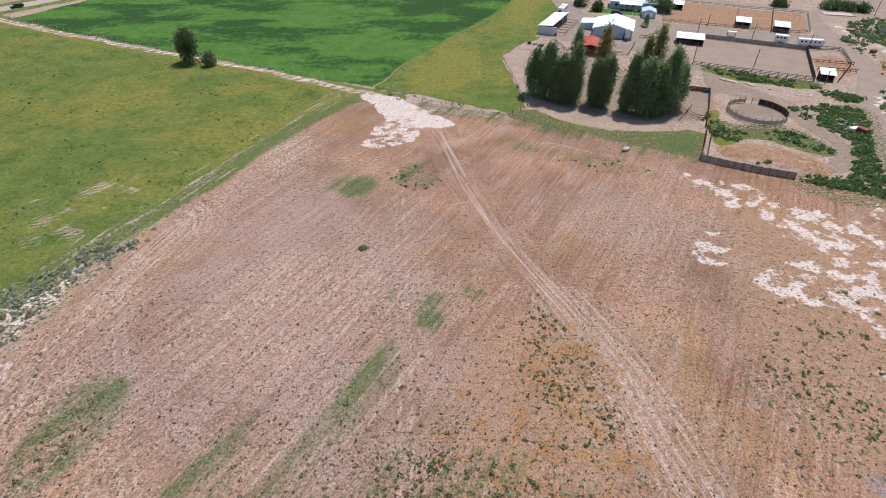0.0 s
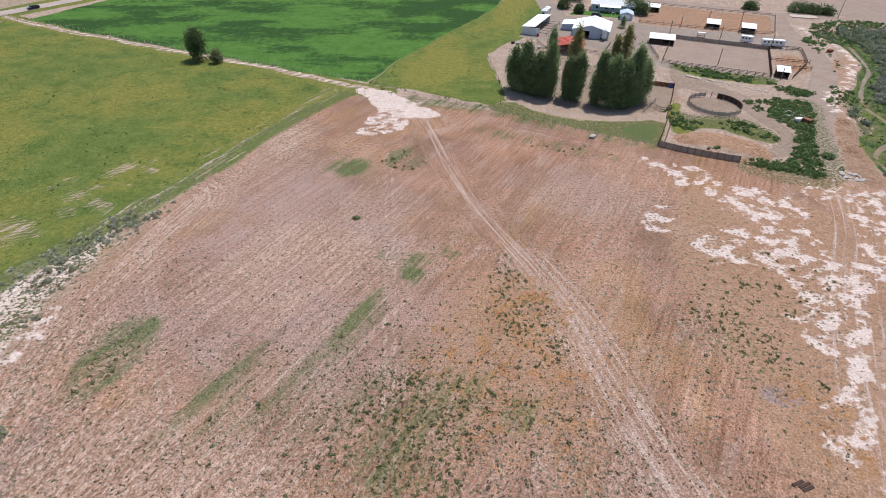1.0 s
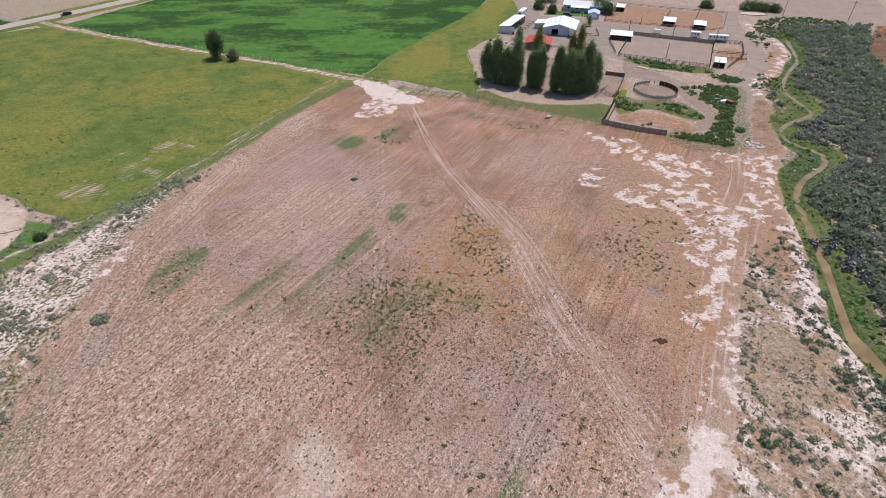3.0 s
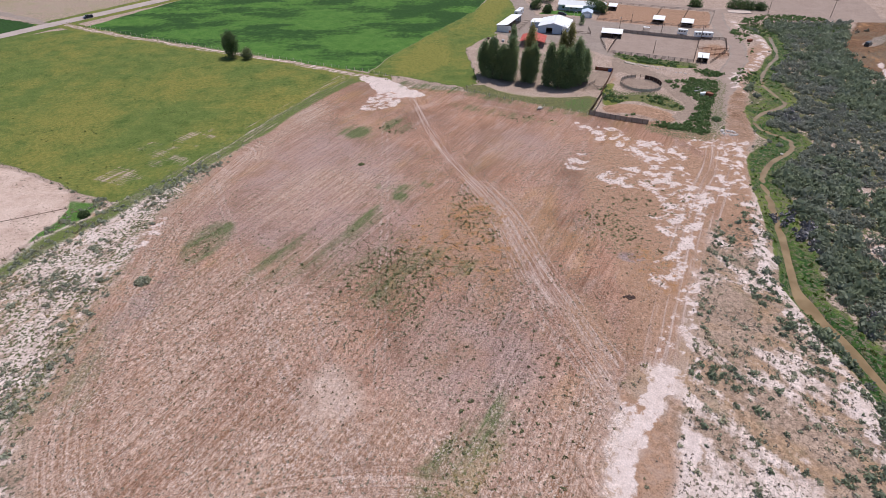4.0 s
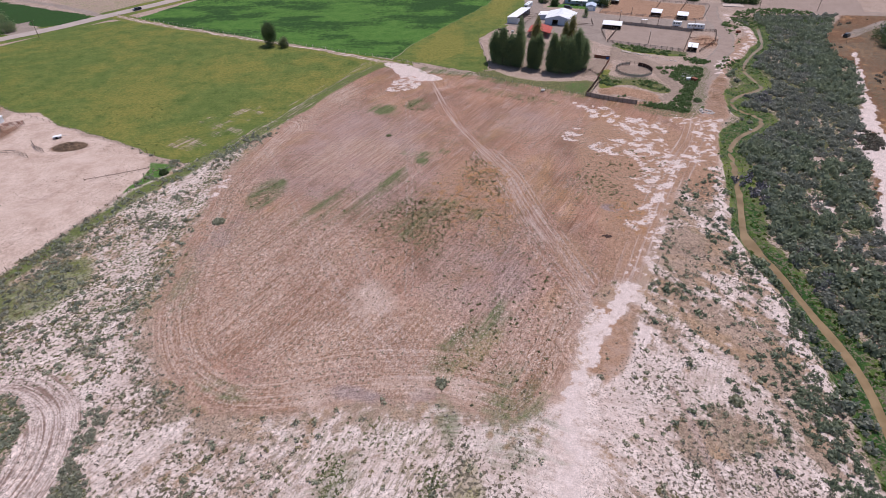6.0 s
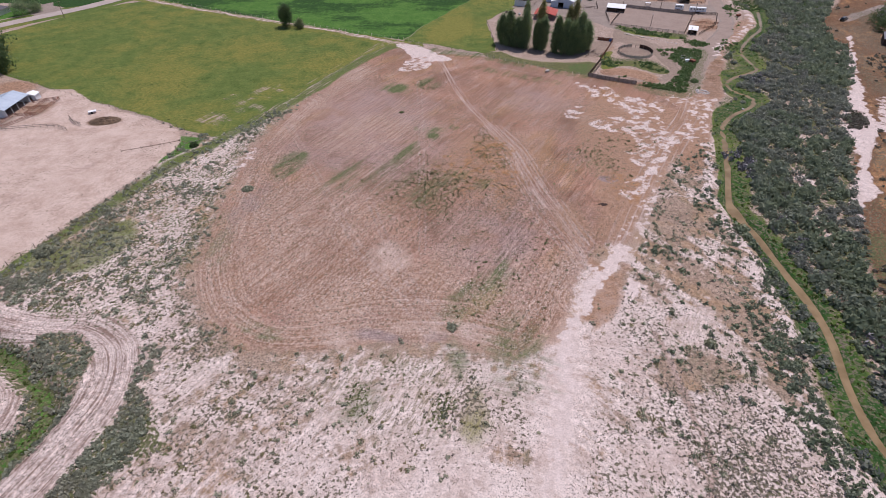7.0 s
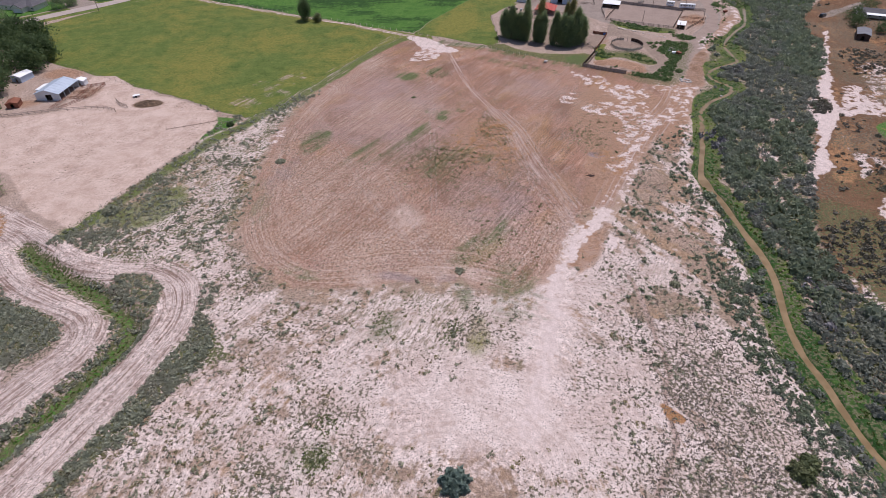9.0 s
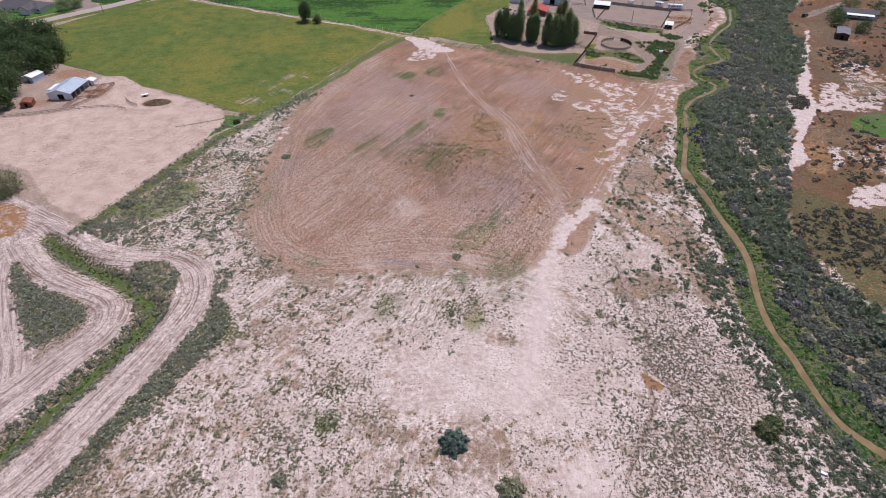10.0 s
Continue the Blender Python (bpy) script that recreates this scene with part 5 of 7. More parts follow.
x, y = sow(14000, (-115, -30), (-20, 160), on_bank)
u, v = sow(20000, (-130, -105), (-52, -18), on_bank)
x, y = np.concatenate([x, u]), np.concatenate([y, v])
scatter("bank_shrubs", SHRUB, x, y, sizes(len(x), 0.3, 0.95), BANK_LEAF, "grey-green shrubs along the ditch and field banks", "shrubs")
x, y = sow(9000, (-152, -100), (-60, -10), lambda x, y: np.maximum(strip(x, y, DITCH, 1.0, 0.8), 0.6 * strip(x, y, DITCH[:5], 1.8, 1.0)))
scatter("ditch_sedge", TUFT, x, y, sizes(len(x), 0.25, 0.6), RUSH, "green sedge filling the ditch", "sedge")


def in_valley(x, y):
    return area(x, y, SCARP + THICKET_EAST[::-1], 3.0, False)


def thicket(x, y):
    d, s = distance(x, y, smooth(CREEK))
    ragged = 4.6 - 1.2 * ease((y - 50) / 30) + 1.8 * fbm(x, y, 13, 2, 86) + 5.5 * spot(x, y, 141, 142, 5, 9, -20) + 2.5 * spot(x, y, 124, 97, 5, 6)
    gaps = np.maximum.reduce([0.82 * spot(x, y, *g) for g in THICKET_GAPS] + [0.5 * np.clip(fbm(x, y, 9, 2, 87) * 2.8 - 0.6, 0, 1)])
    east_bank = in_valley(x, y) * (s > 0) * ease((d - ragged) / 2.0) * (1 - gaps)
    west_bank = in_valley(x, y) * (s < 0) * ease((d - 2.4) / 1.5) * 0.9 * (0.12 + 0.88 * ease((50 - y) / 20))
    south = in_valley(x, y) * (s > 0) * ease((d - 4.6 - 2.2 * fbm(x, y, 9, 2, 86)) / 2.0) * ease((-5 - y) / 10)
    east_bank = np.maximum(east_bank, 0.95 * south)
    return np.maximum(east_bank, west_bank * np.clip(0.5 + 0.8 * fbm(x, y, 12, 2, 88), 0, 1))


x, y = sow(34000, (75, -110), (224, 240), lambda x, y: thicket(x, y) * 0.9)
grey = fbm(x, y, 26, 3, 61) + 0.35 * fbm(x, y, 5, 2, 62) > 0.08
scatter("greasewood_thicket", THICK, x[grey], y[grey], sizes(int(grey.sum()), 0.5, 2.0, 2.2), GREASEWOOD, "dense grey-green greasewood thicket beside the creek", "thicket", 1.0)
x, y = x[~grey], y[~grey]
scatter("willow_thicket", THICK, x, y, sizes(len(x), 0.6, 2.5, 2.2), WILLOW, "dense dark green willow thicket beside the creek", "thicket", 1.15)
x, y = sow(6500, (55, -108), (104, 30), lambda x, y: (1 - in_valley(x, y)) * strip(x, y, SCARP[10:], 2.0, 3.5 , -4.0) * (0.5 + 0.5 * ease((-50 - y) / 20)) * np.clip(0.6 + 0.8 * fbm(x, y, 6, 2, 96), 0, 1) + 0.7 * area(x, y, [(76, -80), (84, -87), (92, -96), (100, -107), (78, -107), (71, -92)], 3))
w, h = sow(5200, (66, -106), (104, -28), lambda x, y: (1 - in_valley(x, y)) * 0.8 * strip(x, y, SCARP[16:], 2.6, 2.6, -2.8) * np.clip(0.7 + 0.7 * fbm(x, y, 5, 2, 93), 0, 1))
x, y = np.concatenate([x, w]), np.concatenate([y, h])
u, v = sow(5200, (44, -60), (86, 60), lambda x, y: on_flats(x, y) * ease((x - 46) / 8) * np.clip(0.15 + 1.2 * fbm(x, y, 7, 2, 94), 0, 0.8))
x, y = np.concatenate([x, u]), np.concatenate([y, v])
scatter("slope_brush", SHRUB, x, y, sizes(len(x), 0.35, 1.1), WILLOW, "dark brush on the eroded slope above the creek", "brush")
x, y = sow(9000, (80, -60), (190, 200), lambda x, y: np.maximum.reduce([0.5 * spot(x, y, 95, 8, 4.5, 13), 0.5 * spot(x, y, 97, -40, 4, 12), 0.5 * spot(x, y, 97, 46, 5, 10), 0.35 * spot(x, y, 128, 116, 6, 8)]))
scatter("bare_brush", THICK, x, y, sizes(len(x), 0.8, 1.9), DEADWOOD, "grey leafless brush standing in the thicket", "brush", 1.2)
x, y = sow(16000, (75, -110), (170, 200), lambda x, y: (1 - 0.6 * ease((y - 45) / 20)) * in_valley(x, y) * ease(1 - (distance(x, y, smooth(CREEK))[0] - 4.0) / 4.5) * ease((distance(x, y, smooth(CREEK))[0] - 1.5) / 0.6))
scatter("creek_rushes", TUFT, x, y, sizes(len(x), 0.25, 0.7), RUSH, "bright green rushes and grass along the creek", "rushes", 1.2)
x, y = sow(6000, (100, -70), (260, 235), lambda x, y: area(x, y, [(222, 236), (194, 196), (183, 168), (186, 157), (171, 123), (147, 80), (128, 38), (115, 11), (107, -11), (106, -29), (118, -52), (150, -110), (260, -110), (260, 226)], 6, False)
           * np.clip(0.25 + 1.0 * fbm(x, y, 18, 3, 89) + 0.5 * spot(x, y, 130, -25, 30, 25), 0, 1) * (1 - strip(x, y, FAR_TRACK, 3.0, 3.0)) * (1 - np.maximum.reduce([area(x, y, EAST_SALT, 2), area(x, y, EAST_ARM, 2), area(x, y, EAST_BLOCK, 2)])))
u, v = sow(9000, (98, -30), (210, 150), lambda x, y: np.maximum.reduce([0.9 * area(x, y, [(112.8, -3.5), (117.5, -1.7), (133.4, -4.3), (140, -14), (130, -30), (101, -30), (101.1, -21.9)], 5), 0.75 * area(x, y, [(142, 27.7), (153.2, 32.5), (143.1, 13.7), (137.8, 17.3)], 3),
                                                                        0.6 * area(x, y, [(189.4, 140.3), (204.1, 138.4), (202.4, 115.8), (182.3, 113.3)], 4), 0.7 * spot(x, y, 155, 38, 7, 14, -20), 0.9 * spot(x, y, 155.2, 96.2, 2.2, 4.5, -20)]))
w, h = sow(1500, (140, 64), (159, 91), lambda x, y: spot(x, y, *EAST_ISLE))
x, y = np.concatenate([x, u, w]), np.concatenate([y, v, h])
scatter("east_scrub", SHRUB, x, y, sizes(len(x), 0.4, 1.3), GREY_SCRUB, "low scrub on the far side of the creek", "scrub")


def farm_weeds(x, y):
    rough = np.clip(0.55 + 1.1 * fbm(x, y, 6, 2, 90), 0, 1)
    return (1 - strip(x, y, EAST_ROAD, 1.8, 0.8)) * np.maximum.reduce([rough * 0.7 * area(x, y, [(67.5, 143), (74.2, 146), (73, 134.5), (86.4, 132.8), (92.2, 125.7), (92.7, 120.4), (87.2, 123), (77.3, 130), (70.5, 126), (66, 130)], 2),
                              np.clip(rough + 0.55, 0, 1) * area(x, y, [(101.3, 146), (104.6, 145), (114.8, 149), (111, 132.8), (103.5, 116.5), (99, 101), (90.2, 100.7), (83.9, 103.6), (76.6, 107), (89.2, 109), (95.8, 118), (100.4, 128.1), (98, 137)], 2),
                              rough * area(x, y, [(83.2, 184.4), (95.5, 177.5), (114.3, 168.3), (113.6, 164.5), (103.8, 165.5), (91, 171), (85.4, 177)], 1.5, False), 0.8 * spot(x, y, 103, 149, 3, 3), 0.95 * spot(x, y, 117, 157, 5, 4), 0.8 * spot(x, y, 115, 161, 4, 2.5), 0.6 * spot(x, y, 97, 142.5, 2.5, 2),
                              0.5 * rough * spot(x, y, 123, 150, 4, 5), 0.5 * rough * spot(x, y, 131, 155, 6, 8), 0.5 * rough * spot(x, y, 150, 213, 5, 12, -15), 0.9 * spot(x, y, 107, 146, 5, 5), 0.8 * spot(x, y, 98, 148, 2.5, 2), 0.4 * spot(x, y, 71.7, 113.5, 1.6, 1.2)])


u, v = sow(5200, (140, 178), (210, 262), lambda x, y: np.maximum.reduce([0.95 * area(x, y, BRIDGE_BRUSH, 3, False), 0.45 * np.clip(0.4 + 1.2 * fbm(x, y, 6, 2, 66), 0, 1) * area(x, y, ROADSIDE, 3, False)]))
x, y = sow(42000, (60, 92), (160, 240), lambda x, y: 0.8 * farm_weeds(x, y))
x, y = np.concatenate([x, u]), np.concatenate([y, v])
scatter("yard_weeds", SHRUB, x, y, sizes(len(x), 0.3, 1.15), YARD_GREEN, "dark green weeds and brush round the farmyard", "weeds")
x, y = sow(26000, (-245, 55), (45, 235), lambda x, y: 0.75 * np.maximum(area(x, y, OLIVE_FIELD, 3.0, False), 0.5 * area(x, y, YELLOW_FIELD, 3.0, False)) * np.clip(0.3 + 0.6 * fbm(x, y, 14, 2, 97), 0, 1))
scatter("pasture_tufts", SPECK, x, y, sizes(len(x), 0.14, 0.42), PASTURE, "darker grass tufts dotted over the pasture", "grass", 0.7)
x, y = sow(7000, (-210, 120), (60, 250), lambda x, y: np.maximum.reduce([strip(x, y, LANE, 0.6, 0.9, 3.2), strip(x, y, [(-27, 160.5), (-6, 150), (14, 140.5)], 0.5, 0.8), strip(x, y, [(15, 193), (17, 172), (19, 146)], 0.4, 0.8)]))
scatter("verge_grass", TUFT, x, y, sizes(len(x), 0.25, 0.6), RUSH, "tall grass along the lane fence", "grass", 1.3)


# ---- trees ----
def limb(bm, a, b, r0, r1, sides=7):
    """A tapered limb from a to b."""
    a, b = Vector(a), Vector(b)
    q = (b - a).to_track_quat("Z", "Y")
    rings = []
    for p, r in ((a, r0), (b, r1)):
        rings.append([bm.verts.new(p + q @ Vector((r * math.cos(2 * math.pi * k / sides), r * math.sin(2 * math.pi * k / sides), 0))) for k in range(sides)])
    for k in range(sides):
        bm.faces.new((rings[0][k], rings[0][(k + 1) % sides], rings[1][(k + 1) % sides], rings[1][k]))
    bm.faces.new(rings[1])


def mesh_of(name, bm, material):
    bmesh.ops.recalc_face_normals(bm, faces=bm.faces)
    me = bpy.data.meshes.new(name)
    bm.to_mesh(me)
    bm.free()
    me.materials.append(material)
    return me


def part(name, bm, material, parent, label=""):
    ob = new(name, mesh_of(name, bm, material))
    ob.parent = parent
    return tagged(ob, label)


def thing(name, x, y, turn, label, category, group="", z=None):
    """An Empty at the thing's base, on the ground, turned by degrees."""
    ob = new(name)
    ob.matrix_basis = pose(x, y, z_at(x, y) if z is None else z, 0, 0, turn)
    return tagged(ob, label, category, group)


def crown(envelope, height, low, n, clumps, leaf, seed, tall=1.25):
    """Leaf quads in clumps inside an outline: envelope(h) is the radius at the height fraction h."""
    r = np.random.default_rng(seed)
    h = r.random(clumps) ** 0.85
    a = r.uniform(0, 2 * np.pi, clumps)
    rad = envelope(h) * np.sqrt(r.uniform(0.15, 1.05, clumps))
    c = np.column_stack([rad * np.cos(a), rad * np.sin(a), low + h * (height - low)])
    spread_ = (0.11 + 0.15 * r.random(clumps)) * envelope(np.clip(h, 0.15, 0.9)) + 0.25
    k = r.integers(0, clumps, n)
    p = c[k] + r.normal(size=(n, 3)) * spread_[k][:, None] * (1, 1, tall)
    p[:, 2] = np.clip(p[:, 2], low * 0.6, None)
    u = r.normal(size=(n, 3))
    u /= np.linalg.norm(u, axis=1)[:, None]
    w = np.cross(u, r.normal(size=(n, 3)))
    w /= np.linalg.norm(w, axis=1)[:, None]
    s = leaf * r.uniform(0.6, 1.4, (n, 1))
    tint = np.repeat(r.random(clumps)[k], 4)
    return np.stack([p - u * s, p + w * s * 0.6, p + u * s, p - w * s * 0.6], 1).reshape(-1, 3), tint


def tree(name, x, y, height, radius, label, category, leaves, shape="round", n=2600, leaf=0.28, seed=1, group="", low=0.15):
    base = thing(name, x, y, 0, label, category, group)
    r = random.Random(seed)
    bm = bmesh.new()
    lean = (r.uniform(-0.3, 0.3), r.uniform(-0.3, 0.3))
    top = height * (0.85 if shape == "column" else 0.6)
    t0 = max(0.06, height * 0.018)
    limb(bm, (0, 0, -0.3), (lean[0] * 0.4, lean[1] * 0.4, top * 0.4), t0 * 1.3, t0)
    limb(bm, (lean[0] * 0.4, lean[1] * 0.4, top * 0.4), (lean[0], lean[1], top), t0, t0 * 0.25)
    for k in range(9):
        a, h = k * 2.4 + r.random(), top * r.uniform(0.2, 0.85)
        out = radius * (0.55 if shape == "column" else 0.75) * r.uniform(0.6, 1.0)
        rise = height * (0.16 if shape == "column" else 0.1)
        f = h / top
        limb(bm, (lean[0] * f, lean[1] * f, h), (lean[0] * f + out * math.cos(a), lean[1] * f + out * math.sin(a), h + rise * r.uniform(0.6, 1.3)), t0 * 0.42, t0 * 0.1, 5)
    part("trunk", bm, BARK, base)
    if shape == "column":
        env = lambda h: radius * np.clip(np.minimum(0.72 + 1.0 * h, 1.0) * np.clip((1.03 - h) / 0.42, 0, 1) ** 0.6, 0.08, 2)
    elif shape == "cone":
        env = lambda h: radius * (1.05 - h) + 0.05
    else:
        env = lambda h: radius * np.sqrt(np.clip(1 - (1.75 * (h - 0.45)) ** 2, 0.06, 1))
    v, tint = crown(env, height, height * low, n, 80 if shape == "column" else 60, leaf, seed, 2.1 if shape == "column" else 1.25)
    me = mesh_from("crown", v, np.arange(len(v)).reshape(-1, 4), leaves, [("tint", tint)])
    ob = new("crown", me)
    ob.parent = base
    return base


POPLARS = [(21.8, 156.0, 12.4, 2.5), (25.0, 153.2, 13.8, 2.6), (28.8, 151.2, 13.4, 2.6), (32.2, 150.2, 15.2, 2.5), (37.9, 148.0, 12.0, 1.7), (40.4, 147.0, 15.6, 2.0),
           (46.8, 144.0, 13.6, 2.4), (50.2, 142.4, 14.6, 2.7), (53.8, 142.2, 14.0, 2.7), (57.4, 144.2, 15.4, 2.8), (60.6, 147.2, 13.2, 2.6)]
for k, (px, py, ph, pr) in enumerate(POPLARS):
    tree("poplar", px, py, ph + 1.3 * math.sin(k * 2.3), pr * 0.93, "dark green columnar poplar in the windbreak", "tree", POPLAR, "column", 11000, 0.235, 100 + k, "poplar windbreak", 0.05)
for k, (px, py, ph, pr) in enumerate([(33.2, 156.0, 19.5, 1.7), (39.6, 152.0, 21.0, 2.0), (55.8, 154.5, 20.0, 2.0), (53.2, 156.0, 17.0, 1.4)]):
    tree("poplar", px, py, ph, pr, "taller thin poplar with yellowing leaves behind the windbreak", "tree", POPLAR_PALE if k > 0 else POPLAR, "column", 4800, 0.23, 130 + k, "poplar windbreak", 0.1)
tree("shade_tree", -92.8, 180.6, 9.8, 3.5, "round dark green tree beside the field lane", "tree", COTTONWOOD, "round", 3600, 0.33, 150)
tree("small_tree", -84.8, 177.6, 4.2, 2.0, "small green tree beside the field lane", "tree", WEED, "round", 1200, 0.26, 151)
GROVE = [(-197, 60, 9, 5), (-204, 76, 11, 6), (-214, 90, 12, 7), (-219, 106, 12, 7), (-206, 114, 10, 5.5), (-230, 122, 13, 7.5), (-243, 112, 13, 7), (-226, 74, 11, 6.5), (-237, 95, 13, 7), (-248, 134, 12, 7), (-218, 60, 10, 6), (-238, 140, 11, 6), (-205, 101, 10.5, 6), (-211, 117, 10.5, 6), (-226, 140, 10, 6), (-209, 66, 10, 6)]
for k, (px, py, ph, pr) in enumerate(GROVE):
    tree("cottonwood", px, py, ph, pr, "broad dark green tree in the grove by the barn", "tree", COTTONWOOD, "round", 2800, 0.50, 160 + k, "grove by the barn")
tree("paddock_tree", -149.5, -3.0, 7.5, 4.6, "bushy olive-green tree at the corner of the paddock", "tree", WEED, "round", 2800, 0.28, 180, low=0.08)
for k, (px, py, ph, pr) in enumerate([(-272, 171, 7, 5), (-254, 199, 7, 4.5), (-250, 205, 5, 3.5), (-262, 214, 8, 4), (-289, 208, 9, 5)]):
    tree("garden_tree", px, py, ph, pr, "clipped dark green garden tree by the house", "tree", POPLAR, "round", 1300, 0.34, 190 + k, "garden trees")
tree("spruce", 77.0, 232.8, 4.6, 1.6, "small dark spruce beside the barn", "tree", POPLAR, "cone", 900, 0.22, 200, low=0.03)
for k, (px, py, ph, pr) in enumerate([(62.4, 258.0, 3.2, 2.2), (57.2, 266.5, 4.4, 3.0), (89, 262, 6.5, 4), (92, 256, 5, 3), (150, 270, 2.6, 3), (172, 266, 3.2, 4), (178, 264, 3, 4), (184, 262, 2.6, 3), (66, 284, 6, 4)]):
    tree("yard_tree", px, py, ph, pr, "green yard tree near the white house", "tree", COTTONWOOD, "round", 1500, 0.34, 210 + k, "yard trees")
for k, (px, py, ph, pr) in enumerate([(218, 190, 6, 4.5), (214, 178, 5, 4), (233, 205, 7, 5), (248, 200, 7, 5), (222, 168, 5, 4), (258, 190, 7, 5)]):
    tree("yard_tree", px, py, ph, pr, "green tree round the grey house across the creek", "tree", COTTONWOOD, "round", 1000, 0.34, 230 + k, "trees across the creek")


def bush(x, y, radius, tall, label, leaves, seed, n=700):
    v = clump(n, 0.16, tall, seed, 0.4, 7, 0.16) * radius * 1.1
    me = mesh_from("bush", v, np.arange(len(v)).reshape(-1, 4), leaves, [("tint", np.repeat(np.random.default_rng(seed).random(n), 4))])
    ob = new("bush", me)
    ob.location = (x, y, z_at(x, y) - 0.05)
    return tagged(ob, label, "bush", "lone bushes")


bush(6.3, -87.6, 3.1, 0.8, "round dark blue-green bush alone on the salt flat", BLUE_GREEN, 301, 2200)
bush(17.6, -97.0, 3.0, 0.6, "low sprawling olive bush on the salt flat", SAGE, 302)
bush(71.0, -82.0, 2.8, 0.7, "tangled green bush on the eroded slope", WEED, 303)
bush(73.4, -79.8, 2.2, 0.7, "tangled green bush on the eroded slope", WEED, 304)
bush(-27.5, -97.0, 1.7, 0.7, "low dark bush on the salt flat", SAGE, 305)
bush(-60.5, 24.0, 2.0, 0.45, "grey-green tumbleweed bush at the edge of the ploughing", SAGE, 306)
bush(4.8, -29.6, 1.8, 0.35, "low green bush at the foot of the ploughed field", SAGE, 307, 260)
bush(-88.5, 50.0, 1.6, 1.2, "dark upright bush at the paddock corner", COTTONWOOD, 308)
bush(-104.5, -8.0, 2.8, 0.8, "dense dark shrub on the paddock bank", SAGE, 309)
bush(-19.0, 78.6, 1.1, 0.35, "dark green weed clump in the ploughed field", WEED, 310, 260)
bush(100.8, 111.0, 1.8, 0.8, "round dark bush beside the bank track", POPLAR, 311)
bush(61.0, -32.0, 1.5, 0.8, "dark saltbush on the flat", SAGE, 312)

# ---- building materials ----
WHITE_ROOF = surface("white_metal_roof", (0.80, 0.81, 0.84), (0.88, 0.88, 0.90), 0.2, 2.0, 0.5, 0.0, 0.003)
BLUE_ROOF = surface("galvanised_roof", (0.40, 0.46, 0.56), (0.52, 0.58, 0.66), 0.3, 3.0, 0.5, 0.1, 0.003)
WHITE_WALL = surface("white_siding", (0.62, 0.64, 0.68), (0.74, 0.75, 0.78), 0.3, 3.0, 0.7, 0, 0.003)
# pale blue; on the white barn this blue stands in for shade
BLUE_SHADED_WALL = surface("pale_blue_and_shaded_siding", (0.45, 0.53, 0.66), (0.55, 0.62, 0.74), 0.3, 3.0, 0.7, 0, 0.003)
# near-black fill that stands in for the shade inside openings
DARK = surface("opening_shade", (0.016, 0.016, 0.02), (0.03, 0.03, 0.035), 1.0, 5.0, 0.9, 0, 0)
RED_ROOF = surface("red_metal_roof", (0.42, 0.07, 0.05), (0.52, 0.11, 0.08), 0.4, 3.0, 0.55, 0, 0.003)
RED_WOOD = surface("rusty_red_wood", (0.18, 0.065, 0.04), (0.28, 0.11, 0.07), 0.6, 6.0, 0.85, 0, 0.01)
BROWN_WOOD = surface("dark_brown_boards", (0.045, 0.028, 0.024), (0.09, 0.055, 0.045), 0.8, 8.0, 0.9, 0, 0.01)
GREY_WOOD = surface("weathered_boards", (0.25, 0.21, 0.19), (0.38, 0.325, 0.295), 0.8, 8.0, 0.9, 0, 0.01)
GREY_ROOF = surface("grey_shingle_roof", (0.085, 0.08, 0.09), (0.14, 0.13, 0.145), 0.5, 5.0, 0.9, 0, 0.01)
SHED_ROOF = surface("dull_grey_roof", (0.15, 0.15, 0.17), (0.23, 0.23, 0.25), 0.4, 4.0, 0.85, 0, 0.005)
STUCCO = surface("pale_stucco", (0.60, 0.55, 0.53), (0.70, 0.65, 0.62), 0.5, 5.0, 0.9, 0, 0.005)
STEEL = surface("dull_steel", (0.35, 0.35, 0.36), (0.48, 0.48, 0.49), 1.0, 8.0, 0.45, 0.6, 0)
WIRE = surface("fence_wire", (0.25, 0.24, 0.23), (0.35, 0.33, 0.32), 1.0, 8.0, 0.5, 0.7, 0)
POST = surface("cedar_post", (0.16, 0.12, 0.09), (0.27, 0.21, 0.165), 1.0, 8.0, 0.9, 0, 0.01)
PALE_POST = surface("pale_post", (0.42, 0.36, 0.30), (0.54, 0.47, 0.40), 1.0, 8.0, 0.9, 0, 0.01)
GLASS = surface("dark_glass", (0.02, 0.025, 0.03), (0.035, 0.04, 0.05), 1.0, 3.0, 0.12, 0, 0, spec=0.6)
TYRE = surface("tyre_rubber", (0.015, 0.015, 0.015), (0.03, 0.03, 0.03), 2.0, 9.0, 0.85, 0, 0.003)
NAVY_PAINT = surface("dark_blue_paint", (0.015, 0.02, 0.05), (0.025, 0.03, 0.07), 0.6, 5.0, 0.3, 0, 0, spec=0.5)
BLACK_PAINT = surface("black_paint", (0.015, 0.015, 0.017), (0.03, 0.03, 0.032), 0.6, 5.0, 0.3, 0, 0, spec=0.5)
RED_PAINT = surface("red_paint", (0.40, 0.03, 0.03), (0.48, 0.05, 0.045), 0.6, 5.0, 0.4, 0, 0, spec=0.5)
BLUE_TARP = surface("blue_tarp", (0.06, 0.13, 0.38), (0.10, 0.19, 0.48), 1.5, 6.0, 0.6, 0, 0.02)
ROCK = surface("pale_rubble", (0.40, 0.36, 0.35), (0.56, 0.51, 0.49), 0.9, 5.0, 0.9, 0, 0.03)


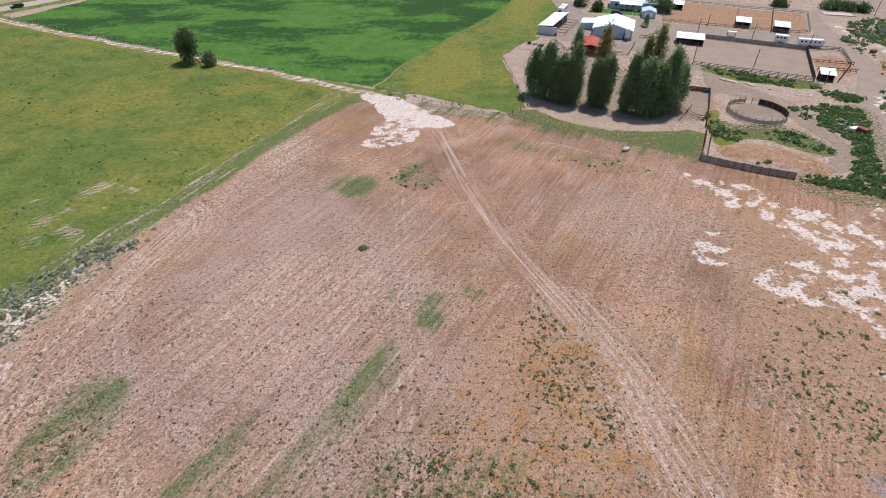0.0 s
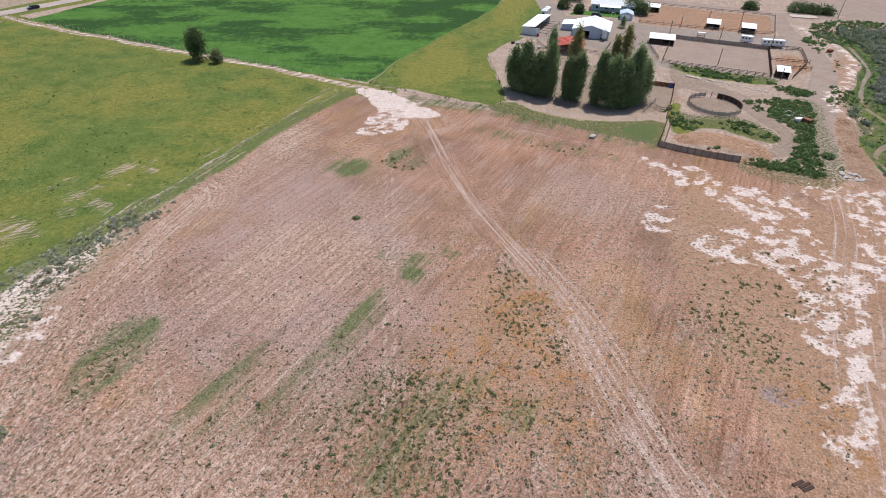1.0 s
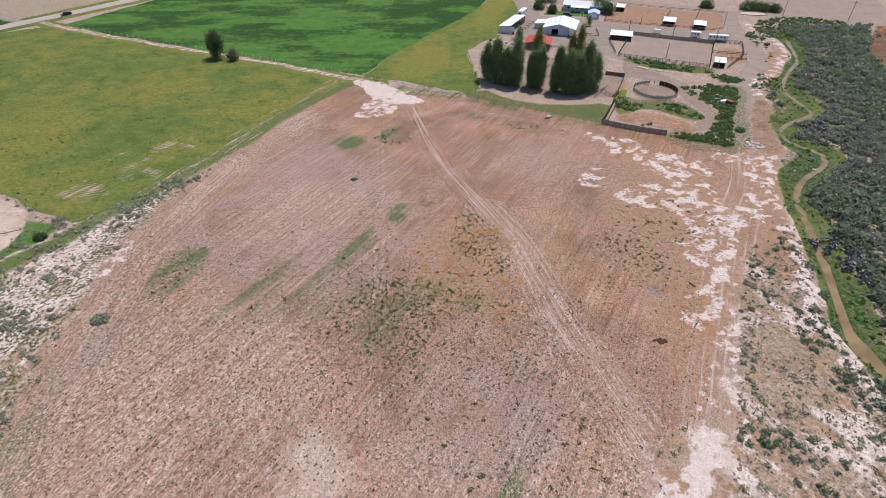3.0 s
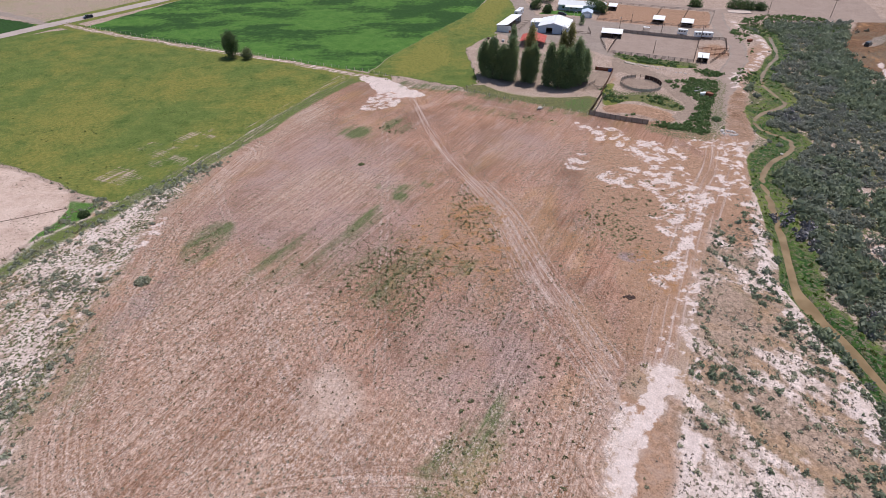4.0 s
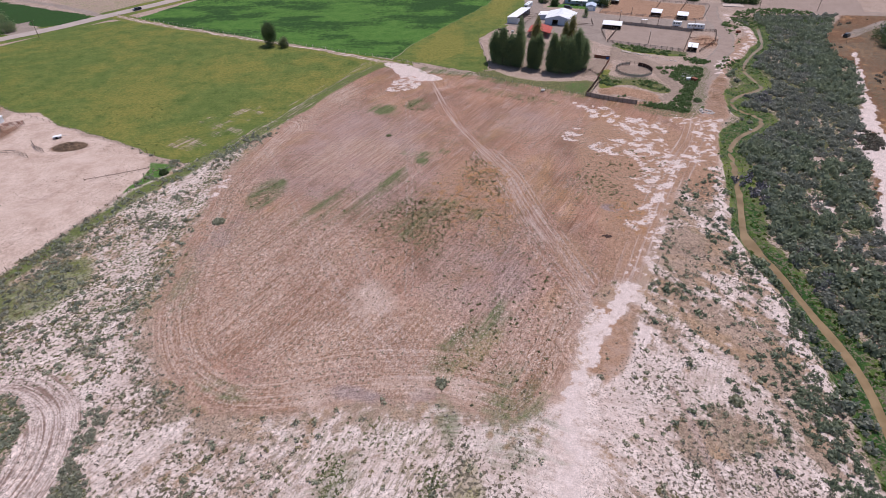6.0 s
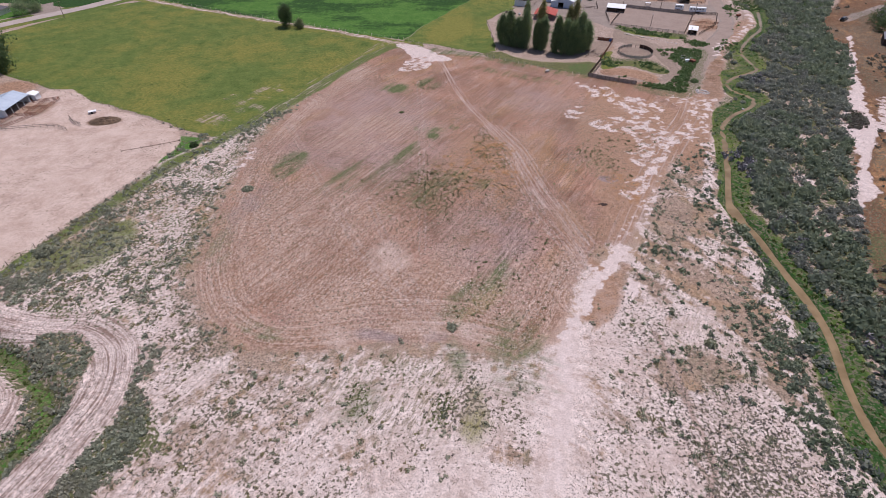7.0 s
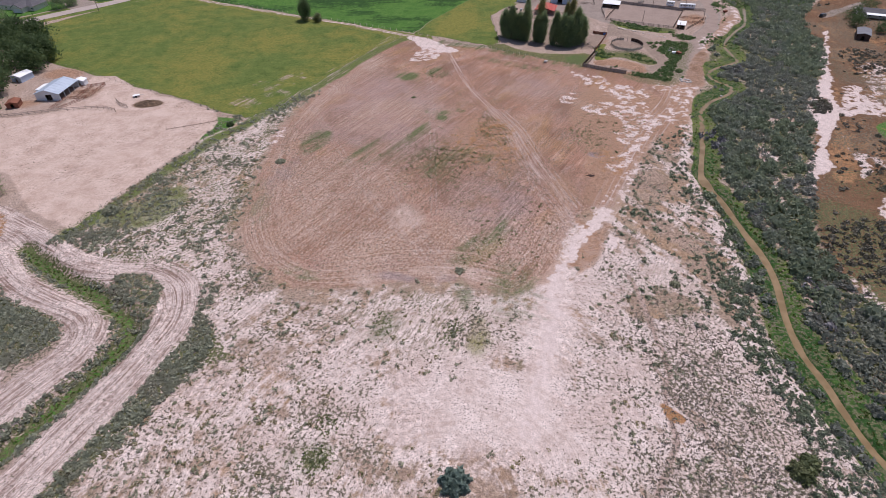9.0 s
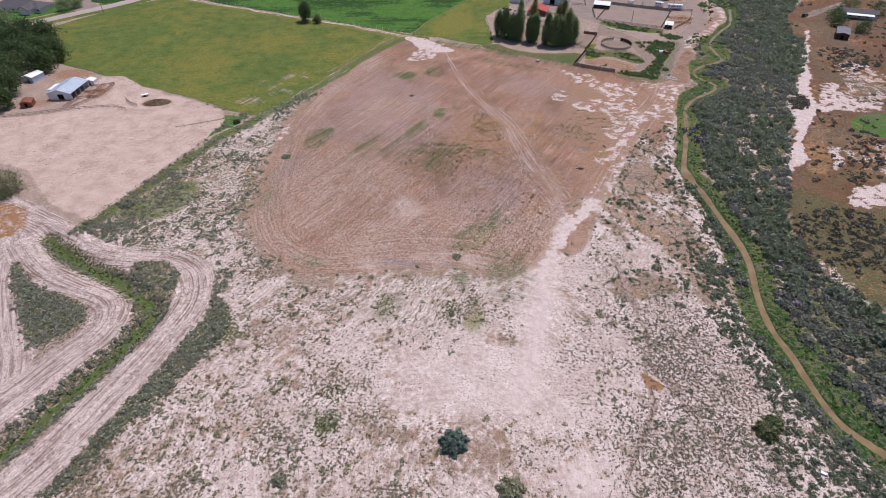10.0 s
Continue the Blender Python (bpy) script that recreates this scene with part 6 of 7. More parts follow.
# ---- building helpers ----
def box(bm, x0, x1, y0, y1, z0, z1):
    m = Matrix.Translation(((x0 + x1) / 2, (y0 + y1) / 2, (z0 + z1) / 2)) @ Matrix.Diagonal((x1 - x0, y1 - y0, z1 - z0, 1))
    bmesh.ops.create_cube(bm, size=1, matrix=m)
    return bm


def cube(x0, x1, y0, y1, z0, z1, bevel=0.0):
    bm = box(bmesh.new(), x0, x1, y0, y1, z0, z1)
    if bevel:
        bmesh.ops.bevel(bm, geom=bm.edges[:], offset=bevel, segments=2, affect="EDGES")
    return bm


def prism(profile, y0, y1):
    """The outline (x, z) drawn out from y0 to y1."""
    bm = bmesh.new()
    a = [bm.verts.new((x, y0, z)) for x, z in profile]
    b = [bm.verts.new((x, y1, z)) for x, z in profile]
    n = len(profile)
    bm.faces.new(a)
    bm.faces.new(b[::-1])
    for k in range(n):
        bm.faces.new((a[k], b[k], b[(k + 1) % n], a[(k + 1) % n]))
    return bm


def drum(radius, z0, z1, sides=20, cx=0.0, cy=0.0, top=None):
    bm = bmesh.new()
    m = Matrix.Translation((cx, cy, (z0 + z1) / 2))
    bmesh.ops.create_cone(bm, cap_ends=True, segments=sides, radius1=radius, radius2=radius if top is None else top, depth=z1 - z0, matrix=m)
    return bm


def gabled_roof(parent, w, l, eave, ridge, material, over=0.4, thick=0.18, label="", ribs=0):
    """Two slopes, the ridge along y, with standing seams."""
    s = (ridge - eave) / (w / 2)
    e = w / 2 + over
    lo = eave - s * over
    roof = part("roof", prism([(-e, lo), (0, ridge), (e, lo), (e, lo + thick), (0, ridge + thick), (-e, lo + thick)], -l / 2 - over, l / 2 + over), material, parent, label)
    for k in range(ribs):
        y = -l / 2 + (k + 0.5) * l / ribs
        for side in (-1, 1):
            part("roof_seam", prism([(side * e, lo + thick), (0, ridge + thick), (0, ridge + thick + 0.05), (side * e, lo + thick + 0.05)], y - 0.04, y + 0.04), material, roof)
    return roof


def gabled_walls(parent, w, l, eave, ridge, material, label="", door=None):
    """Four walls with thickness; door: (x0, x1, height) leaves an opening in the wall at -y."""
    t = 0.15
    h, s = w / 2, (ridge - eave) / (w / 2)
    for x in (-h, h - t):
        part("wall", cube(x, x + t, -l / 2, l / 2, -0.2, eave), material, parent, label)
    ends = [(l / 2 - t, l / 2, None), (-l / 2, -l / 2 + t, door)]
    for y0, y1, gap in ends:
        if not gap:
            part("wall", prism([(-h + t, -0.2), (h - t, -0.2), (h - t, eave), (0, ridge - 0.02), (-h + t, eave)], y0, y1), material, parent, label)
        else:
            a, b, top = gap
            part("wall", prism([(-h + t, -0.2), (a, -0.2), (a, top), (b, top), (b, -0.2), (h - t, -0.2), (h - t, eave), (0, ridge - 0.02), (-h + t, eave)], y0, y1), material, parent, label)


def window(parent, x0, x1, y, z0, z1, material=None):
    """A window in a wall that faces -y: a frame and a dark pane."""
    f = part("window", cube(x0, x1, y - 0.06, y + 0.02, z0, z1), material or WHITE_ROOF, parent)
    part("pane", cube(x0 + 0.12, x1 - 0.12, y - 0.09, y - 0.055, z0 + 0.12, z1 - 0.12), GLASS, f)


# ---- the farmstead ----
def main_barn():
    b = thing("barn", 61.5, 224.0, -17, "large white metal barn with a low gabled roof", "barn")
    # white siding, with the bluish cast of shade put into its colour
    gabled_walls(b, 15.0, 16.5, 3.1, 5.0, BLUE_SHADED_WALL, "white siding coloured bluish as it looks in shade", (-3.4, -0.4, 2.7))
    gabled_roof(b, 15.0, 16.5, 3.1, 5.0, WHITE_ROOF, 0.4, 0.18, "bright white metal roof", 8)
    # added dark board behind the doorway, so the opening reads as shade
    part("doorway_shade", cube(-3.9, 0.2, -4.0, -3.8, 0, 3.3), BROWN_WOOD, b)
    part("side_door", cube(4.4, 5.5, -8.31, -8.2, 0, 2.1), DARK, b, "dark narrow door")
    lean = part("lean_to", prism([(-13.0, -0.2), (-7.52, -0.2), (-7.52, 2.8), (-13.0, 2.3)], 0.5, 8.0), BLUE_SHADED_WALL, b, "low side annexe")
    part("annexe_roof", prism([(-13.3, 2.32), (-7.95, 2.8), (-7.95, 2.93), (-13.3, 2.45)], 0.2, 8.3), WHITE_ROOF, lean)


def grain_bin():
    g = thing("feed_bin", 64.2, 213.2, 0, "small white cylindrical feed bin on legs", "feed bin")
    part("tank", drum(1.0, 1.2, 4.2), WHITE_WALL, g)
    part("lid", drum(1.05, 4.2, 4.9, 20, 0, 0, 0.15), WHITE_ROOF, g)
    part("hopper", bmesh_cone(0.2, 1.0, 0.4, 1.2), WHITE_WALL, g)
    for a in range(4):
        x, y = 0.9 * math.cos(a * math.pi / 2 + 0.6), 0.9 * math.sin(a * math.pi / 2 + 0.6)
        part("leg", cube(x - 0.06, x + 0.06, y - 0.06, y + 0.06, -0.1, 1.6), STEEL, g)


def bmesh_cone(r0, r1, z0, z1):
    return drum(r0, z0, z1, 20, 0, 0, r1)


def long_shed():
    s = thing("stable", 39.2, 229.5, -25, "long white open-sided stable with a pale sloping roof", "stable")
    part("front_wall", cube(-3.8, 3.8, -11.2, -11.0, -0.2, 3.0), WHITE_WALL, s)
    part("back_wall", cube(-3.8, -3.6, -11.0, 11.2, -0.2, 3.0), WHITE_WALL, s)
    part("end_wall", cube(-3.6, 1.6, 11.0, 11.2, -0.2, 2.8), WHITE_WALL, s)
    part("roof", prism([(-4.2, 3.0), (1.9, 3.55), (1.9, 3.7), (-4.2, 3.15)], -11.5, 11.5), WHITE_ROOF, s, "bright pale metal roof")
    for k in range(6):
        y = -9.6 + k * 4
        part("stall_post", cube(1.5, 1.65, y, y + 0.15, -0.2, 3.5), POST, s)
        part("stall_rail", cube(1.6, 6.5, y, y + 0.1, 1.0, 1.15), POST, s)
        part("run_post", cube(6.4, 6.55, y, y + 0.15, -0.2, 1.4), POST, s)
    part("outer_rail", cube(6.45, 6.55, -9.6, 10.5, 1.0, 1.15), POST, s)
    part("door", cube(2.4, 3.6, -11.3, -11.18, 0, 2.2), WHITE_ROOF, s)
    part("red_panel", cube(3.0, 3.9, -11.75, -11.32, 0, 1.1), RED_PAINT, s, "small bright red panel")


def motor_home():
    r = thing("caravan", 45.4, 252.4, -24, "long white travel trailer parked by the stable", "caravan")
    part("body", cube(-1.3, 1.3, -4.6, 4.6, 0.6, 3.1, 0.15), WHITE_ROOF, r)
    part("roof_vent", cube(-0.4, 0.4, -2.4, -1.5, 3.1, 3.35), WHITE_WALL, r)
    part("air_unit", cube(-0.5, 0.5, 0.6, 1.8, 3.1, 3.4, 0.05), WHITE_WALL, r)
    for y in (-2.8, 0.2, 2.8):
        part("window", cube(1.27, 1.33, y, y + 1.0, 1.6, 2.3), GLASS, r)
        part("window", cube(-1.33, -1.27, y, y + 1.0, 1.6, 2.3), GLASS, r)
    part("rear_window", cube(-0.6, 0.6, -4.64, -4.58, 1.6, 2.3), GLASS, r)
    for x in (-1.3, 1.0):
        for y in (-0.6, 0.5):
            part("wheel", wheel(x, y, 0.38, 0.3), TYRE, r)
    part("drawbar", cube(-0.1, 0.1, 4.6, 5.9, 0.5, 0.65), STEEL, r)


def wheel(x, y, radius, width, along="y"):
    bm = bmesh.new()
    turn = Matrix.Rotation(math.pi / 2, 4, "Y" if along == "y" else "X")
    shift = (x + width / 2, y, radius) if along == "y" else (x, y + width / 2, radius)
    bmesh.ops.create_cone(bm, cap_ends=True, segments=16, radius1=radius, radius2=radius, depth=width, matrix=Matrix.Translation(shift) @ turn)
    return bm


def car(name, x, y, turn, paint, label, pickup=False):
    """A car or pickup along x, nose at +x."""
    c = thing(name, x, y, turn, label, "car")
    body = [(-2.6, 0.45), (2.55, 0.45), (2.6, 0.95), (1.3, 1.1), (-2.55, 1.1)]
    part("body", prism(body, -0.95, 0.95), paint, c)
    cab = [(-0.2, 1.1), (1.35, 1.1), (0.75, 1.8), (-0.05, 1.8)] if pickup else [(-2.5, 1.1), (1.35, 1.1), (0.7, 1.78), (-2.3, 1.78)]
    k = part("cabin", prism(cab, -0.82, 0.82), GLASS, c, "dark tinted cabin glass")
    x0, x1 = (cab[3][0], cab[2][0])
    part("cab_roof", cube(x0 - 0.02, x1 + 0.02, -0.8, 0.8, 1.78, 1.84), paint, k)
    if pickup:
        for s in (-0.95, 0.87):
            part("bed_side", cube(-2.55, -0.25, s, s + 0.08, 1.1, 1.45), paint, c)
        part("tailgate", cube(-2.6, -2.52, -0.87, 0.87, 1.1, 1.45), paint, c)
    for wx in (-1.65, 1.6):
        for wy in (-0.98, 0.74):
            w = part("wheel", wheel(wx, wy, 0.38, 0.24, "x"), TYRE, c)
            part("rim", wheel(wx, wy - 0.01 if wy < 0 else wy + 0.23, 0.22, 0.02, "x"), STEEL, w)
    for wy in (-0.75, 0.45):
        part("headlight", cube(2.56, 2.62, wy, wy + 0.3, 0.72, 0.9), WHITE_ROOF, c)
    return c


def white_house():
    h = thing("farmhouse", 83.0, 265.0, -15, "long low white farmhouse with a pale roof and porch", "house")
    gabled_walls(h, 9.0, 26.0, 2.9, 4.3, BLUE_SHADED_WALL)
    gabled_roof(h, 9.0, 26.0, 2.9, 4.3, WHITE_WALL, 0.5, 0.2, "pale bluish metal roof")
    h.matrix_basis = h.matrix_basis @ pose(0, 0, 0, 0, 0, 90)
    porch = part("porch_roof", prism([(-8.4, 2.5), (-4.3, 2.95), (-4.3, 3.1), (-8.4, 2.65)], -1.0, 9.0), WHITE_ROOF, h, "bright white flat porch roof")
    for k in range(5):
        part("porch_post", cube(-8.1, -7.95, -0.8 + k * 2.35, -0.65 + k * 2.35, -0.1, 2.6), WHITE_WALL, porch)
    for y in (-11, -7.5, -4, 2, 5, 9.6):
        w = part("window", cube(-4.56, -4.48, y, y + 1.4, 0.9, 2.2), WHITE_ROOF, h)
        part("pane", cube(-4.60, -4.55, y + 0.12, y + 1.28, 1.02, 2.08), GLASS, w)


def garage():
    g = thing("garage", 83.0, 250.0, -14, "small pale blue garage with a white roof", "garage")
    gabled_walls(g, 5.6, 7.0, 2.4, 3.3, BLUE_SHADED_WALL)
    gabled_roof(g, 5.6, 7.0, 2.4, 3.3, BLUE_SHADED_WALL, 0.3, 0.15)
    part("door", cube(-2.0, 1.6, -3.56, -3.48, 0, 2.1), WHITE_ROOF, g)
    arch = thing("garden_arch", 76.4, 248.4, -14, "white arched garden gate beside the garage", "garden arch")
    for x in (-0.9, 0.8):
        part("post", cube(x, x + 0.12, -0.1, 0.1, -0.1, 2.2), WHITE_ROOF, arch)
    part("hoop", prism([(0.95 * math.cos(a), 2.2 + 0.7 * math.sin(a)) for a in np.linspace(0, math.pi, 9)] + [(0.82 * math.cos(a), 2.2 + 0.58 * math.sin(a)) for a in np.linspace(math.pi, 0, 9)], -0.1, 0.1), WHITE_ROOF, arch)


def red_barn():
    r = thing("red_shelter", 47.2, 199.0, -14, "open shelter with a faded red metal roof", "shelter")
    gabled_roof(r, 11.0, 11.0, 2.6, 3.9, RED_ROOF, 0.4, 0.15, "", 6)
    for x in (-5.3, 5.15):
        for y in (-5.3, 0, 5.15):
            part("post", cube(x, x + 0.15, y, y + 0.15, -0.2, 2.7), POST, r)
    part("back_wall", cube(-5.1, 5.1, 5.0, 5.12, -0.2, 2.5), RED_WOOD, r)


def loafing_shed(x, y, turn, w, d, label, group="loafing sheds", front=2.2, back=3.0):
    s = thing("loafing_shed", x, y, turn, label, "shed", group)
    part("back_wall", cube(-w / 2, w / 2, d / 2 - 0.12, d / 2, -0.2, back - 0.1), WHITE_WALL, s)
    for sx in (-w / 2, w / 2 - 0.12):
        bm = bmesh.new()
        a = [bm.verts.new((sx, *p)) for p in ((-d / 2, -0.2), (d / 2 - 0.12, -0.2), (d / 2 - 0.12, back - 0.1), (-d / 2, front - 0.05))]
        b = [bm.verts.new((v.co.x + 0.12, v.co.y, v.co.z)) for v in a]
        bm.faces.new(a)
        bm.faces.new(b[::-1])
        for k in range(4):
            bm.faces.new((a[k], b[k], b[(k + 1) % 4], a[(k + 1) % 4]))
        part("side_wall", bm, BROWN_WOOD, s)
    bm = bmesh.new()
    box(bm, -w / 2 - 0.3, w / 2 + 0.3, -d / 2 - 0.4, d / 2 + 0.3, 0, 0.12)
    bmesh.ops.transform(bm, matrix=Matrix.Translation((0, 0, (front + back) / 2)) @ Matrix.Rotation(math.atan((back - front) / d), 4, "X"), verts=bm.verts)
    part("roof", bm, WHITE_ROOF, s, "bright white metal roof")
    for k in range(3):
        px = -w / 2 + 0.14 + k * (w - 0.43) / 2
        part("post", cube(px, px + 0.15, -d / 2, -d / 2 + 0.15, -0.2, front), POST, s)
    part("front_board", cube(-w / 2 + 0.16, w * 0.1, -d / 2 + 0.16, -d / 2 + 0.24, -0.1, front * 0.66), BROWN_WOOD, s)
    # dark sheet over the white back wall, standing for shade under the roof
    part("shade_lining", cube(-w / 2 + 0.14, w / 2 - 0.14, d / 2 - 0.2, d / 2 - 0.13, 0, 2.0), BROWN_WOOD, s)


def horse_trailer(x, y, turn, length, label):
    t = thing("horse_trailer", x, y, turn, label, "trailer", "trailers by the arena")
    part("body", cube(-length / 2, length / 2, -1.1, 1.1, 0.6, 2.9, 0.12), WHITE_ROOF, t)
    n = max(2, int(length / 1.5))
    for k in range(n):
        wx = -length / 2 + 0.5 + k * (length - 1.0) / n
        part("window", cube(wx, wx + 0.7, -1.13, -1.08, 1.8, 2.4), GLASS, t)
    part("stripe", cube(-length / 2 + 0.3, length / 2 - 0.3, -1.12, -1.09, 0.8, 1.1), BLUE_SHADED_WALL, t)
    for wx in (-0.45, 0.45):
        for wy in (-1.15, 0.9):
            part("wheel", wheel(wx, wy, 0.36, 0.25, "x"), TYRE, t)
    part("tongue", cube(length / 2, length / 2 + 1.2, -0.08, 0.08, 0.5, 0.62), STEEL, t)


def pole(x, y, height, label, name="pole", cross=False):
    p = thing(name, x, y, random.uniform(0, 180), label, "pole", "wooden poles")
    part("shaft", drum(0.16, -0.5, height, 10, 0, 0, 0.11), POST, p)
    if cross:
        part("crossarm", cube(-1.2, 1.2, -0.06, 0.06, height - 0.7, height - 0.55), POST, p)
        for k in (-1.0, 0.0, 1.0):
            part("insulator", drum(0.07, height - 0.55, height - 0.3, 8, k, 0), STEEL, p)
    else:
        part("lamp_head", cube(-0.2, 0.35, -0.15, 0.15, height - 0.15, height + 0.05), STEEL, p)


def fence(points, spacing, height, label, post=POST, rails=(), rail=None, size=0.12, thick=0.05, boards=False, name="fence"):
    """Posts along a line, with rails, wires or upright boards between them."""
    line = np.array(points, float)
    f = thing(name, line[0][0], line[0][1], 0, label, "fence")
    f.location.z = 0.0
    ox, oy = line[0]
    seg = np.hypot(*np.diff(line, axis=0).T)
    at = np.concatenate([[0], np.cumsum(seg)])
    count = max(2, int(round(at[-1] / spacing)) + 1)
    s = np.linspace(0, at[-1], count)
    px, py = np.interp(s, at, line[:, 0]), np.interp(s, at, line[:, 1])
    pz = ground_height(px, py)
    shared = None
    for x, y, z in zip(px, py, pz):
        if shared is None:
            shared = mesh_of("post", cube(-size / 2, size / 2, -size / 2, size / 2, -0.4, height), post)
        ob = new("post", shared)
        ob.parent = f
        ob.matrix_basis = pose(x - ox, y - oy, z, random.uniform(-2.5, 2.5), random.uniform(-2.5, 2.5), random.uniform(0, 90))
    for k in range(count - 1):
        a, b = Vector((px[k] - ox, py[k] - oy, pz[k])), Vector((px[k + 1] - ox, py[k + 1] - oy, pz[k + 1]))
        long = (b - a).length
        turn = (b - a).to_track_quat("X", "Z")
        for h in rails:
            tall = (0.16 if rail is not WIRE else 0.02)
            ob = new("rail" if rail is not WIRE else "wire", mesh_of("rail", cube(0, long, -thick / 2, thick / 2, h - tall / 2, h + tall / 2), rail))
            ob.parent = f
            ob.matrix_basis = Matrix.Translation(a + Vector((0, 0, 0))) @ turn.to_matrix().to_4x4()
        if boards:
            n = max(1, int(long / boards))
            for j in range(n):
                ob = new("board", mesh_of("board", cube(j * long / n + 0.015, (j + 1) * long / n - 0.015, 0.04, 0.075, 0.05, height - random.uniform(0.02, 0.14)), rail))
                ob.parent = f
                ob.matrix_basis = Matrix.Translation(a) @ turn.to_matrix().to_4x4()
    return f


main_barn()
grain_bin()
long_shed()
motor_home()
white_house()
garage()
red_barn()
car("car", 69.6, 251.4, -20, NAVY_PAINT, "dark blue SUV parked in front of the farmhouse")
car("car", 55.0, 270.5, 70, BLACK_PAINT, "dark car parked on the farm drive")
car("car", -86.5, 180.6, 155, BLACK_PAINT, "dark car parked under the lane tree")
car("pickup_truck", -199.0, 249.6, 235, NAVY_PAINT, "dark blue pickup truck on the country road", True)
loafing_shed(100.3, 263.5, -22, 4.4, 3.6, "small white-roofed loafing shed in the upper pen")
loafing_shed(118.0, 235.2, -22, 5.4, 5.0, "white-roofed loafing shed with dark walls")
loafing_shed(131.0, 229.0, -22, 5.4, 5.0, "white-roofed loafing shed with dark walls")
loafing_shed(87.6, 211.0, -18, 9.6, 5.0, "long white-roofed open shed beside the arena")
loafing_shed(118.6, 173.0, -20, 4.0, 3.8, "small white-roofed shed at the arena corner")
horse_trailer(123.0, 212.6, -22, 4.6, "short white horse trailer parked behind the arena")
horse_trailer(131.6, 207.9, -12, 8.6, "long white horse trailer with dark windows")


def bleachers():
    b = thing("judges_stand", 107.6, 220.8, -20, "low white bench stand behind the arena", "stand")
    part("roof", cube(-1.6, 1.6, -0.7, 0.7, 1.7, 1.8), WHITE_ROOF, b)
    for x in (-1.5, 1.38):
        for y in (-0.6, 0.48):
            part("leg", cube(x, x + 0.12, y, y + 0.12, -0.1, 1.7), POST, b)
    part("bench", cube(-1.4, 1.4, -0.3, 0.2, 0.45, 0.55), GREY_WOOD, b)


bleachers()
for px, py, ph in ((93.2, 218.8, 7.0), (100.5, 184.2, 6.0), (113.9, 216.4, 6.0), (129.2, 204.2, 6.0), (116.4, 169.0, 4.0), (104.0, 236.0, 4.5)):
    pole(px, py, ph, "wooden lamp pole beside the riding arena", "lamp_pole")
for px, py in ((-205, 104.5), (-226.2, 194.5), (-170, 291), (186, 256), (215, 246)):
    pole(px, py, 9.0, "wooden utility pole with a crossarm", "utility_pole", True)

# fences of the farm
fence(ARENA[:2], 2.6, 1.6, "dark weathered board fence round the riding arena", POST, (0.35, 0.8, 1.25), GREY_WOOD, 0.16, 0.06)
fence(ARENA[1:3], 2.6, 1.8, "dark solid board fence round the riding arena", POST, (0.5, 1.4), BROWN_WOOD, 0.16, 0.06, 0.5)
fence(ARENA[2:4], 2.6, 1.7, "weathered board fence round the riding arena", POST, (0.5, 1.4), GREY_WOOD, 0.16, 0.06, 0.5)
fence([ARENA[3], ARENA[0]], 2.6, 1.6, "dark board fence round the riding arena", POST, (0.35, 0.8, 1.25), BROWN_WOOD, 0.16, 0.06)
fence(UPPER_PEN + UPPER_PEN[:1], 3.5, 1.4, "rail fence round the upper pens", POST, (0.6, 1.2), GREY_WOOD, 0.13, 0.05)
fence([(128, 262.5), (113.7, 233.0)], 3.5, 1.5, "dark rail fence between the upper pens", POST, (0.6, 1.2), BROWN_WOOD, 0.14, 0.05)
fence([(143, 261), (126, 226.5)], 3.5, 1.5, "dark rail fence between the upper pens", POST, (0.6, 1.2), BROWN_WOOD, 0.14, 0.05)
fence([(129, 204.3), (141, 203.2), (134.5, 186), (121, 170)], 2.2, 1.6, "rail fence round the corral by the arena", POST, (0.4, 0.9, 1.4), BROWN_WOOD, 0.16, 0.06)
fence([(123, 190), (136, 187)], 2.0, 1.5, "old rail fence across the corral", POST, (0.5, 1.1), RED_WOOD, 0.15, 0.06)
fence([(121, 182), (133, 180)], 2.0, 1.5, "old rail fence across the corral", POST, (0.5, 1.1), RED_WOOD, 0.15, 0.06)
fence([(81, 206), (80.5, 199), (80, 190)], 2.2, 1.5, "rail fence of the small stock pen", POST, (0.5, 1.1), BROWN_WOOD, 0.14, 0.05)
fence([(57.6, 115.6), (62.3, 113), (69.4, 109.7), (76, 107.4)], 1.8, 1.7, "weathered picket fence along the field", POST, (0.4, 1.2), GREY_WOOD, 0.18, 0.06, 0.45)
fence([(57.6, 116.2), (61, 123), (63.2, 128), (66, 134)], 1.5, 1.6, "dark old board fence beside the orchard", POST, (0.5, 1.2), BROWN_WOOD, 0.16, 0.06, 0.5)
fence([(59.0, 115.9), (62.4, 123), (64.6, 128), (67.4, 133.4)], 1.8, 1.5, "grey old board fence", POST, (0.5, 1.1), GREY_WOOD, 0.16, 0.06)
fence([(69.2, 161.8), (76.1, 159.6)], 1.8, 1.6, "rusty red board fence of the lower pen", POST, (0.5, 1.2), RED_WOOD, 0.16, 0.06, 0.6)
fence([(76.1, 159.6), (71.5, 148), (67.8, 139.3), (65.6, 134.2)], 1.8, 1.6, "rusty red board fence of the lower pen", POST, (0.5, 1.2), RED_WOOD, 0.16, 0.06, 0.6)
fence([(60, 138.5), (66, 147)], 2.4, 1.4, "rail fence inside the lower pen", POST, (0.5, 1.1), GREY_WOOD, 0.12, 0.05)
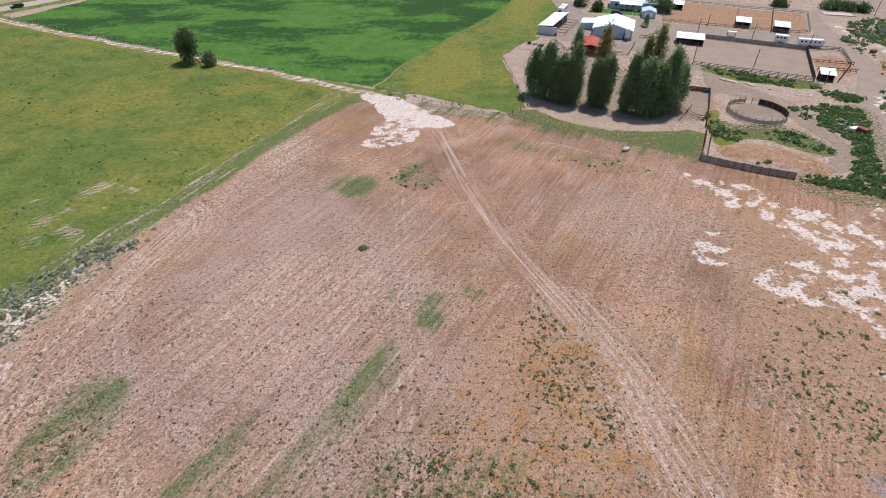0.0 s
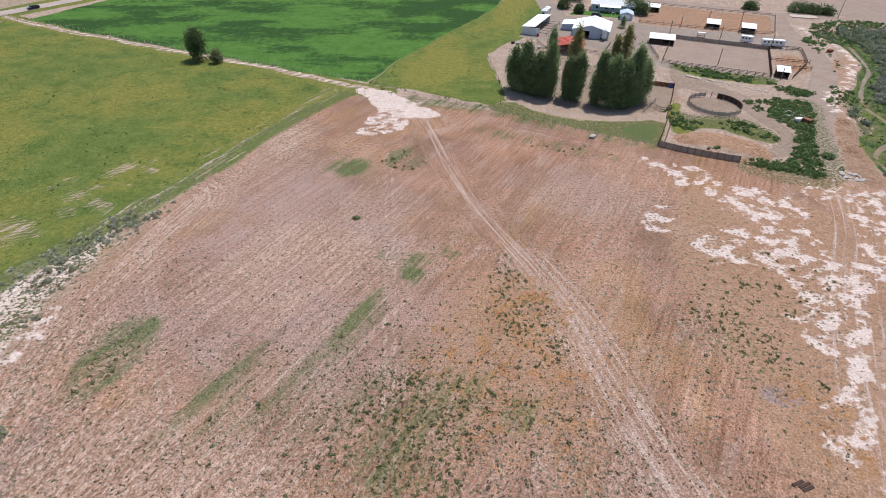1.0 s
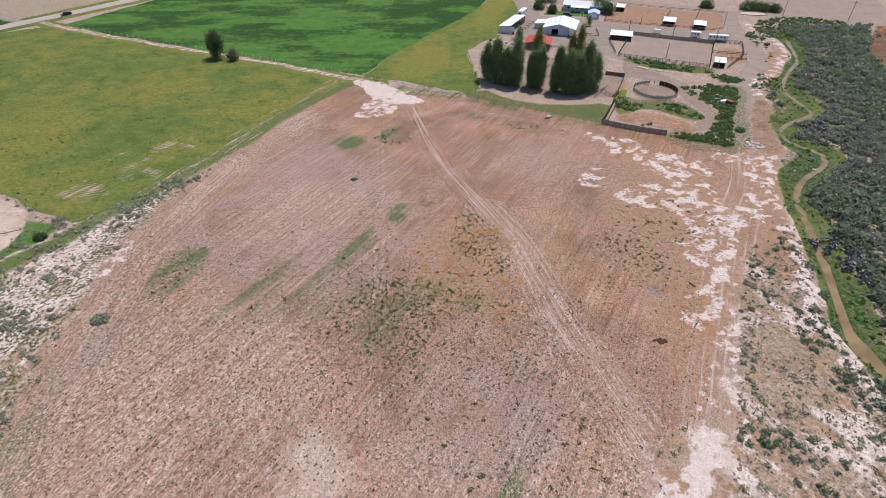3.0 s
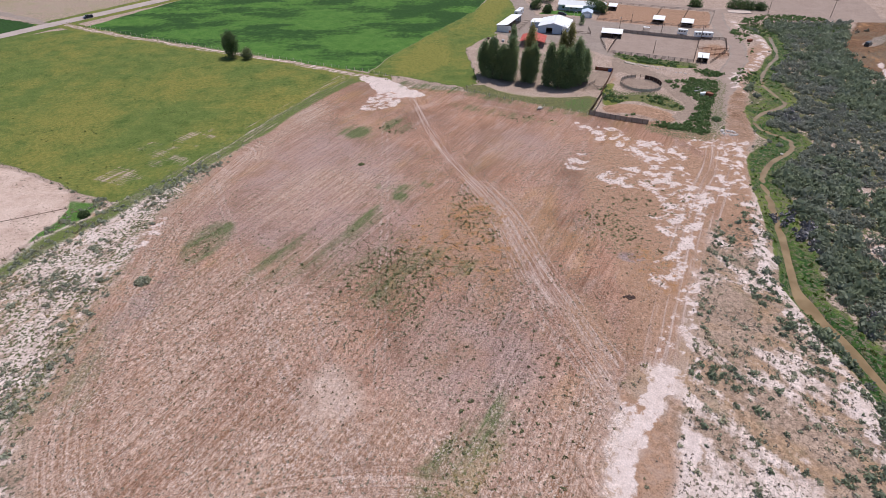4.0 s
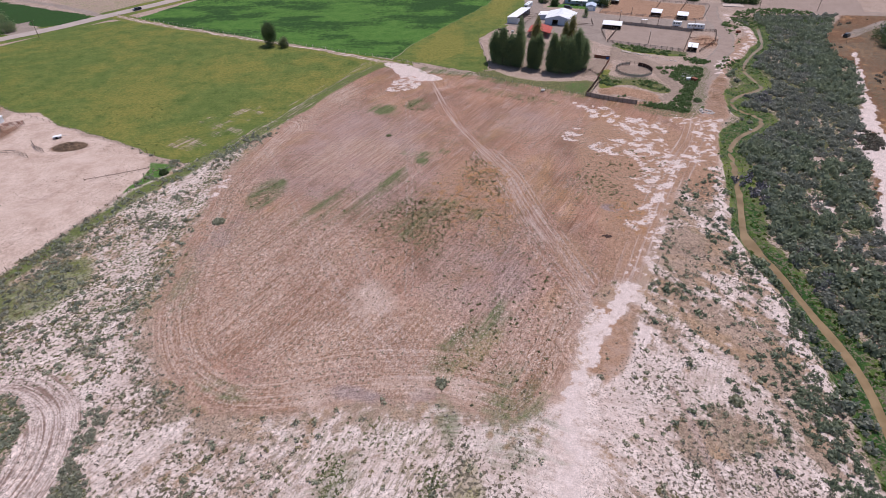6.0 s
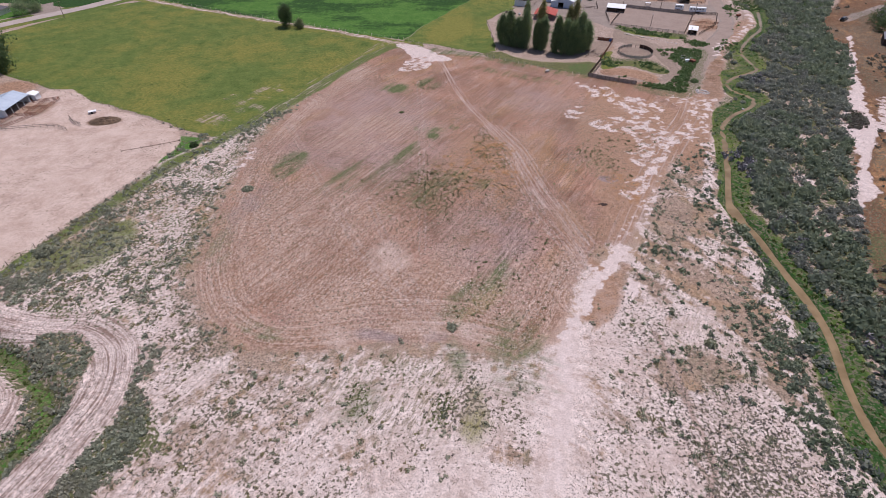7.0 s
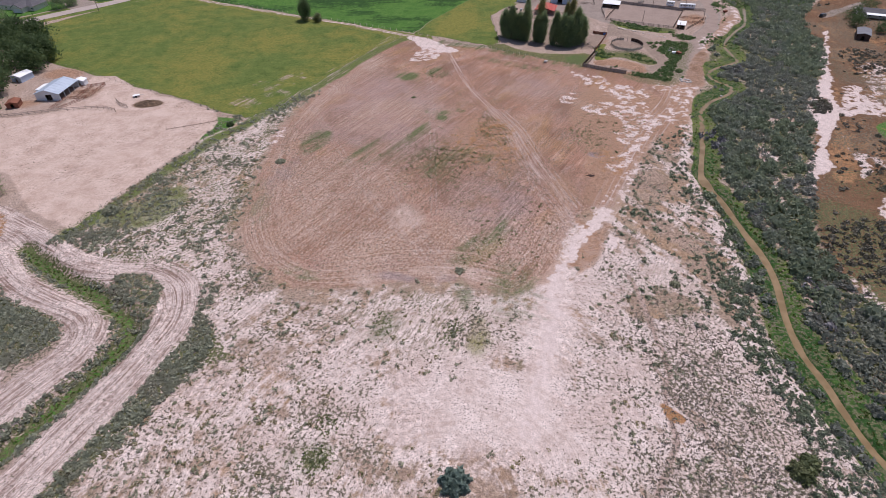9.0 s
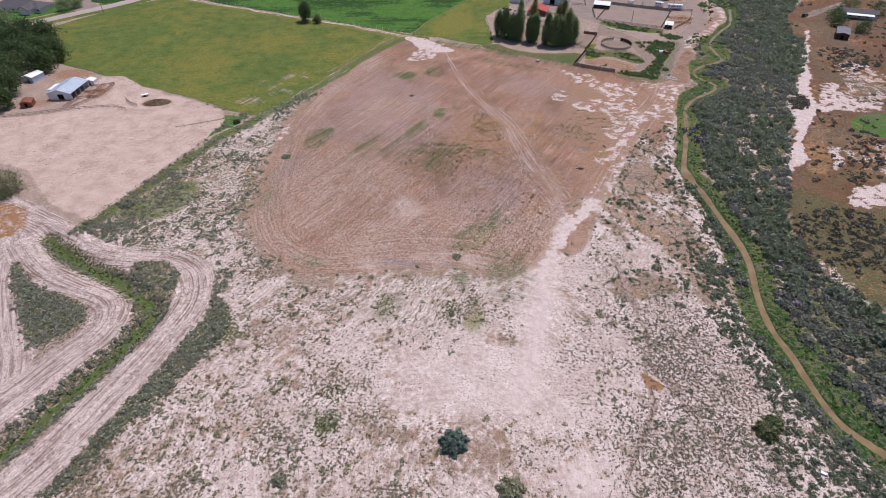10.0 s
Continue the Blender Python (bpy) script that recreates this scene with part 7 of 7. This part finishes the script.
fence([(62, 148), (66, 139), (69, 141)], 2.4, 1.4, "rail fence inside the lower pen", POST, (0.5, 1.1), GREY_WOOD, 0.12, 0.05)
fence([(-27.5, 160.3), (-9.4, 148.2), (12.9, 138.2), (27.2, 130.2), (43.8, 120.4), (57, 115.6)], 3.2, 1.3, "wire fence on thin posts along the ploughed field", PALE_POST, (0.4, 0.75, 1.1), WIRE, 0.11, 0.02)
fence([(14.3, 193), (16.6, 172), (18.9, 146), (14.2, 141.2)], 3.6, 1.3, "wire fence beside the windbreak", POST, (0.5, 1.0), WIRE, 0.11, 0.02)
fence([(-190, 231.3), (-153, 213.6), (-115, 196), (-91, 186.4), (-62, 174), (-30, 160.5)], 4.0, 1.3, "wire fence on pale posts along the lush field", PALE_POST, (0.4, 0.8, 1.15), WIRE, 0.13, 0.02)
fence([(38, 199), (52, 196), (60, 194)], 2.5, 1.5, "pipe fence round the small stock yard", POST, (0.5, 1.0, 1.4), GREY_WOOD, 0.12, 0.05)
fence([(36, 209), (38, 199)], 2.5, 1.5, "pipe fence round the small stock yard", POST, (0.5, 1.0, 1.4), GREY_WOOD, 0.12, 0.05)
fence([(60, 194), (66, 208)], 2.5, 1.5, "pipe fence round the small stock yard", POST, (0.5, 1.0, 1.4), GREY_WOOD, 0.12, 0.05)
fence([(70, 216), (78, 214), (79, 225)], 2.2, 1.4, "dark pipe fence of the dog run beside the barn", POST, (0.5, 1.2), BROWN_WOOD, 0.12, 0.05)


def round_pen():
    p = thing("round_pen", *PEN_CENTRE, 0, "round training pen of weathered panels with a gap", "round pen")
    n = 26
    shared = mesh_of("panel", cube(-0.93, 0.93, -0.04, 0.04, 0.25, 1.35), PALE_POST)
    # solid, taller east panels; their dark brown includes shade on the inner faces
    dark = mesh_of("panel", cube(-0.93, 0.93, -0.04, 0.04, 0.05, 1.6), BROWN_WOOD)
    stake = mesh_of("post", cube(-0.08, 0.08, -0.08, 0.08, -0.3, 1.8), POST)
    z0 = z_at(*PEN_CENTRE)
    for k in range(n):
        a = 2 * math.pi * k / n
        x, y = PEN_RADIUS * math.cos(a), PEN_RADIUS * math.sin(a)
        z = z_at(PEN_CENTRE[0] + x, PEN_CENTRE[1] + y) - z0
        b = a + math.pi / n
        ob = new("post", stake)
        ob.parent, ob.matrix_basis = p, pose(PEN_RADIUS * math.cos(b), PEN_RADIUS * math.sin(b), z)
        if 5 <= k <= 6:
            continue
        ob = new("panel", dark if k < 5 or k > 24 else shared)
        ob.parent, ob.matrix_basis = p, pose(x, y, z, 0, 0, math.degrees(a) + 90)


round_pen()

# ---- the paddock in the west ----


def west_barn():
    b = thing("barn", -176.0, 76.5, 2, "white barn with a galvanised roof and an open side", "barn")
    w, l, eave, ridge = 10.5, 14.5, 3.0, 4.6
    t = 0.15
    part("wall", cube(-w / 2, -w / 2 + t, -l / 2, l / 2, -0.2, eave), WHITE_WALL, b)
    part("wall", prism([(-w / 2 + t, -0.2), (w / 2, -0.2), (w / 2, eave), (0, ridge), (-w / 2 + t, eave)], l / 2 - t, l / 2), WHITE_WALL, b)
    part("wall", prism([(-w / 2 + t, -0.2), (-0.9, -0.2), (-0.9, 2.6), (1.9, 2.6), (1.9, -0.2), (w / 2, -0.2), (w / 2, eave), (0, ridge), (-w / 2 + t, eave)], -l / 2, -l / 2 + t), WHITE_WALL, b)
    gabled_roof(b, w, l, eave, ridge, BLUE_ROOF, 0.35, 0.15, "", 7)
    # added dark wall inside the open side, for the interior's shade
    part("shade_backing", cube(0.4, 0.55, -l / 2 + t, l / 2 - t, -0.1, 2.9), BROWN_WOOD, b)
    for k in range(5):
        y = -l / 2 + 0.3 + k * (l - 0.8) / 4
        part("post", cube(w / 2 - 0.2, w / 2, y, y + 0.18, -0.2, eave), WHITE_WALL, b)
    lean = part("side_shed", cube(-w / 2 - 3.0, -w / 2 - 0.02, -2.0, 4.5, -0.2, 2.3), WHITE_WALL, b)
    part("side_roof", prism([(-w / 2 - 3.3, 2.32), (-w / 2 - 0.37, 2.7), (-w / 2 - 0.37, 2.82), (-w / 2 - 3.3, 2.44)], -2.3, 4.8), WHITE_ROOF, lean)


west_barn()


def small_shed(name, x, y, turn, w, l, h, wall, roof, label):
    s = thing(name, x, y, turn, label, "shed")
    gabled_walls(s, w, l, h, h + 0.7, wall, "", (-0.6, 0.6, min(2.0, h - 0.2)))
    gabled_roof(s, w, l, h, h + 0.7, roof, 0.25, 0.1)


small_shed("garden_shed", -171.6, 86.5, 5, 4.4, 3.2, 2.2, WHITE_WALL, WHITE_ROOF, "small white shed beside the west barn")
small_shed("garden_shed", -202.5, 91.0, -10, 5.5, 7.0, 2.6, BLUE_SHADED_WALL, WHITE_ROOF, "white metal shed under the grove")
small_shed("red_hut", -187.0, 63.5, 20, 4.4, 5.0, 2.1, RED_WOOD, RED_WOOD, "small rusty red wooden hut")
fence([(-194, 50), (-181, 53.8), (-166.5, 59), (-155, 61.6), (-147, 62.9), (-141, 60)], 2.4, 1.5, "old pipe fence across the paddock", POST, (0.6, 1.2), GREY_WOOD, 0.14, 0.05)
for a, b in (((-168.8, 70), (-160, 72)), ((-168.8, 76), (-160.5, 78)), ((-168.8, 82), (-160, 86)), ((-160, 72), (-160, 86)), ((-164.5, 71), (-164.5, 84)), ((-168.8, 60), (-168.8, 70)), ((-160, 72), (-166, 60))):
    fence([a, b], 2.0, 1.5, "rusty pipe corral panels beside the west barn", POST, (0.5, 1.0, 1.4), RED_WOOD, 0.12, 0.05)
fence([(-146, 70), (-142, 66), (-138, 64)], 1.6, 1.4, "short run of corral panels", POST, (0.5, 1.0, 1.4), GREY_WOOD, 0.12, 0.05)
fence([(-97, 61.5), (-117, 71.5), (-144, 84), (-167, 94.5), (-200, 111)], 4.0, 1.3, "wire fence between paddock and pasture", POST, (0.5, 1.0), WIRE, 0.12, 0.02)
fence([(-92.5, 46), (-98.5, 24), (-106, 3), (-112.5, -17)], 4.0, 1.3, "wire fence along the paddock bank", POST, (0.5, 1.0), WIRE, 0.12, 0.02)
fence([(-95, 53), (-104, 48.5), (-112, 45)], 3.0, 1.1, "low old rail fence in the paddock", POST, (0.5,), POST, 0.11, 0.06)


def dung_heap():
    bm = bmesh.new()
    bmesh.ops.create_grid(bm, x_segments=40, y_segments=26, size=1)
    for v in bm.verts:
        u, w = v.co.x, v.co.y
        h = max(0.0, 1 - u * u - w * w)
        v.co = Vector((u * 6.2, w * 3.8, 1.5 * h ** 0.8 + h * (0.45 * noise.noise(Vector((u * 5, w * 4, 2))) + 0.2 * noise.noise(Vector((u * 13, w * 11, 5)))) - 0.25))
    ob = new("dung_heap", mesh_of("dung_heap", bm, DUNG))
    ob.matrix_basis = pose(-131, 68, z_at(-131, 68) - 0.05, 0, 0, 10)
    tagged(ob, "dark brown heap of dung and straw in the paddock", "dung heap")


DUNG = surface("dung", (0.045, 0.03, 0.022), (0.20, 0.13, 0.085), 0.8, 2.2, 0.95, 0, 0.1)
dung_heap()


def cart():
    c = thing("cart", -139.5, 74.5, 30, "white overturned cart standing in the paddock", "cart")
    part("tray", cube(-1.4, 1.4, -0.8, 0.8, 0.5, 0.9, 0.05), WHITE_ROOF, c)
    part("wheel", wheel(-0.2, -0.95, 0.4, 0.2, "x"), TYRE, c)
    part("wheel", wheel(-0.2, 0.75, 0.4, 0.2, "x"), TYRE, c)
    part("shaft", cube(1.4, 3.0, -0.06, 0.06, 0.45, 0.55), STEEL, c)


cart()


def suburban_house():
    h = thing("house", -283.0, 201.0, -6, "single-storey stucco house with a grey hipped roof", "house")
    part("body", cube(-17, 17, -6, 6, -0.3, 2.9), STUCCO, h)
    part("garage_wing", cube(6.0, 13.0, -10.5, -5.99, -0.3, 2.8), STUCCO, h)
    bm = bmesh.new()
    v = [bm.verts.new(p) for p in ((-17.7, -6.7, 2.8), (17.7, -6.7, 2.8), (17.7, 6.7, 2.8), (-17.7, 6.7, 2.8), (-11, 0, 5.6), (11, 0, 5.6))]
    for f in ((0, 1, 5, 4), (1, 2, 5), (2, 3, 4, 5), (3, 0, 4), (3, 2, 1, 0)):
        bm.faces.new([v[k] for k in f])
    part("roof", bm, GREY_ROOF, h)
    gable = part("front_gable", prism([(5.5, 2.75), (13.5, 2.75), (9.5, 5.1)], -11.2, -2.0), GREY_ROOF, h)
    part("gable_wall", prism([(6.1, 2.76), (12.9, 2.76), (9.5, 4.7)], -11.24, -11.2), STUCCO, gable)
    for x in (-14, -9, -3, 1.5, 15.0):
        window(h, x, x + 1.6, -6.0, 0.9, 2.1)
    part("garage_door", cube(7.2, 11.8, -10.56, -10.48, 0, 2.3), WHITE_WALL, h)


suburban_house()


def grey_house():
    h = thing("house", 234.0, 197.0, 70, "low grey house across the creek with a white porch roof", "house")
    gabled_walls(h, 9.0, 20.0, 2.8, 4.0, STUCCO)
    gabled_roof(h, 9.0, 20.0, 2.8, 4.0, GREY_ROOF, 0.5, 0.2)
    part("porch_roof", prism([(-8.0, 2.3), (-4.5, 2.7), (-4.5, 2.85), (-8.0, 2.45)], -8, 6), WHITE_ROOF, h)
    for y in (-7.5, -1, 5.4):
        part("porch_post", cube(-7.8, -7.65, y, y + 0.15, -0.1, 2.35), WHITE_WALL, h)
    for y in (-6, -2, 3):
        part("window", cube(-4.56, -4.48, y, y + 1.4, 0.9, 2.1), GLASS, h)


grey_house()
small_shed("dark_shed", 208.0, 161.0, -28, 6.0, 12.0, 2.8, BROWN_WOOD, SHED_ROOF, "dark wooden shed with a dull grey roof")
car("car", 204.0, 195.0, 40, BLACK_PAINT, "dark old vehicle parked by the far track")


# ---- rubble, junk and scattered things ----
def rock_mesh(seed, sides=2):
    r = random.Random(seed)
    bm = bmesh.new()
    bmesh.ops.create_icosphere(bm, subdivisions=sides, radius=1.0)
    for v in bm.verts:
        v.co *= 0.75 + 0.45 * noise.noise(v.co * 1.3 + Vector((seed, 0, 0))) + r.uniform(-0.06, 0.06)
        v.co.z *= 0.6
    return mesh_of("rock", bm, ROCK)


ROCKS = [rock_mesh(k) for k in range(5)]


def rocks(places, label, group):
    for x, y, s in places:
        ob = new("rock", random.choice(ROCKS))
        ob.matrix_basis = pose(x, y, z_at(x, y) + 0.15 * s, 0, 0, random.uniform(0, 360)) @ Matrix.Diagonal((s, s * random.uniform(0.6, 1.1), s * random.uniform(0.6, 1.0), 1))
        tagged(ob, label, "rock", group)


rocks([(40.4, 119.6, 1.3)], "large pale boulder at the edge of the ploughed field", "")
rocks([(101 + random.uniform(-2.6, 2.6), 100.5 + random.uniform(-2, 2), random.uniform(0.3, 0.9)) for k in range(22)], "pale broken concrete in a heap by the bank", "rubble heap")
rocks([(86 + k * 0.9 + random.uniform(-0.6, 0.6), 171 - k * 0.62 + random.uniform(-0.8, 0.8), random.uniform(0.25, 0.6)) for k in range(24)], "pale rock in the row below the arena", "rock row")
rocks([(random.uniform(-6, 3), random.uniform(100, 108), random.uniform(0.12, 0.25)) for k in range(6)], "small pale stone in the weeds", "field stones")
rocks([(109 + random.uniform(-4, 5), 88 - k * 1.2, random.uniform(0.3, 0.8)) for k in range(10)], "pale rock on the eroded creek bank", "bank rocks")


def plank_pile(x, y, turn, length, label, material, n=5):
    p = thing("plank_pile", x, y, turn, label, "planks")
    for k in range(n):
        ox, oz = random.uniform(-0.5, 0.5), 0.12 * (k // 3)
        part("plank", cube(ox - length / 2, ox + length / 2, (k % 3) * 0.5 - 0.7, (k % 3) * 0.5 - 0.3, oz, oz + 0.11), material, p)


plank_pile(86.5, 170.3, -40, 5.0, "bleached planks stacked beside the drive", PALE_POST, 6)
plank_pile(92.0, 167.0, -35, 3.0, "bleached planks beside the drive", PALE_POST, 4)
plank_pile(47.2, 20.0, 20, 1.8, "dark old timber lying in the field", BROWN_WOOD, 3)


def junk(x, y, name, material, label, w, l, h):
    j = thing(name, x, y, random.uniform(0, 90), label, "scrap", "junk among the weeds")
    part("body", cube(-w / 2, w / 2, -l / 2, l / 2, 0.0, h, 0.06), material, j)
    part("lid", cube(-w / 2 - 0.05, w / 2 + 0.05, -l / 2 - 0.05, l / 2 + 0.05, h, h + 0.08), material, j)


junk(104.1, 133.6, "water_tank", WHITE_ROOF, "white plastic tank among the weeds", 1.2, 1.2, 1.0)
junk(105.4, 134.4, "water_tank", WHITE_ROOF, "white plastic tank among the weeds", 1.0, 1.3, 0.9)
junk(106.6, 133.0, "scrap_bin", RED_WOOD, "rusty red bin among the weeds", 1.6, 2.4, 1.2)
for k in range(10):
    junk(105.0 + random.uniform(-2.4, 2.4), 138.5 + random.uniform(-2.0, 2.0), "scrap_sheet", GREY_WOOD if k % 2 else STEEL, "grey scrap heaped in the weeds", random.uniform(0.4, 1.0), random.uniform(0.6, 1.8), random.uniform(0.1, 0.5))
junk(75.4, 160.6, "tarp_bundle", BLUE_TARP, "bright blue tarpaulin bundle at the fence corner", 1.8, 1.4, 1.0)
junk(152.0, 202.0, "old_tractor_part", RED_WOOD, "rusty red machine part beside the road", 2.2, 1.4, 1.0)
for k, (jx, jy) in enumerate([(28, 206), (30, 204), (33, 203), (26, 207), (36, 201)]):
    junk(jx, jy, "scrap_heap", BROWN_WOOD if k % 2 else STEEL, "old scrap beside the yard fence", 1.6, 1.2, 0.7)
junk(78.5, -90.5, "white_bucket", WHITE_ROOF, "white litter on the eroded slope", 0.5, 1.1, 0.25)
junk(74.0, -79.0, "white_bucket", WHITE_ROOF, "white litter on the eroded slope", 0.4, 0.6, 0.25)


def bridge():
    b = thing("bridge", 170.5, 257.5, -12, "concrete culvert bridge where the road crosses the creek", "bridge", z=-0.2)
    part("deck", cube(-6, 6, -3.6, 3.6, 0.0, 0.35), SHOULDER, b)
    for y in (-3.6, 3.4):
        part("parapet", cube(-6, 6, y, y + 0.2, 0.35, 0.6), SHOULDER, b)
    # flat dark panel carries the shade of the culvert's mouth
    part("culvert", cube(-4, 4, -3.75, -3.62, -1.4, 0.0), DARK, b, "near-black panel for the shaded culvert opening")


bridge()
